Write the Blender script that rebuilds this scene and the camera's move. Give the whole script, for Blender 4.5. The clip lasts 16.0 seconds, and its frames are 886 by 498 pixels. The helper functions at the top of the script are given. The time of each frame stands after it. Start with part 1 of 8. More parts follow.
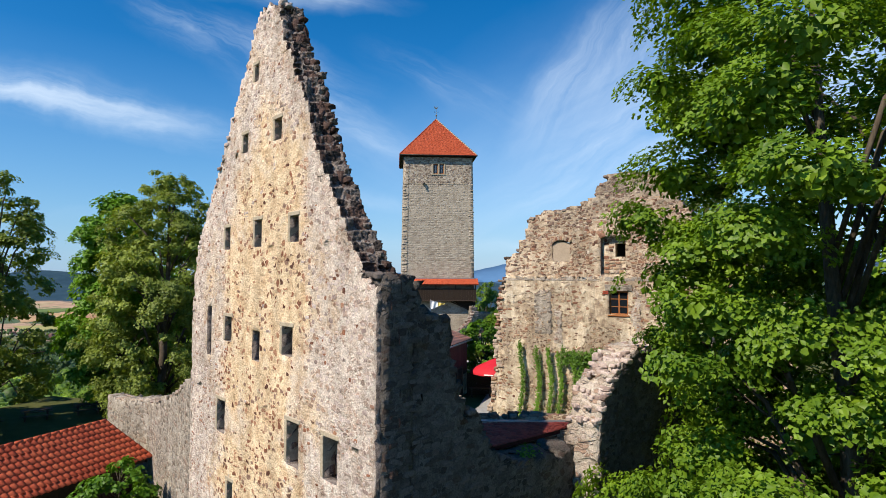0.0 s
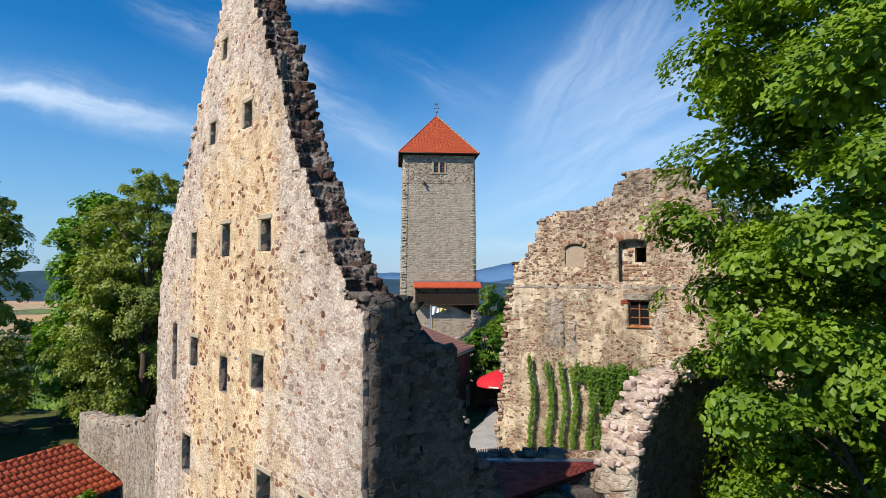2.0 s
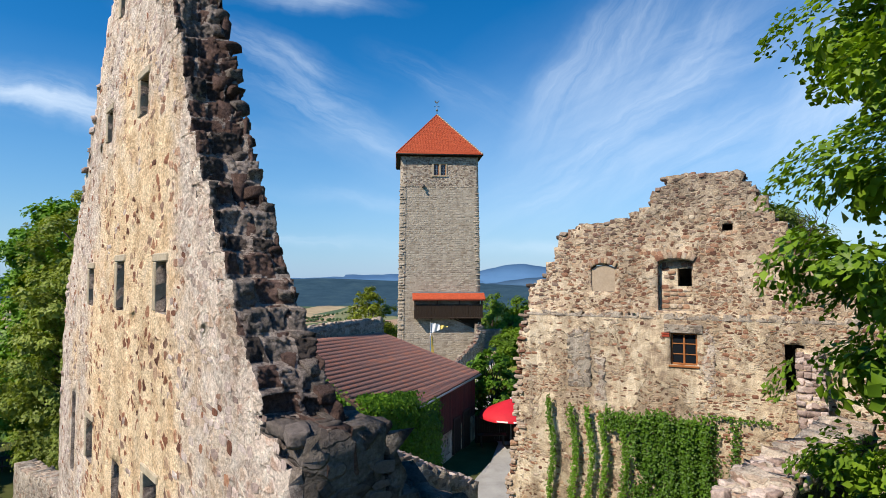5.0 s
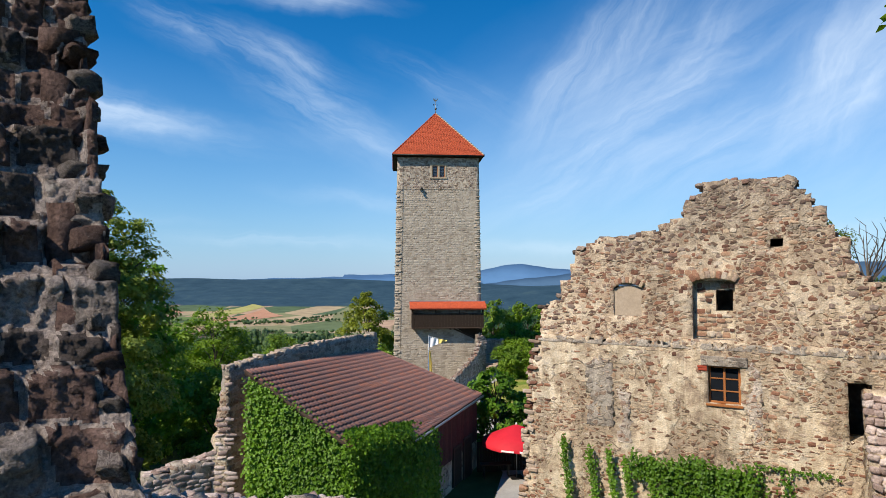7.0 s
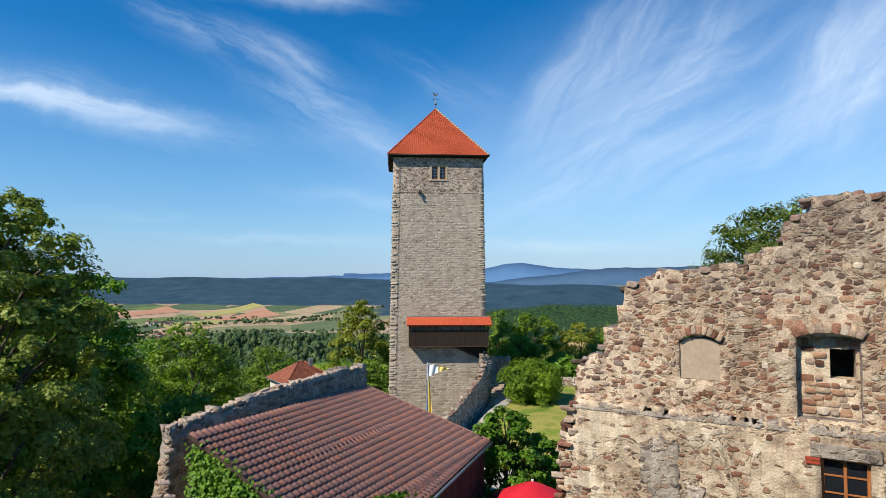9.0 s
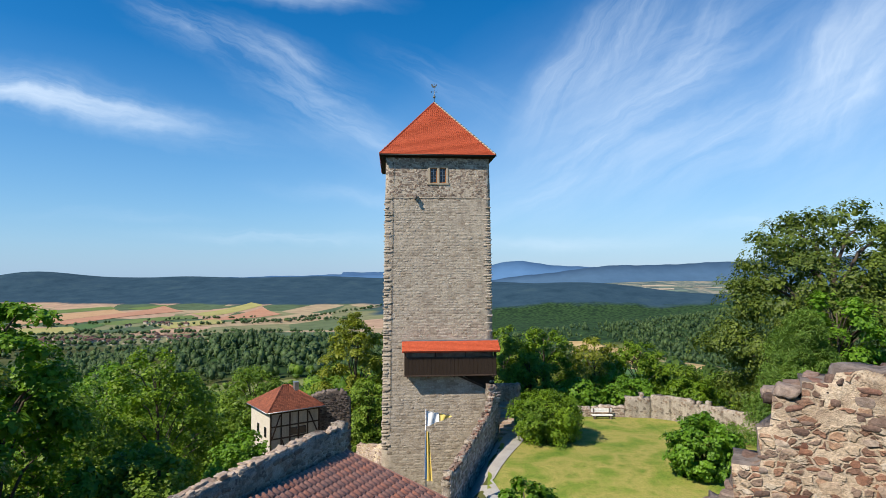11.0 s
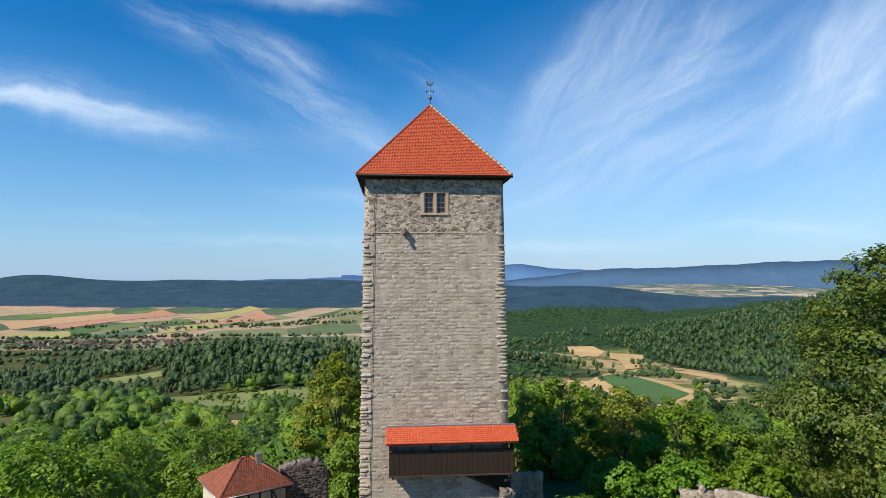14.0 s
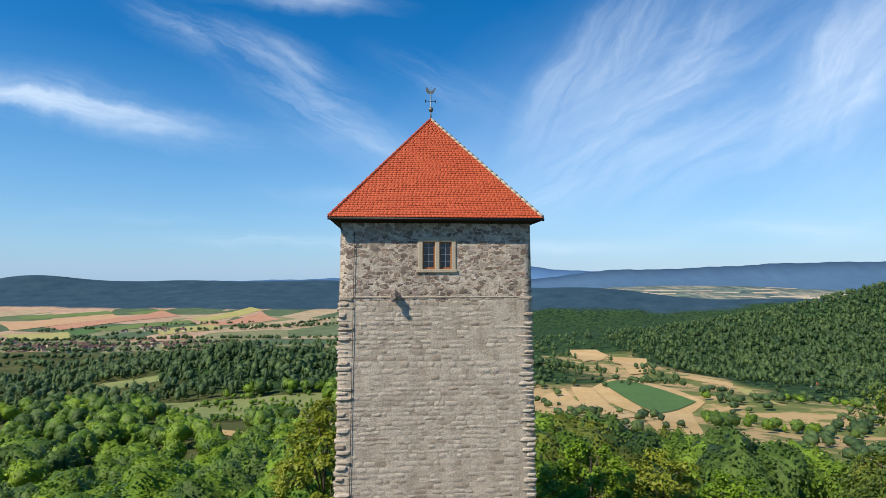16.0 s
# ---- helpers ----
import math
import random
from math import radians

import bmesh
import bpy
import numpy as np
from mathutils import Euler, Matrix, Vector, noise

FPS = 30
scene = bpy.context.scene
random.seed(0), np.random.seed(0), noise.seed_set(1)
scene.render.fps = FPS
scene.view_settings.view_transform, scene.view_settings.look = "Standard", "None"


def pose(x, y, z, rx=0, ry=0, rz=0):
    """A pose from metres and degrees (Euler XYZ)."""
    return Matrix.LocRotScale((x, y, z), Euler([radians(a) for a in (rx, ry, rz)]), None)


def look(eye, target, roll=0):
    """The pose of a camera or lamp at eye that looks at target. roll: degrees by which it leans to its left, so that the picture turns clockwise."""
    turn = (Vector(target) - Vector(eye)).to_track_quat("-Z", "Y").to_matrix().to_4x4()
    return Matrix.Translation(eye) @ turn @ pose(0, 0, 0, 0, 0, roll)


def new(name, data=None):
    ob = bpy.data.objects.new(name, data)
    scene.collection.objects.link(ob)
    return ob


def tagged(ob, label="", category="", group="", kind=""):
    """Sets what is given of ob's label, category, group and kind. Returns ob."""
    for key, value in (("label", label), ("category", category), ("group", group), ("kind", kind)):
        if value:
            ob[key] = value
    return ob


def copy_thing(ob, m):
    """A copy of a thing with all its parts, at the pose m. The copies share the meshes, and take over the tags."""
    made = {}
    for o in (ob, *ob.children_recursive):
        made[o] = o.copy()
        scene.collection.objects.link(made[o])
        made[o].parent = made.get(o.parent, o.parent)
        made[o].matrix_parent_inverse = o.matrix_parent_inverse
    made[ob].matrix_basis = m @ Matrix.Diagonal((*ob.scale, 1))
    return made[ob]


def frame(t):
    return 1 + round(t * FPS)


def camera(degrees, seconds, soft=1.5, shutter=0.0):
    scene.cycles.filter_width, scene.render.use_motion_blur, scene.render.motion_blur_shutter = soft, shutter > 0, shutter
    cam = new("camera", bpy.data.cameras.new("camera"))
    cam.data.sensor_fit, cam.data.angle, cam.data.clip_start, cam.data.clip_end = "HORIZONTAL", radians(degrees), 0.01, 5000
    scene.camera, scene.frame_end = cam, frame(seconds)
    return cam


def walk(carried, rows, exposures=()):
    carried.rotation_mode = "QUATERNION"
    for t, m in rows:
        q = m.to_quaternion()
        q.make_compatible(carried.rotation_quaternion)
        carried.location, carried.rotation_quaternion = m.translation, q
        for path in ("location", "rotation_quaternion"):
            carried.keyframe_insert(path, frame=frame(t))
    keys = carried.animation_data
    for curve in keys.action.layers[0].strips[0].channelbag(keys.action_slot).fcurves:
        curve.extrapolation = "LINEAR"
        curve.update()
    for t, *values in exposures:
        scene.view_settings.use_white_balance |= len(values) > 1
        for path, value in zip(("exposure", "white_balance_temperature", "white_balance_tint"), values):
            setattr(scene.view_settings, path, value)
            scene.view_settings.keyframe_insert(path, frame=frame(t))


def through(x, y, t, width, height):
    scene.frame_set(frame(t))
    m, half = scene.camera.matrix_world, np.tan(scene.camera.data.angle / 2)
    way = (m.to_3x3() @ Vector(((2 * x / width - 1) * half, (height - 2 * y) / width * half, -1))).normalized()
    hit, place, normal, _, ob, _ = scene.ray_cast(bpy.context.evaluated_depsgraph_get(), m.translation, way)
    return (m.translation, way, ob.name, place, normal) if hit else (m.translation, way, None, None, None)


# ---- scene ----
# the flight: seconds, eye, pitch, roll, yaw
cam = camera(73.70, 16.0, 0.8)
FLIGHT = [
    (0, 0.00, -0.24, 10.50, 2.50, -0.24, -0.02),
    (0.5, -0.03, 0.47, 10.59, 2.49, -0.25, -0.01),
    (1, -0.06, 1.16, 10.68, 2.48, -0.22, -0.00),
    (1.5, -0.08, 1.89, 10.77, 2.48, -0.19, -0.01),
    (2, -0.09, 2.64, 10.87, 2.48, -0.17, 0.00),
    (2.5, -0.10, 3.44, 11.02, 2.51, -0.16, 0.03),
    (2.8, -0.12, 3.94, 11.13, 2.53, -0.14, 0.05),
    (3, -0.12, 4.26, 11.20, 2.54, -0.14, 0.06),
    (3.3, -0.14, 4.75, 11.30, 2.55, -0.12, 0.07),
    (3.5, -0.14, 5.08, 11.37, 2.57, -0.11, 0.08),
    (3.8, -0.14, 5.58, 11.47, 2.56, -0.09, 0.11),
    (4, -0.14, 5.91, 11.54, 2.58, -0.08, 0.11),
    (4.2, -0.13, 6.25, 11.61, 2.58, -0.08, 0.12),
    (6.3, -0.12, 9.72, 12.40, 2.62, -0.04, -0.03),
    (6.5, -0.12, 10.06, 12.48, 2.61, -0.06, -0.03),
    (7, -0.14, 10.92, 12.67, 2.59, -0.08, -0.04),
    (7.2, -0.14, 11.27, 12.75, 2.56, -0.08, -0.04),
    (7.5, -0.15, 11.87, 12.88, 2.52, -0.08, -0.08),
    (8, -0.16, 13.33, 13.21, 2.55, -0.10, -0.05),
    (8.2, -0.16, 13.99, 13.36, 2.53, -0.10, -0.03),
    (8.3, -0.16, 14.33, 13.43, 2.53, -0.10, -0.03),
    (8.5, -0.16, 15.01, 13.58, 2.52, -0.10, -0.02),
    (8.6, -0.17, 15.35, 13.66, 2.51, -0.10, -0.02),
    (9, -0.17, 16.71, 13.96, 2.47, -0.12, -0.01),
    (9.2, -0.17, 17.39, 14.10, 2.45, -0.12, -0.02),
    (11.3, -0.31, 24.88, 15.84, 2.28, 0.16, -0.13),
    (11.5, -0.31, 25.65, 16.04, 2.29, 0.17, -0.13),
    (11.8, -0.32, 26.80, 16.33, 2.28, 0.17, -0.13),
    (12, -0.32, 27.57, 16.53, 2.28, 0.17, -0.15),
    (12.5, -0.33, 29.53, 17.09, 2.35, 0.16, -0.15),
    (12.7, -0.33, 30.33, 17.34, 2.36, 0.16, -0.14),
    (13, -0.32, 31.55, 17.72, 2.43, 0.16, -0.15),
    (13.5, -0.28, 33.66, 18.37, 2.49, 0.14, -0.16),
    (14, -0.22, 35.89, 19.08, 2.54, 0.13, -0.20),
    (14.5, -0.21, 38.21, 19.89, 2.60, 0.10, -0.16),
    (14.9, -0.23, 40.14, 20.59, 2.60, 0.05, -0.14),
    (15, -0.24, 40.63, 20.76, 2.60, 0.05, -0.13),
    (15.5, -0.29, 43.08, 21.67, 2.61, 0.04, -0.09),
    (16, -0.35, 45.56, 22.60, 2.59, 0.02, -0.08),
]
walk(cam, [(t, pose(x, y, z, 90 + p, r, w)) for t, x, y, z, p, r, w in FLIGHT])

# ---- sky, sun, exposure ----
SUN_TO = Vector((-0.56, -0.44, 0.70)).normalized()
sun_el = math.asin(SUN_TO.z)
sun_az = math.atan2(SUN_TO.x, SUN_TO.y)
world = bpy.data.worlds.new("sky")
scene.world = world
world.use_nodes = True


class Nodes:
    """Short hand for node trees."""

    def __init__(self, tree):
        self.tree = tree
        tree.nodes.clear()

    def add(self, kind, **inputs):
        node = self.tree.nodes.new(kind)
        for key, value in inputs.items():
            self.put(node, key, value)
        return node

    def put(self, node, key, value):
        socket = node.inputs[int(key[1:])] if key[0] == "i" and key[1:].isdigit() else node.inputs[key.replace("_", " ")]
        if isinstance(value, bpy.types.NodeSocket):
            self.tree.links.new(value, socket)
        else:
            socket.default_value = value

    def math(self, op, a, b=0.0, clamp=False):
        node = self.tree.nodes.new("ShaderNodeMath")
        node.operation, node.use_clamp = op, clamp
        self.put(node, "i0", a)
        self.put(node, "i1", b)
        return node.outputs[0]

    def mix(self, fac, a, b, blend="MIX"):
        node = self.tree.nodes.new("ShaderNodeMixRGB")
        node.blend_type = blend
        for key, value in (("i0", fac), ("i1", a), ("i2", b)):
            if isinstance(value, tuple) and len(value) == 3:
                value = (*value, 1)
            self.put(node, key, value)
        return node.outputs[0]

    def ramp(self, fac, stops, constant=False):
        node = self.tree.nodes.new("ShaderNodeValToRGB")
        node.color_ramp.interpolation = "CONSTANT" if constant else "LINEAR"
        while len(node.color_ramp.elements) < len(stops):
            node.color_ramp.elements.new(0.5)
        for element, (at, colour) in zip(node.color_ramp.elements, stops):
            element.position = at
            element.color = (*colour, 1) if isinstance(colour, tuple) else (colour, colour, colour, 1)
        self.put(node, "i0", fac)
        return node.outputs[0]

    def noise(self, vector, scale, detail=4.0, rough=0.55, distortion=0.0):
        node = self.add("ShaderNodeTexNoise", Vector=vector, Scale=scale, Detail=detail, Roughness=rough, Distortion=distortion)
        return node.outputs["Fac"]


def build_sky():
    n = Nodes(world.node_tree)
    sky = n.add("ShaderNodeTexSky")
    sky.sky_type, sky.sun_disc = "NISHITA", False
    sky.sun_elevation, sky.sun_rotation = sun_el, sun_az
    sky.air_density, sky.dust_density, sky.ozone_density, sky.altitude = 1.0, 0.0, 4.0, 600
    deep = n.add("ShaderNodeHueSaturation", Saturation=1.38, Value=1.05, Color=sky.outputs[0])
    # cirrus on a far upright sheet: x is the tangent of the bearing, y that of the height
    way = n.add("ShaderNodeTexCoord").outputs["Generated"]
    parts = n.add("ShaderNodeSeparateXYZ", Vector=way)
    ahead = n.math("MAXIMUM", n.math("ABSOLUTE", parts.outputs[1]), 0.2)
    flat = n.add("ShaderNodeCombineXYZ", X=n.math("DIVIDE", parts.outputs[0], ahead), Y=n.math("DIVIDE", parts.outputs[2], ahead), Z=0.0).outputs[0]
    swirl = n.add("ShaderNodeTexNoise", Vector=flat, Scale=3.5, Detail=5.0, Roughness=0.62)
    bent = n.add("ShaderNodeMixRGB", i0=1.0, i1=flat, i2=n.mix(1.0, n.mix(1.0, swirl.outputs["Color"], (0.5, 0.5, 0.5), "SUBTRACT"), (0.09, 0.09, 0.09), "MULTIPLY"))
    bent.blend_type = "ADD"
    bent = bent.outputs[0]

    def laid(vector, x, y, turn, long, wide):
        node = n.add("ShaderNodeMapping", Vector=vector, Location=(x, y, 0), Rotation=(0, 0, radians(turn)), Scale=(long, wide, 1))
        node.vector_type = "TEXTURE"
        return node.outputs[0]

    def fibres(turn, long, wide, low, high):
        return n.ramp(n.noise(laid(bent, 0.3, 0.2, turn, long, wide), 1.0, 9.0, 0.62, 0.4), ((low, 0.0), (high, 1.0)))

    threads = {-12: fibres(-12, 0.30, 0.045, 0.36, 0.72), -28: fibres(-28, 0.22, 0.035, 0.40, 0.74), 62: fibres(62, 0.40, 0.055, 0.34, 0.74), 0: fibres(0, 0.5, 0.03, 0.36, 0.72), 30: fibres(30, 0.32, 0.05, 0.34, 0.74)}
    total = None
    for x, y, turn, long, wide, strength, kind in (
            (-0.60, 0.283, -10.5, 0.44, 0.050, 1.35, -12), (-0.74, 0.318, -8, 0.34, 0.065, 0.7, -12),
            (-0.26, 0.485, -4, 0.24, 0.040, 1.3, -12), (-0.44, 0.42, -26, 0.17, 0.055, 0.75, -28), (-0.28, 0.37, -22, 0.20, 0.050, 0.85, -28),
            (-0.21, 0.28, -30, 0.26, 0.075, 0.85, -28), (0.01, 0.32, -25, 0.20, 0.05, 0.55, -28), (-0.10, 0.22, -12, 0.22, 0.045, 0.6, -12),
            (0.28, 0.39, 54, 0.30, 0.085, 1.25, 62), (0.19, 0.33, 62, 0.22, 0.05, 0.5, 62), (0.40, 0.34, 30, 0.34, 0.10, 1.0, 30), (0.52, 0.24, 18, 0.42, 0.10, 0.75, 30),
            (0.70, 0.37, 55, 0.28, 0.13, 1.15, 62), (0.45, 0.44, 40, 0.3, 0.12, 0.55, 62), (0.25, 0.20, 28, 0.34, 0.07, 0.6, 30),
            (-0.28, 0.062, -1, 0.30, 0.018, 0.8, 0), (0.20, 0.048, 1, 0.30, 0.020, 0.6, 0), (-0.55, 0.098, -2, 0.22, 0.016, 0.35, 0), (0.62, 0.085, 4, 0.30, 0.035, 0.6, 0), (-0.15, 0.13, -9, 0.22, 0.022, 0.4, -12)):
        away = n.add("ShaderNodeVectorMath", i0=laid(bent, x, y, turn, long, wide))
        away.operation = "LENGTH"
        body = n.ramp(away.outputs["Value"], ((0.0, 1.0), (0.25, 0.74), (0.5, 0.38), (0.75, 0.12), (1.0, 0.0)))
        body = n.math("MULTIPLY", body, n.math("MULTIPLY", n.math("ADD", n.math("MULTIPLY", threads[kind], 0.88), 0.12), strength))
        total = body if total is None else n.math("ADD", total, body)
    # a thin even veil over the bright side of the sky
    for x, y, turn, long, wide, strength in ((0.50, 0.27, 20, 0.75, 0.34, 0.42), (0.85, 0.30, 60, 0.5, 0.3, 0.40), (0.1, 0.15, 0, 0.5, 0.14, 0.16)):
        away = n.add("ShaderNodeVectorMath", i0=laid(bent, x, y, turn, long, wide))
        away.operation = "LENGTH"
        body = n.ramp(away.outputs["Value"], ((0.0, 1.0), (0.5, 0.6), (1.0, 0.0)))
        body = n.math("MULTIPLY", body, n.math("MULTIPLY", n.math("ADD", n.math("MULTIPLY", threads[30], 0.35), 0.65), strength))
        total = n.math("ADD", total, body)
    cloud = n.math("MULTIPLY", n.math("MINIMUM", total, 1.3), 0.60)
    low = n.ramp(parts.outputs[2], ((0.0, 0.80), (0.10, 0.50), (0.34, 0.0)))
    veil = n.mix(low, deep.outputs[0], (1.75, 3.45, 5.75))
    colour = n.mix(n.math("MULTIPLY", cloud, 0.80), veil, (6.6, 7.6, 8.7))
    back = n.add("ShaderNodeBackground", Color=colour, Strength=0.110)
    out = n.add("ShaderNodeOutputWorld")
    n.tree.links.new(back.outputs[0], out.inputs[0])


build_sky()
sun = new("sun", bpy.data.lights.new("sun", "SUN"))
sun.data.energy, sun.data.angle, sun.data.color = 5.0, radians(0.6), (1.0, 0.885, 0.72)
sun.matrix_world = look(SUN_TO * 60, (0, 0, 0))
scene.view_settings.exposure = 0.3

# ---- materials ----


def surface(name, colours, scale=1.2, rough=0.9, bump=0.35, fine=14.0, pick="", metal=0.0, grime=0.35, stretch=(1, 1, 1), streak=0.0, depth=0.05, specular=0.3):
    """A mottled surface. colours: list of tones; pick: 'island' or 'object' chooses a tone per piece, else noise does."""
    m = bpy.data.materials.new(name)
    m.use_nodes = True
    n = Nodes(m.node_tree)
    at = n.add("ShaderNodeTexCoord").outputs["Object"]
    if pick == "object":
        info = n.add("ShaderNodeObjectInfo")
        chance = info.outputs["Random"]
        at = n.add("ShaderNodeVectorMath", i0=n.add("ShaderNodeNewGeometry").outputs["Position"], i1=(0, 0, 0)).outputs[0]
    elif pick == "island":
        chance = n.add("ShaderNodeNewGeometry").outputs["Random Per Island"]
    at = n.add("ShaderNodeMapping", Vector=at, Scale=stretch).outputs[0]
    coarse = n.noise(at, scale, 5.0, 0.6)
    small = n.noise(at, fine, 6.0, 0.65)
    steps = [(i / max(1, len(colours) - 1), c) for i, c in enumerate(colours)]
    if pick:
        base = n.ramp(n.math("ADD", n.math("MULTIPLY", chance, 0.86), n.math("MULTIPLY", n.math("SUBTRACT", coarse, 0.5), 0.5)), steps)
    else:
        base = n.ramp(n.ramp(coarse, ((0.28, 0.0), (0.72, 1.0))), steps)
    tone = n.ramp(small, ((0.25, 1 - grime), (0.7, 1 + grime * 0.35)))
    base = n.mix(1.0, base, tone, "MULTIPLY")
    if streak:
        runs = n.noise(n.add("ShaderNodeMapping", Vector=at, Scale=(1.6, 1.6, 0.16)).outputs[0], 1.3, 4.0, 0.6)
        base = n.mix(1.0, base, n.ramp(runs, ((0.35, 1 - streak), (0.6, 1.05))), "MULTIPLY")
    shader = n.add("ShaderNodeBsdfPrincipled", Base_Color=base, Roughness=rough, Metallic=metal)
    shader.inputs["Specular IOR Level"].default_value = specular
    if bump:
        height = n.math("ADD", n.math("MULTIPLY", small, 0.6), coarse)
        shape = n.add("ShaderNodeBump", Strength=bump, Distance=depth, Height=height)
        n.put(shader, "Normal", shape.outputs[0])
    out = n.add("ShaderNodeOutputMaterial")
    n.tree.links.new(shader.outputs[0], out.inputs[0])
    return m


def foliage(name, dark, light, through=0.28, drift=0.35, share=0.45, grain=0.0):
    """Leaves: a tone per leaf, a larger drift of tone from crown to crown, and light that passes through. grain paints
    shaded leaf gaps.
    """
    m = bpy.data.materials.new(name)
    m.use_nodes = True
    n = Nodes(m.node_tree)
    place = n.add("ShaderNodeTexCoord").outputs["Object"]
    chance = n.add("ShaderNodeNewGeometry").outputs["Random Per Island"]
    large = n.ramp(n.noise(place, drift, 2.0), ((0.33, 0.0), (0.67, 1.0)))
    fac = n.math("ADD", n.math("MULTIPLY", chance, 1 - share), n.math("MULTIPLY", large, share))
    tint = n.ramp(fac, ((0.0, dark), (0.55, tuple((a + b) / 2 for a, b in zip(dark, light))), (1.0, light)))
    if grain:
        # noise paints shaded leaf gaps between brighter tufts into the tint
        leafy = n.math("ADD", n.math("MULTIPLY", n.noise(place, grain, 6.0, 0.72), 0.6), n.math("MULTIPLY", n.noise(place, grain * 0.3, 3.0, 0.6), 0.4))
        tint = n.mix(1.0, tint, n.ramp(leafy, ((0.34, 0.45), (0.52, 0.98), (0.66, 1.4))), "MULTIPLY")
    body = n.add("ShaderNodeBsdfPrincipled", Base_Color=tint, Roughness=0.5)
    if grain:
        n.put(body, "Normal", n.add("ShaderNodeBump", Strength=0.6, Distance=0.8 / grain, Height=leafy).outputs[0])
    body.inputs["Specular IOR Level"].default_value = 0.3
    glow = n.add("ShaderNodeBsdfTranslucent", Color=n.mix(1.0, tint, (1.3, 1.35, 0.4), "MULTIPLY"))
    both = n.add("ShaderNodeMixShader", i0=through, i1=body.outputs[0], i2=glow.outputs[0])
    out = n.add("ShaderNodeOutputMaterial")
    n.tree.links.new(both.outputs[0], out.inputs[0])
    return m


def glass(name):
    m = bpy.data.materials.new(name)
    m.use_nodes = True
    n = Nodes(m.node_tree)
    shader = n.add("ShaderNodeBsdfPrincipled", Base_Color=(0.012, 0.015, 0.02, 1), Roughness=0.05, IOR=1.5)
    shader.inputs["Transmission Weight"].default_value = 0.0
    out = n.add("ShaderNodeOutputMaterial")
    n.tree.links.new(shader.outputs[0], out.inputs[0])
    return m


def rubble(name, stones, mortar, size=0.2, bare=0.55, patch=0.5, grime=0.45, streak=0.25, depth=0.05, swing=1.6, joint=0.10, sharp=False, lichen=None):
    """Rubble masonry: irregular stones of many tones in mottled mortar that hides some of them."""
    m = bpy.data.materials.new(name)
    m.use_nodes = True
    n = Nodes(m.node_tree)
    at = n.add("ShaderNodeTexCoord").outputs["Object"]
    big, mid, small = n.noise(at, patch, 4.0, 0.6), n.noise(at, 2.6, 6.0, 0.7), n.noise(at, 21.0, 6.0, 0.7)
    if sharp:
        cover = n.ramp(n.noise(at, patch, 7.0, 0.66, 0.8), ((0.485, 0.0), (0.515, 1.0)))
        share = n.math("ADD", bare, n.math("MULTIPLY", cover, swing))
    else:
        share = n.math("ADD", bare, n.math("MULTIPLY", n.math("SUBTRACT", big, 0.5), swing * 2))
    mask, tone = stone_cells(n, at, size, share, stones, joint)
    broad = n.math("ADD", n.math("MULTIPLY", mid, 0.5), n.math("MULTIPLY", n.noise(at, 0.75, 4.0, 0.65, 0.6), 0.5))
    bed = n.ramp(broad, [(0.36 + 0.28 * i / (len(mortar) - 1), c) for i, c in enumerate(mortar)])
    if sharp:
        bed = n.mix(n.math("MULTIPLY", cover, 0.6), bed, mortar[1])
    base = n.mix(n.math("MULTIPLY", mask, 0.85), bed, tone)
    if lichen:
        rise = n.math("ADD", n.add("ShaderNodeSeparateXYZ", Vector=at).outputs[2], n.math("MULTIPLY", n.math("SUBTRACT", n.noise(at, 0.7, 5.0, 0.65), 0.5), 5.0))
        grown = n.math("MULTIPLY", n.ramp(n.math("DIVIDE", n.math("SUBTRACT", rise, lichen[0]), lichen[1] - lichen[0]), ((0.0, 0.0), (1.0, 0.72))), n.ramp(n.noise(at, 6.0, 5.0, 0.7), ((0.35, 0.3), (0.55, 1.0))))
        base = n.mix(grown, base, (0.17, 0.14, 0.118))
    base = n.mix(1.0, base, n.ramp(small, ((0.28, 1 - grime), (0.62, 1 + grime * 0.25))), "MULTIPLY")
    if streak:
        runs = n.noise(n.add("ShaderNodeMapping", Vector=at, Scale=(1.3, 1.3, 0.2)).outputs[0], 1.1, 5.0, 0.65)
        base = n.mix(1.0, base, n.ramp(runs, ((0.32, 1 - streak), (0.58, 1.06))), "MULTIPLY")
    shader = n.add("ShaderNodeBsdfPrincipled", Base_Color=base, Roughness=0.95)
    shader.inputs["Specular IOR Level"].default_value = 0.2
    height = n.math("ADD", n.math("ADD", n.math("MULTIPLY", mask, 0.45), mid), n.math("MULTIPLY", small, 0.5))
    if sharp:
        height = n.math("SUBTRACT", height, n.math("MULTIPLY", cover, 0.5))
    n.put(shader, "Normal", n.add("ShaderNodeBump", Strength=0.9, Distance=depth, Height=height).outputs[0])
    out = n.add("ShaderNodeOutputMaterial")
    n.tree.links.new(shader.outputs[0], out.inputs[0])
    return m


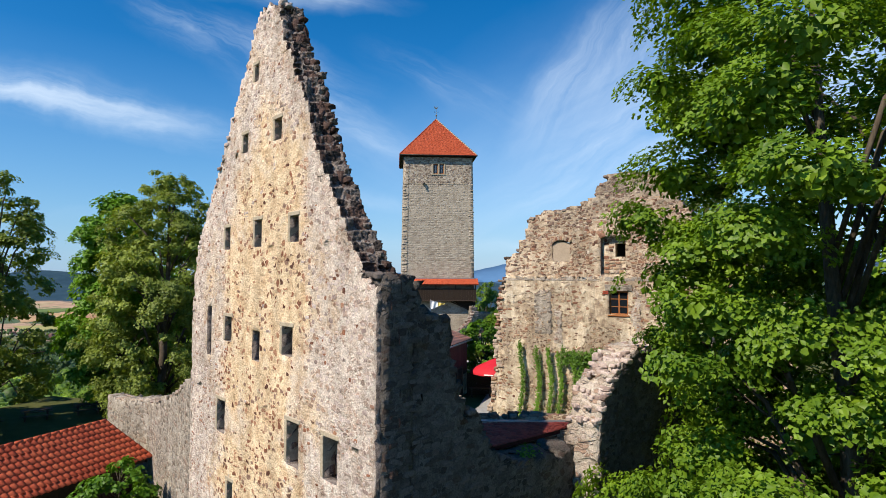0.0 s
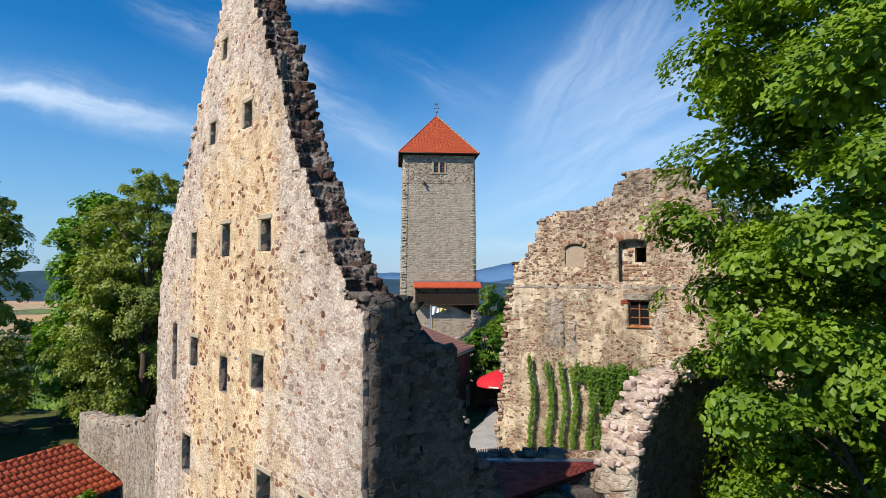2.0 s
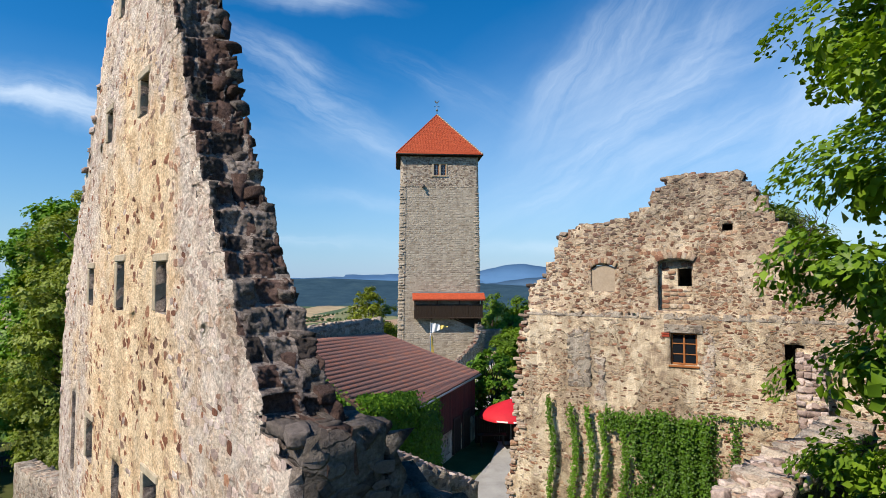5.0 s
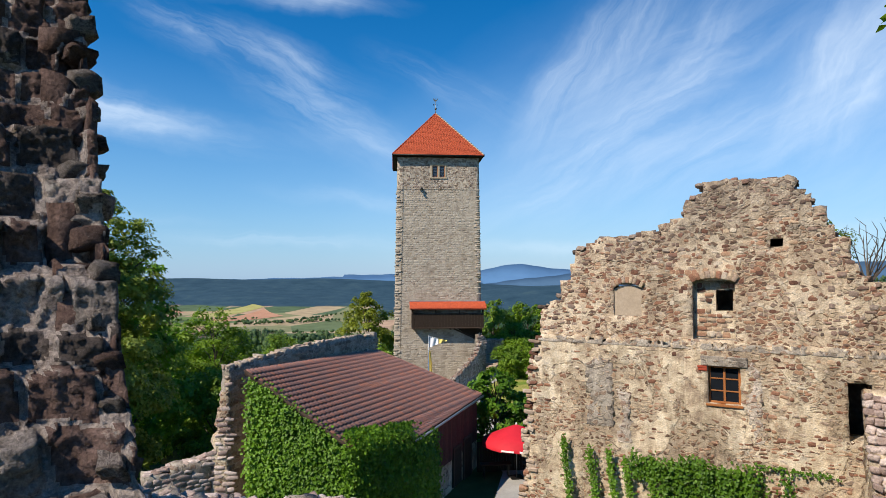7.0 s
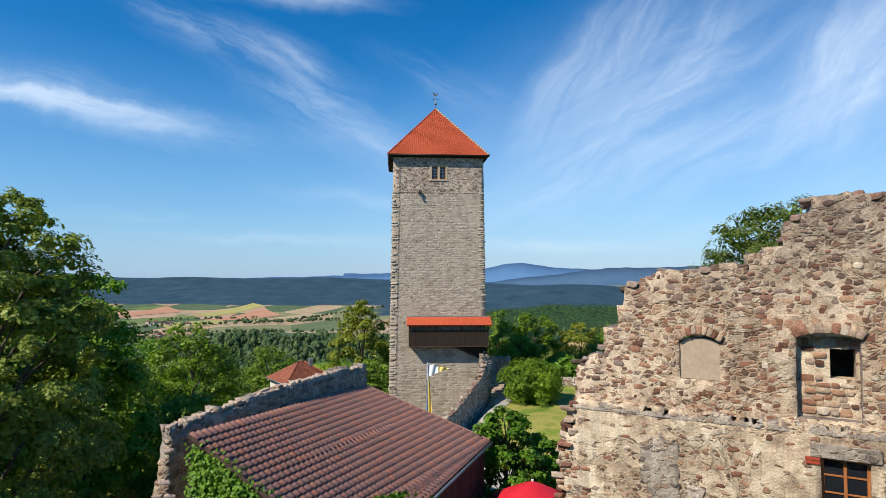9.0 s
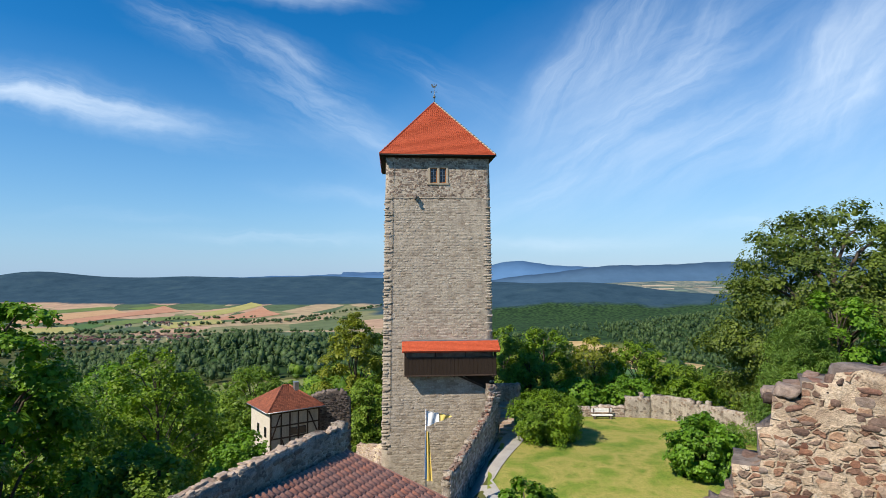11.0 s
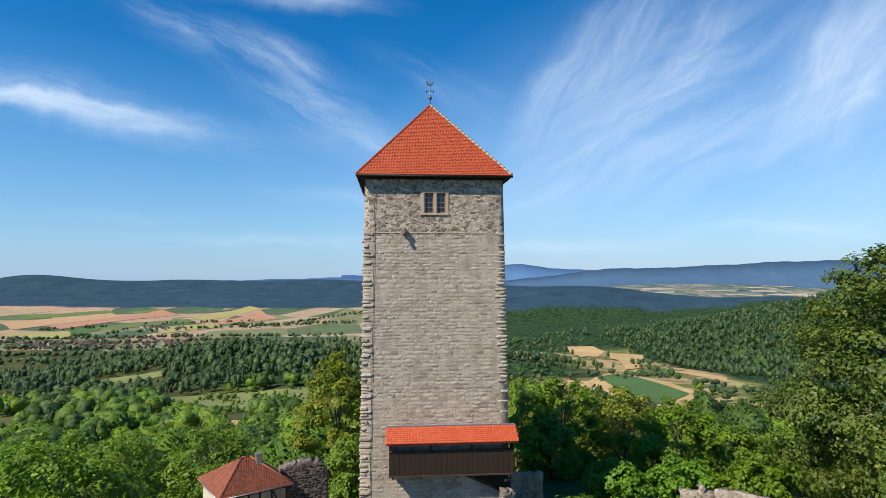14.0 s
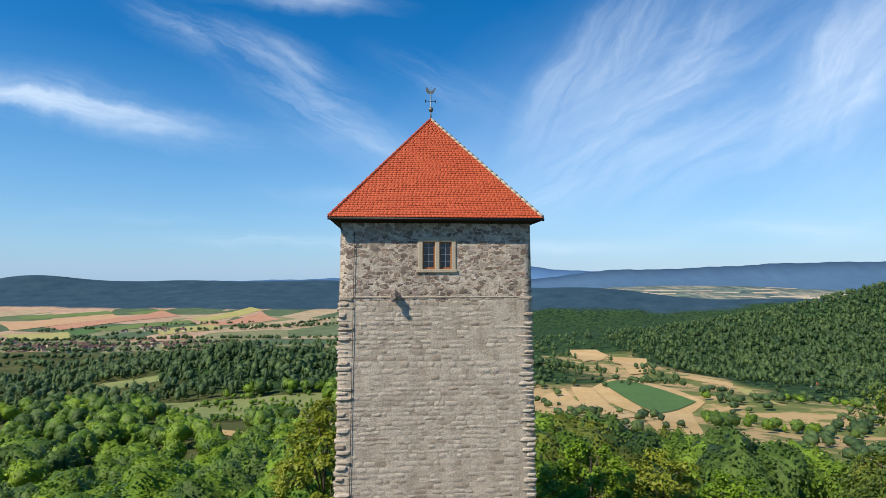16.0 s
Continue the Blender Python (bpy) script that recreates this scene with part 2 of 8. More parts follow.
def stone_cells(n, at, size, share, stones, joint=0.10):
    """Stone shapes on a face: a mask of those that show (share: how many) and a tone for each."""
    wob = n.add("ShaderNodeTexNoise", Vector=at, Scale=4.5, Detail=3.0)
    bend = n.mix(1.0, n.mix(1.0, wob.outputs["Color"], (0.5, 0.5, 0.5), "SUBTRACT"), (0.24, 0.24, 0.20), "MULTIPLY")
    moved = n.add("ShaderNodeVectorMath", i0=at, i1=bend).outputs[0]
    grid = n.add("ShaderNodeMapping", Vector=moved, Scale=(1 / size, 0.6 / size, 1.45 / size)).outputs[0]
    cell = n.add("ShaderNodeTexVoronoi", Vector=grid, Scale=1.0, Randomness=0.9)
    rim = n.add("ShaderNodeTexVoronoi", Vector=grid, Scale=1.0, Randomness=0.9)
    rim.feature = "DISTANCE_TO_EDGE"
    pick = n.add("ShaderNodeSeparateXYZ", Vector=cell.outputs["Color"])
    shown = n.math("LESS_THAN", pick.outputs[1], share)
    mask = n.math("MULTIPLY", shown, n.ramp(rim.outputs["Distance"], ((joint * 0.4, 0.0), (joint * 1.1, 1.0))))
    tone = n.ramp(pick.outputs[0], [(i / len(stones), c) for i, c in enumerate(stones)], True)
    return mask, tone


GABLE_TONES = [(0.117, 0.049, 0.032), (0.223, 0.094, 0.055), (0.318, 0.138, 0.080), (0.403, 0.207, 0.125), (0.276, 0.167, 0.125), (0.488, 0.325, 0.220)]
WHITE_TONES = [(0.233, 0.167, 0.145), (0.382, 0.291, 0.260), (0.498, 0.399, 0.360), (0.594, 0.488, 0.445), (0.657, 0.552, 0.510), (0.424, 0.276, 0.225)]
PALAS_TONES = [(0.12, 0.06, 0.043), (0.21, 0.10, 0.066), (0.31, 0.155, 0.10), (0.42, 0.25, 0.16), (0.54, 0.41, 0.285), (0.34, 0.25, 0.195), (0.66, 0.56, 0.44), (0.47, 0.345, 0.235)]
TOWER_TONES = [(0.32, 0.265, 0.205), (0.41, 0.35, 0.28), (0.46, 0.40, 0.325), (0.49, 0.425, 0.345), (0.52, 0.455, 0.37), (0.58, 0.515, 0.425)]
CROWN_TONES = [(0.16, 0.125, 0.10), (0.25, 0.20, 0.16), (0.33, 0.275, 0.225), (0.42, 0.355, 0.295), (0.29, 0.20, 0.155), (0.50, 0.44, 0.375)]
# lowered to carry the shade of the gable ruin's side wall
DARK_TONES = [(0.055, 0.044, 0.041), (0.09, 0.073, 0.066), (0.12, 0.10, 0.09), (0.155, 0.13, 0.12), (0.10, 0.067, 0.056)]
M = {}


def gable_face():
    """Cream lime plaster in the middle of the gable, bare grey mortar towards its edges and top."""
    m = bpy.data.materials.new("gable_plaster")
    m.use_nodes = True
    n = Nodes(m.node_tree)
    at = n.add("ShaderNodeTexCoord").outputs["Object"]
    xyz = n.add("ShaderNodeSeparateXYZ", Vector=at)
    big, mid, small = n.noise(at, 0.45, 4.0, 0.6), n.noise(at, 1.8, 6.0, 0.7), n.noise(at, 19.0, 6.0, 0.7)
    aside = n.math("ABSOLUTE", n.math("SUBTRACT", xyz.outputs[0], 6.0))
    grey = n.math("ADD", n.math("MULTIPLY", aside, 0.17), n.math("MULTIPLY", n.math("MAXIMUM", n.math("SUBTRACT", xyz.outputs[2], 12.0), 0.0), 0.12))
    grey = n.ramp(n.math("ADD", grey, n.math("MULTIPLY", n.math("SUBTRACT", big, 0.5), 1.9)), ((0.30, 0.0), (0.75, 1.0)))
    cream = n.ramp(mid, ((0.25, (0.26, 0.15, 0.08)), (0.40, (0.60, 0.415, 0.25)), (0.56, (0.80, 0.625, 0.42)), (0.75, (0.64, 0.52, 0.40))))
    bare = n.ramp(mid, ((0.25, (0.28, 0.205, 0.17)), (0.42, (0.48, 0.385, 0.32)), (0.56, (0.65, 0.55, 0.475)), (0.72, (0.74, 0.65, 0.58))))
    base = n.mix(grey, cream, bare)
    gone = n.math("ADD", n.math("MULTIPLY", n.math("SUBTRACT", n.noise(at, 0.8, 3.0, 0.6), 0.5), 2.4), n.math("ADD", 0.20, n.math("MULTIPLY", grey, 0.22)))
    brown, brown_tone = stone_cells(n, at, 0.21, gone, GABLE_TONES, 0.16)
    base = n.mix(n.math("MULTIPLY", brown, n.math("SUBTRACT", 1.0, n.math("MULTIPLY", grey, 0.55))), base, brown_tone)
    pale, pale_tone = stone_cells(n, at, 0.24, n.math("SUBTRACT", n.math("MULTIPLY", grey, 0.55), 0.06), WHITE_TONES, 0.26)
    base = n.mix(n.math("MULTIPLY", pale, 0.45), base, pale_tone)
    smear = n.noise(at, 4.2, 7.0, 0.75)
    base = n.mix(n.math("MULTIPLY", grey, n.ramp(smear, ((0.50, 0.0), (0.60, 0.75)))), base, (0.74, 0.67, 0.59))
    base = n.mix(n.ramp(n.noise(at, 7.5, 6.0, 0.7), ((0.60, 0.0), (0.68, 0.7))), base, (0.16, 0.115, 0.085))
    base = n.mix(1.0, base, n.ramp(small, ((0.28, 0.5), (0.6, 1.08))), "MULTIPLY")
    runs = n.noise(n.add("ShaderNodeMapping", Vector=at, Scale=(1.1, 1.1, 0.22)).outputs[0], 1.0, 5.0, 0.65)
    base = n.mix(1.0, base, n.ramp(runs, ((0.30, 0.74), (0.56, 1.14))), "MULTIPLY")
    pits = n.add("ShaderNodeTexVoronoi", Vector=at, Scale=5.5)
    shader = n.add("ShaderNodeBsdfPrincipled", Base_Color=base, Roughness=0.95)
    shader.inputs["Specular IOR Level"].default_value = 0.2
    lumps = n.math("ADD", n.math("ADD", n.math("MULTIPLY", small, 0.7), mid), n.math("ADD", n.math("MULTIPLY", pits.outputs["Distance"], 0.4), n.math("ADD", n.math("MULTIPLY", brown, 0.22), n.math("MULTIPLY", smear, 0.6))))
    shape = n.add("ShaderNodeBump", Strength=0.9, Distance=0.07, Height=lumps)
    n.put(shader, "Normal", shape.outputs[0])
    out = n.add("ShaderNodeOutputMaterial")
    n.tree.links.new(shader.outputs[0], out.inputs[0])
    return m


M["gable_face"] = gable_face()


def broken_core(name, tones):
    """Weathered broken masonry: strong small-scale variation between mortar, stone and lichen."""
    m = bpy.data.materials.new(name)
    m.use_nodes = True
    n = Nodes(m.node_tree)
    at = n.add("ShaderNodeTexCoord").outputs["Object"]
    big, mid, small = n.noise(at, 1.3, 4.0, 0.6), n.noise(at, 7.0, 6.0, 0.7), n.noise(at, 34.0, 5.0, 0.7)
    base = n.ramp(n.math("ADD", n.math("MULTIPLY", big, 0.35), n.math("MULTIPLY", mid, 0.65)), [(0.36 + 0.28 * i / (len(tones) - 1), c) for i, c in enumerate(tones)])
    base = n.mix(1.0, base, n.ramp(small, ((0.3, 0.5), (0.62, 1.25))), "MULTIPLY")
    lichen = n.ramp(n.noise(at, 4.2, 6.0, 0.72), ((0.62, 0.0), (0.70, 0.7)))
    base = n.mix(lichen, base, (0.34, 0.31, 0.27))
    shader = n.add("ShaderNodeBsdfPrincipled", Base_Color=base, Roughness=0.96)
    shader.inputs["Specular IOR Level"].default_value = 0.2
    shape = n.add("ShaderNodeBump", Strength=1.0, Distance=0.05, Height=n.math("ADD", mid, n.math("MULTIPLY", small, 0.4)))
    n.put(shader, "Normal", shape.outputs[0])
    out = n.add("ShaderNodeOutputMaterial")
    n.tree.links.new(shader.outputs[0], out.inputs[0])
    return m


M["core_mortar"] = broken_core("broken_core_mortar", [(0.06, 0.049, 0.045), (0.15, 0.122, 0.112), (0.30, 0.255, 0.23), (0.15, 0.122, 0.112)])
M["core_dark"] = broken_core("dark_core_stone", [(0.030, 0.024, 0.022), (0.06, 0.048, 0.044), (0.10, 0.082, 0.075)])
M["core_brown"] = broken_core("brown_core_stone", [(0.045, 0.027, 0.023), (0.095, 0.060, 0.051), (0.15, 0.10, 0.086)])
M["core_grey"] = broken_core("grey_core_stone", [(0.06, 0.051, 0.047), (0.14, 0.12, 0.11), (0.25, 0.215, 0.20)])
M["grey_mortar"] = rubble("weathered_grey_rubble", [(0.17, 0.14, 0.12), (0.26, 0.215, 0.175), (0.36, 0.305, 0.25), (0.46, 0.39, 0.31), (0.28, 0.195, 0.14)], [(0.19, 0.165, 0.145), (0.34, 0.295, 0.25), (0.47, 0.415, 0.35), (0.31, 0.28, 0.24)], 0.22, 0.45, 0.5, 0.5, 0.35, 0.06, 0.8)
M["palas_mortar"] = rubble("sandy_rubble", [(0.13, 0.065, 0.045), (0.23, 0.11, 0.07), (0.34, 0.18, 0.115), (0.46, 0.30, 0.19), (0.58, 0.45, 0.31), (0.30, 0.22, 0.17)], [(0.25, 0.19, 0.145), (0.44, 0.34, 0.245), (0.66, 0.54, 0.39), (0.80, 0.69, 0.53), (0.46, 0.41, 0.355)], 0.17, 0.05, 0.55, 0.35, 0.42, 0.07, 0.62, 0.16, True)
M["palas_upper"] = rubble("sandy_rubble_bare", [(0.12, 0.060, 0.043), (0.20, 0.092, 0.060), (0.31, 0.15, 0.095), (0.43, 0.26, 0.165), (0.58, 0.45, 0.32), (0.26, 0.18, 0.14), (0.66, 0.56, 0.44), (0.22, 0.11, 0.078)], [(0.28, 0.205, 0.15), (0.52, 0.40, 0.285), (0.74, 0.61, 0.455), (0.50, 0.41, 0.32)], 0.18, 0.42, 0.5, 0.4, 0.32, 0.08, 0.40, 0.14, True, (12.9, 15.6))
M["tower_mortar"] = surface("grey_lime_mortar", [(0.37, 0.31, 0.245), (0.47, 0.405, 0.325), (0.54, 0.475, 0.39)], 1.4, 0.95, 0.9, 13.0, grime=0.5, streak=0.2)
M["tower_head"] = rubble("lime_washed_rubble", [(0.15, 0.105, 0.08), (0.24, 0.165, 0.125), (0.33, 0.255, 0.20), (0.44, 0.365, 0.295), (0.20, 0.15, 0.125)], [(0.32, 0.26, 0.205), (0.46, 0.39, 0.31), (0.58, 0.51, 0.42), (0.38, 0.32, 0.26)], 0.26, 0.5, 0.6, 0.5, 0.2, 0.06, 0.7)
M["rubble_core"] = surface("dark_rubble_core", [(0.095, 0.076, 0.068), (0.17, 0.138, 0.122), (0.25, 0.21, 0.185), (0.14, 0.113, 0.102)], 1.6, 0.98, 1.0, 7.0, grime=0.55, depth=0.1)
# tones darkened because the side wall lies in shade
M["side_mortar"] = rubble("shaded_side_rubble", [(0.05, 0.042, 0.04), (0.085, 0.07, 0.065), (0.12, 0.10, 0.092), (0.16, 0.137, 0.125), (0.09, 0.062, 0.052)], [(0.06, 0.052, 0.048), (0.105, 0.092, 0.084), (0.165, 0.147, 0.133), (0.09, 0.08, 0.07)], 0.24, 0.6, 0.6, 0.55, 0.2, 0.07, 0.8)
M["pale_mortar"] = rubble("pale_pink_rubble", [(0.30, 0.22, 0.18), (0.46, 0.37, 0.31), (0.58, 0.49, 0.42), (0.36, 0.24, 0.18)], [(0.34, 0.28, 0.23), (0.50, 0.43, 0.36), (0.60, 0.53, 0.46)], 0.22, 0.6, 0.8, 0.5, 0.2, 0.06, 0.7)
M["white_plaster"] = surface("old_white_plaster", [(0.60, 0.55, 0.46), (0.70, 0.66, 0.58)], 2.0, 0.9, 0.4, 12.0, grime=0.25)
M["niche_plaster"] = surface("smooth_buff_plaster", [(0.38, 0.30, 0.22), (0.46, 0.37, 0.28)], 1.5, 0.92, 0.15, 14.0, grime=0.2)
for kind, tones in (("gable", GABLE_TONES), ("white", WHITE_TONES), ("crown", CROWN_TONES), ("palas", PALAS_TONES), ("tower", TOWER_TONES), ("dark", DARK_TONES)):
    relief = 0.8 if kind == "tower" else 0.9
    M[kind + "_stones"] = surface(kind + "_stones", tones, 3.0, 0.92, relief, 16.0, "island", grime=0.5)
    M[kind + "_stone"] = surface(kind + "_stone", tones, 3.0, 0.92, relief, 16.0, "object", grime=0.5)
WORN_TONES = [(0.11, 0.08, 0.066), (0.18, 0.115, 0.09), (0.25, 0.18, 0.145), (0.33, 0.265, 0.22), (0.27, 0.14, 0.10), (0.17, 0.135, 0.115)]
M["worn_stone"] = surface("worn_stone", WORN_TONES, 3.0, 0.95, 0.9, 16.0, "object", grime=0.55)
M["worn_stones"] = surface("worn_stones", WORN_TONES, 3.0, 0.95, 0.9, 16.0, "island", grime=0.55)
PALE_TONES = [(0.30, 0.22, 0.17), (0.42, 0.33, 0.26), (0.50, 0.41, 0.33), (0.36, 0.24, 0.17)]
M["pale_stone"] = surface("pale_stone", PALE_TONES, 2.0, 0.92, 0.6, 12.0, "object", grime=0.4)
M["pale_stones"] = surface("pale_stones", PALE_TONES, 2.0, 0.92, 0.6, 12.0, "island", grime=0.4)
M["dressed"] = surface("dressed_sandstone", [(0.34, 0.28, 0.20), (0.45, 0.38, 0.28), (0.40, 0.35, 0.28)], 2.0, 0.9, 0.3, 16.0, grime=0.3)
M["red_tile"] = surface("bright_red_clay_tile", [(0.50, 0.085, 0.032), (0.56, 0.100, 0.037), (0.61, 0.118, 0.044)], 0.8, 0.62, 0.1, 22.0, "island", grime=0.18)
M["ridge_tile"] = surface("red_ridge_tile", [(0.30, 0.05, 0.025), (0.42, 0.075, 0.035)], 3.0, 0.7, 0.2, 20.0, "object", grime=0.3)
M["old_tile"] = surface("weathered_brown_tile", [(0.29, 0.165, 0.135), (0.34, 0.18, 0.14), (0.38, 0.18, 0.13), (0.47, 0.19, 0.115)], 0.35, 0.4, 0.3, 18.0, "object", grime=0.45)
M["old_tiles"] = surface("weathered_brown_tiles", [(0.29, 0.165, 0.135), (0.34, 0.18, 0.14), (0.38, 0.18, 0.13), (0.47, 0.19, 0.115)], 0.35, 0.4, 0.3, 18.0, "island", grime=0.45)
M["orange_tile"] = surface("orange_pantile", [(0.42, 0.072, 0.03), (0.52, 0.10, 0.042), (0.58, 0.13, 0.052)], 0.8, 0.6, 0.2, 18.0, "object", grime=0.3)
M["orange_tiles"] = surface("orange_pantiles", [(0.42, 0.072, 0.03), (0.52, 0.10, 0.042), (0.58, 0.13, 0.052)], 0.8, 0.6, 0.2, 18.0, "island", grime=0.3)
M["gate_tiles"] = surface("mossy_clay_tiles", [(0.20, 0.07, 0.045), (0.30, 0.10, 0.06), (0.36, 0.125, 0.07)], 0.6, 0.85, 0.3, 18.0, "island", grime=0.4)
M["dark_wood"] = surface("dark_brown_boards", [(0.020, 0.013, 0.009), (0.034, 0.022, 0.015), (0.050, 0.032, 0.021)], 2.0, 0.85, 0.3, 12.0, "island", stretch=(6, 6, 0.6), grime=0.4)
M["wine_wood"] = surface("wine_red_boards", [(0.050, 0.014, 0.014), (0.075, 0.022, 0.020), (0.10, 0.032, 0.028)], 2.0, 0.7, 0.3, 12.0, "object", stretch=(6, 6, 0.6), grime=0.4)
M["oak"] = surface("varnished_oak", [(0.30, 0.11, 0.035), (0.40, 0.16, 0.055)], 3.0, 0.45, 0.15, 20.0, stretch=(5, 5, 0.7), grime=0.3)
M["timber"] = surface("half_timber_beams", [(0.05, 0.032, 0.024), (0.085, 0.056, 0.042)], 3.0, 0.8, 0.3, 16.0, grime=0.4)
M["infill"] = surface("cream_infill", [(0.46, 0.41, 0.33), (0.56, 0.51, 0.43)], 1.0, 0.92, 0.2, 12.0, grime=0.25, streak=0.2)
M["glass"] = glass("window_glass")
M["zinc"] = surface("zinc_sheet", [(0.30, 0.32, 0.34), (0.42, 0.44, 0.46)], 3.0, 0.42, 0.08, 18.0, metal=0.75, grime=0.2)
M["iron"] = surface("dark_iron", [(0.03, 0.03, 0.03), (0.06, 0.055, 0.05)], 5.0, 0.5, 0.1, 20.0, metal=0.8, grime=0.2)
M["vane"] = surface("weathered_copper", [(0.16, 0.18, 0.17), (0.24, 0.24, 0.20)], 4.0, 0.45, 0.1, 20.0, metal=0.7, grime=0.2)
M["bark"] = surface("grey_brown_bark", [(0.055, 0.042, 0.032), (0.10, 0.08, 0.062), (0.15, 0.125, 0.10)], 2.0, 0.95, 0.9, 9.0, stretch=(2, 2, 0.5), grime=0.5)
M["maple_leaf"] = foliage("maple_leaves", (0.055, 0.125, 0.008), (0.23, 0.355, 0.022), 0.28, 0.6, 0.6)
M["dark_leaf"] = foliage("dark_leaves", (0.10, 0.140, 0.026), (0.33, 0.40, 0.070), 0.30, 0.35, 0.6)
M["chestnut_leaf"] = foliage("chestnut_leaves", (0.055, 0.145, 0.009), (0.20, 0.37, 0.028))
M["yellow_leaf"] = foliage("yellowish_leaves", (0.11, 0.15, 0.012), (0.31, 0.34, 0.035))
M["needle"] = foliage("pine_needles", (0.060, 0.135, 0.022), (0.24, 0.38, 0.062), 0.26)
M["beech_leaf"] = foliage("beech_leaves", (0.036, 0.070, 0.012), (0.20, 0.265, 0.040), 0.28)
M["ivy_leaf"] = foliage("ivy_leaves", (0.035, 0.100, 0.006), (0.17, 0.33, 0.020), 0.28)
M["vine_leaf"] = foliage("vine_leaves", (0.024, 0.075, 0.006), (0.12, 0.24, 0.016), 0.25)
M["forest_leaf"] = foliage("forest_leaves", (0.066, 0.138, 0.014), (0.24, 0.36, 0.036), 0.28)
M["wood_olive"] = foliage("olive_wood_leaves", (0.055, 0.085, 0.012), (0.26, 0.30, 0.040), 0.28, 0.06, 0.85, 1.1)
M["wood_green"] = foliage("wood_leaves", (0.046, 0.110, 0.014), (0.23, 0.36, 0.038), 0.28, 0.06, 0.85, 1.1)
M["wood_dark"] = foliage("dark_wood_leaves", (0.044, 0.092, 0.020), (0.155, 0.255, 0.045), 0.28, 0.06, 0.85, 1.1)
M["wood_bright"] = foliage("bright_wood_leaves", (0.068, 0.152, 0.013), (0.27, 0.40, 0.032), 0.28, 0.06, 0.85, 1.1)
M["umbrella_red"] = surface("red_canvas", [(0.48, 0.012, 0.025), (0.60, 0.018, 0.035)], 1.0, 0.7, 0.1, 30.0, grime=0.1)
M["white_paint"] = surface("white_paint", [(0.72, 0.72, 0.70), (0.82, 0.82, 0.80)], 3.0, 0.6, 0.05, 20.0, grime=0.1)
M["yellow_cloth"] = surface("yellow_cloth", [(0.72, 0.55, 0.14), (0.78, 0.62, 0.20)], 3.0, 0.8, 0.05, 30.0, grime=0.1)
M["white_cloth"] = surface("white_cloth", [(0.70, 0.74, 0.80), (0.80, 0.82, 0.85)], 3.0, 0.8, 0.05, 30.0, grime=0.1)
M["blue_cloth"] = surface("blue_cloth", [(0.10, 0.22, 0.45), (0.14, 0.28, 0.52)], 3.0, 0.8, 0.05, 30.0, grime=0.1)
M["bar_grey"] = surface("print_grey", [(0.25, 0.25, 0.27), (0.30, 0.30, 0.32)], 3.0, 0.7, 0.0, 20.0, grime=0.1)
M["gravel"] = surface("grey_gravel", [(0.30, 0.29, 0.275), (0.38, 0.37, 0.35), (0.44, 0.43, 0.41)], 1.0, 0.97, 0.4, 30.0, grime=0.3)
M["lawn"] = surface("dry_lawn", [(0.10, 0.19, 0.018), (0.19, 0.26, 0.034), (0.36, 0.33, 0.085), (0.15, 0.23, 0.026)], 0.45, 0.97, 0.8, 14.0, grime=0.6)
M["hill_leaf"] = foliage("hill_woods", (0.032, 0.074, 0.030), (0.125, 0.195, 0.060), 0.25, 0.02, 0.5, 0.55)


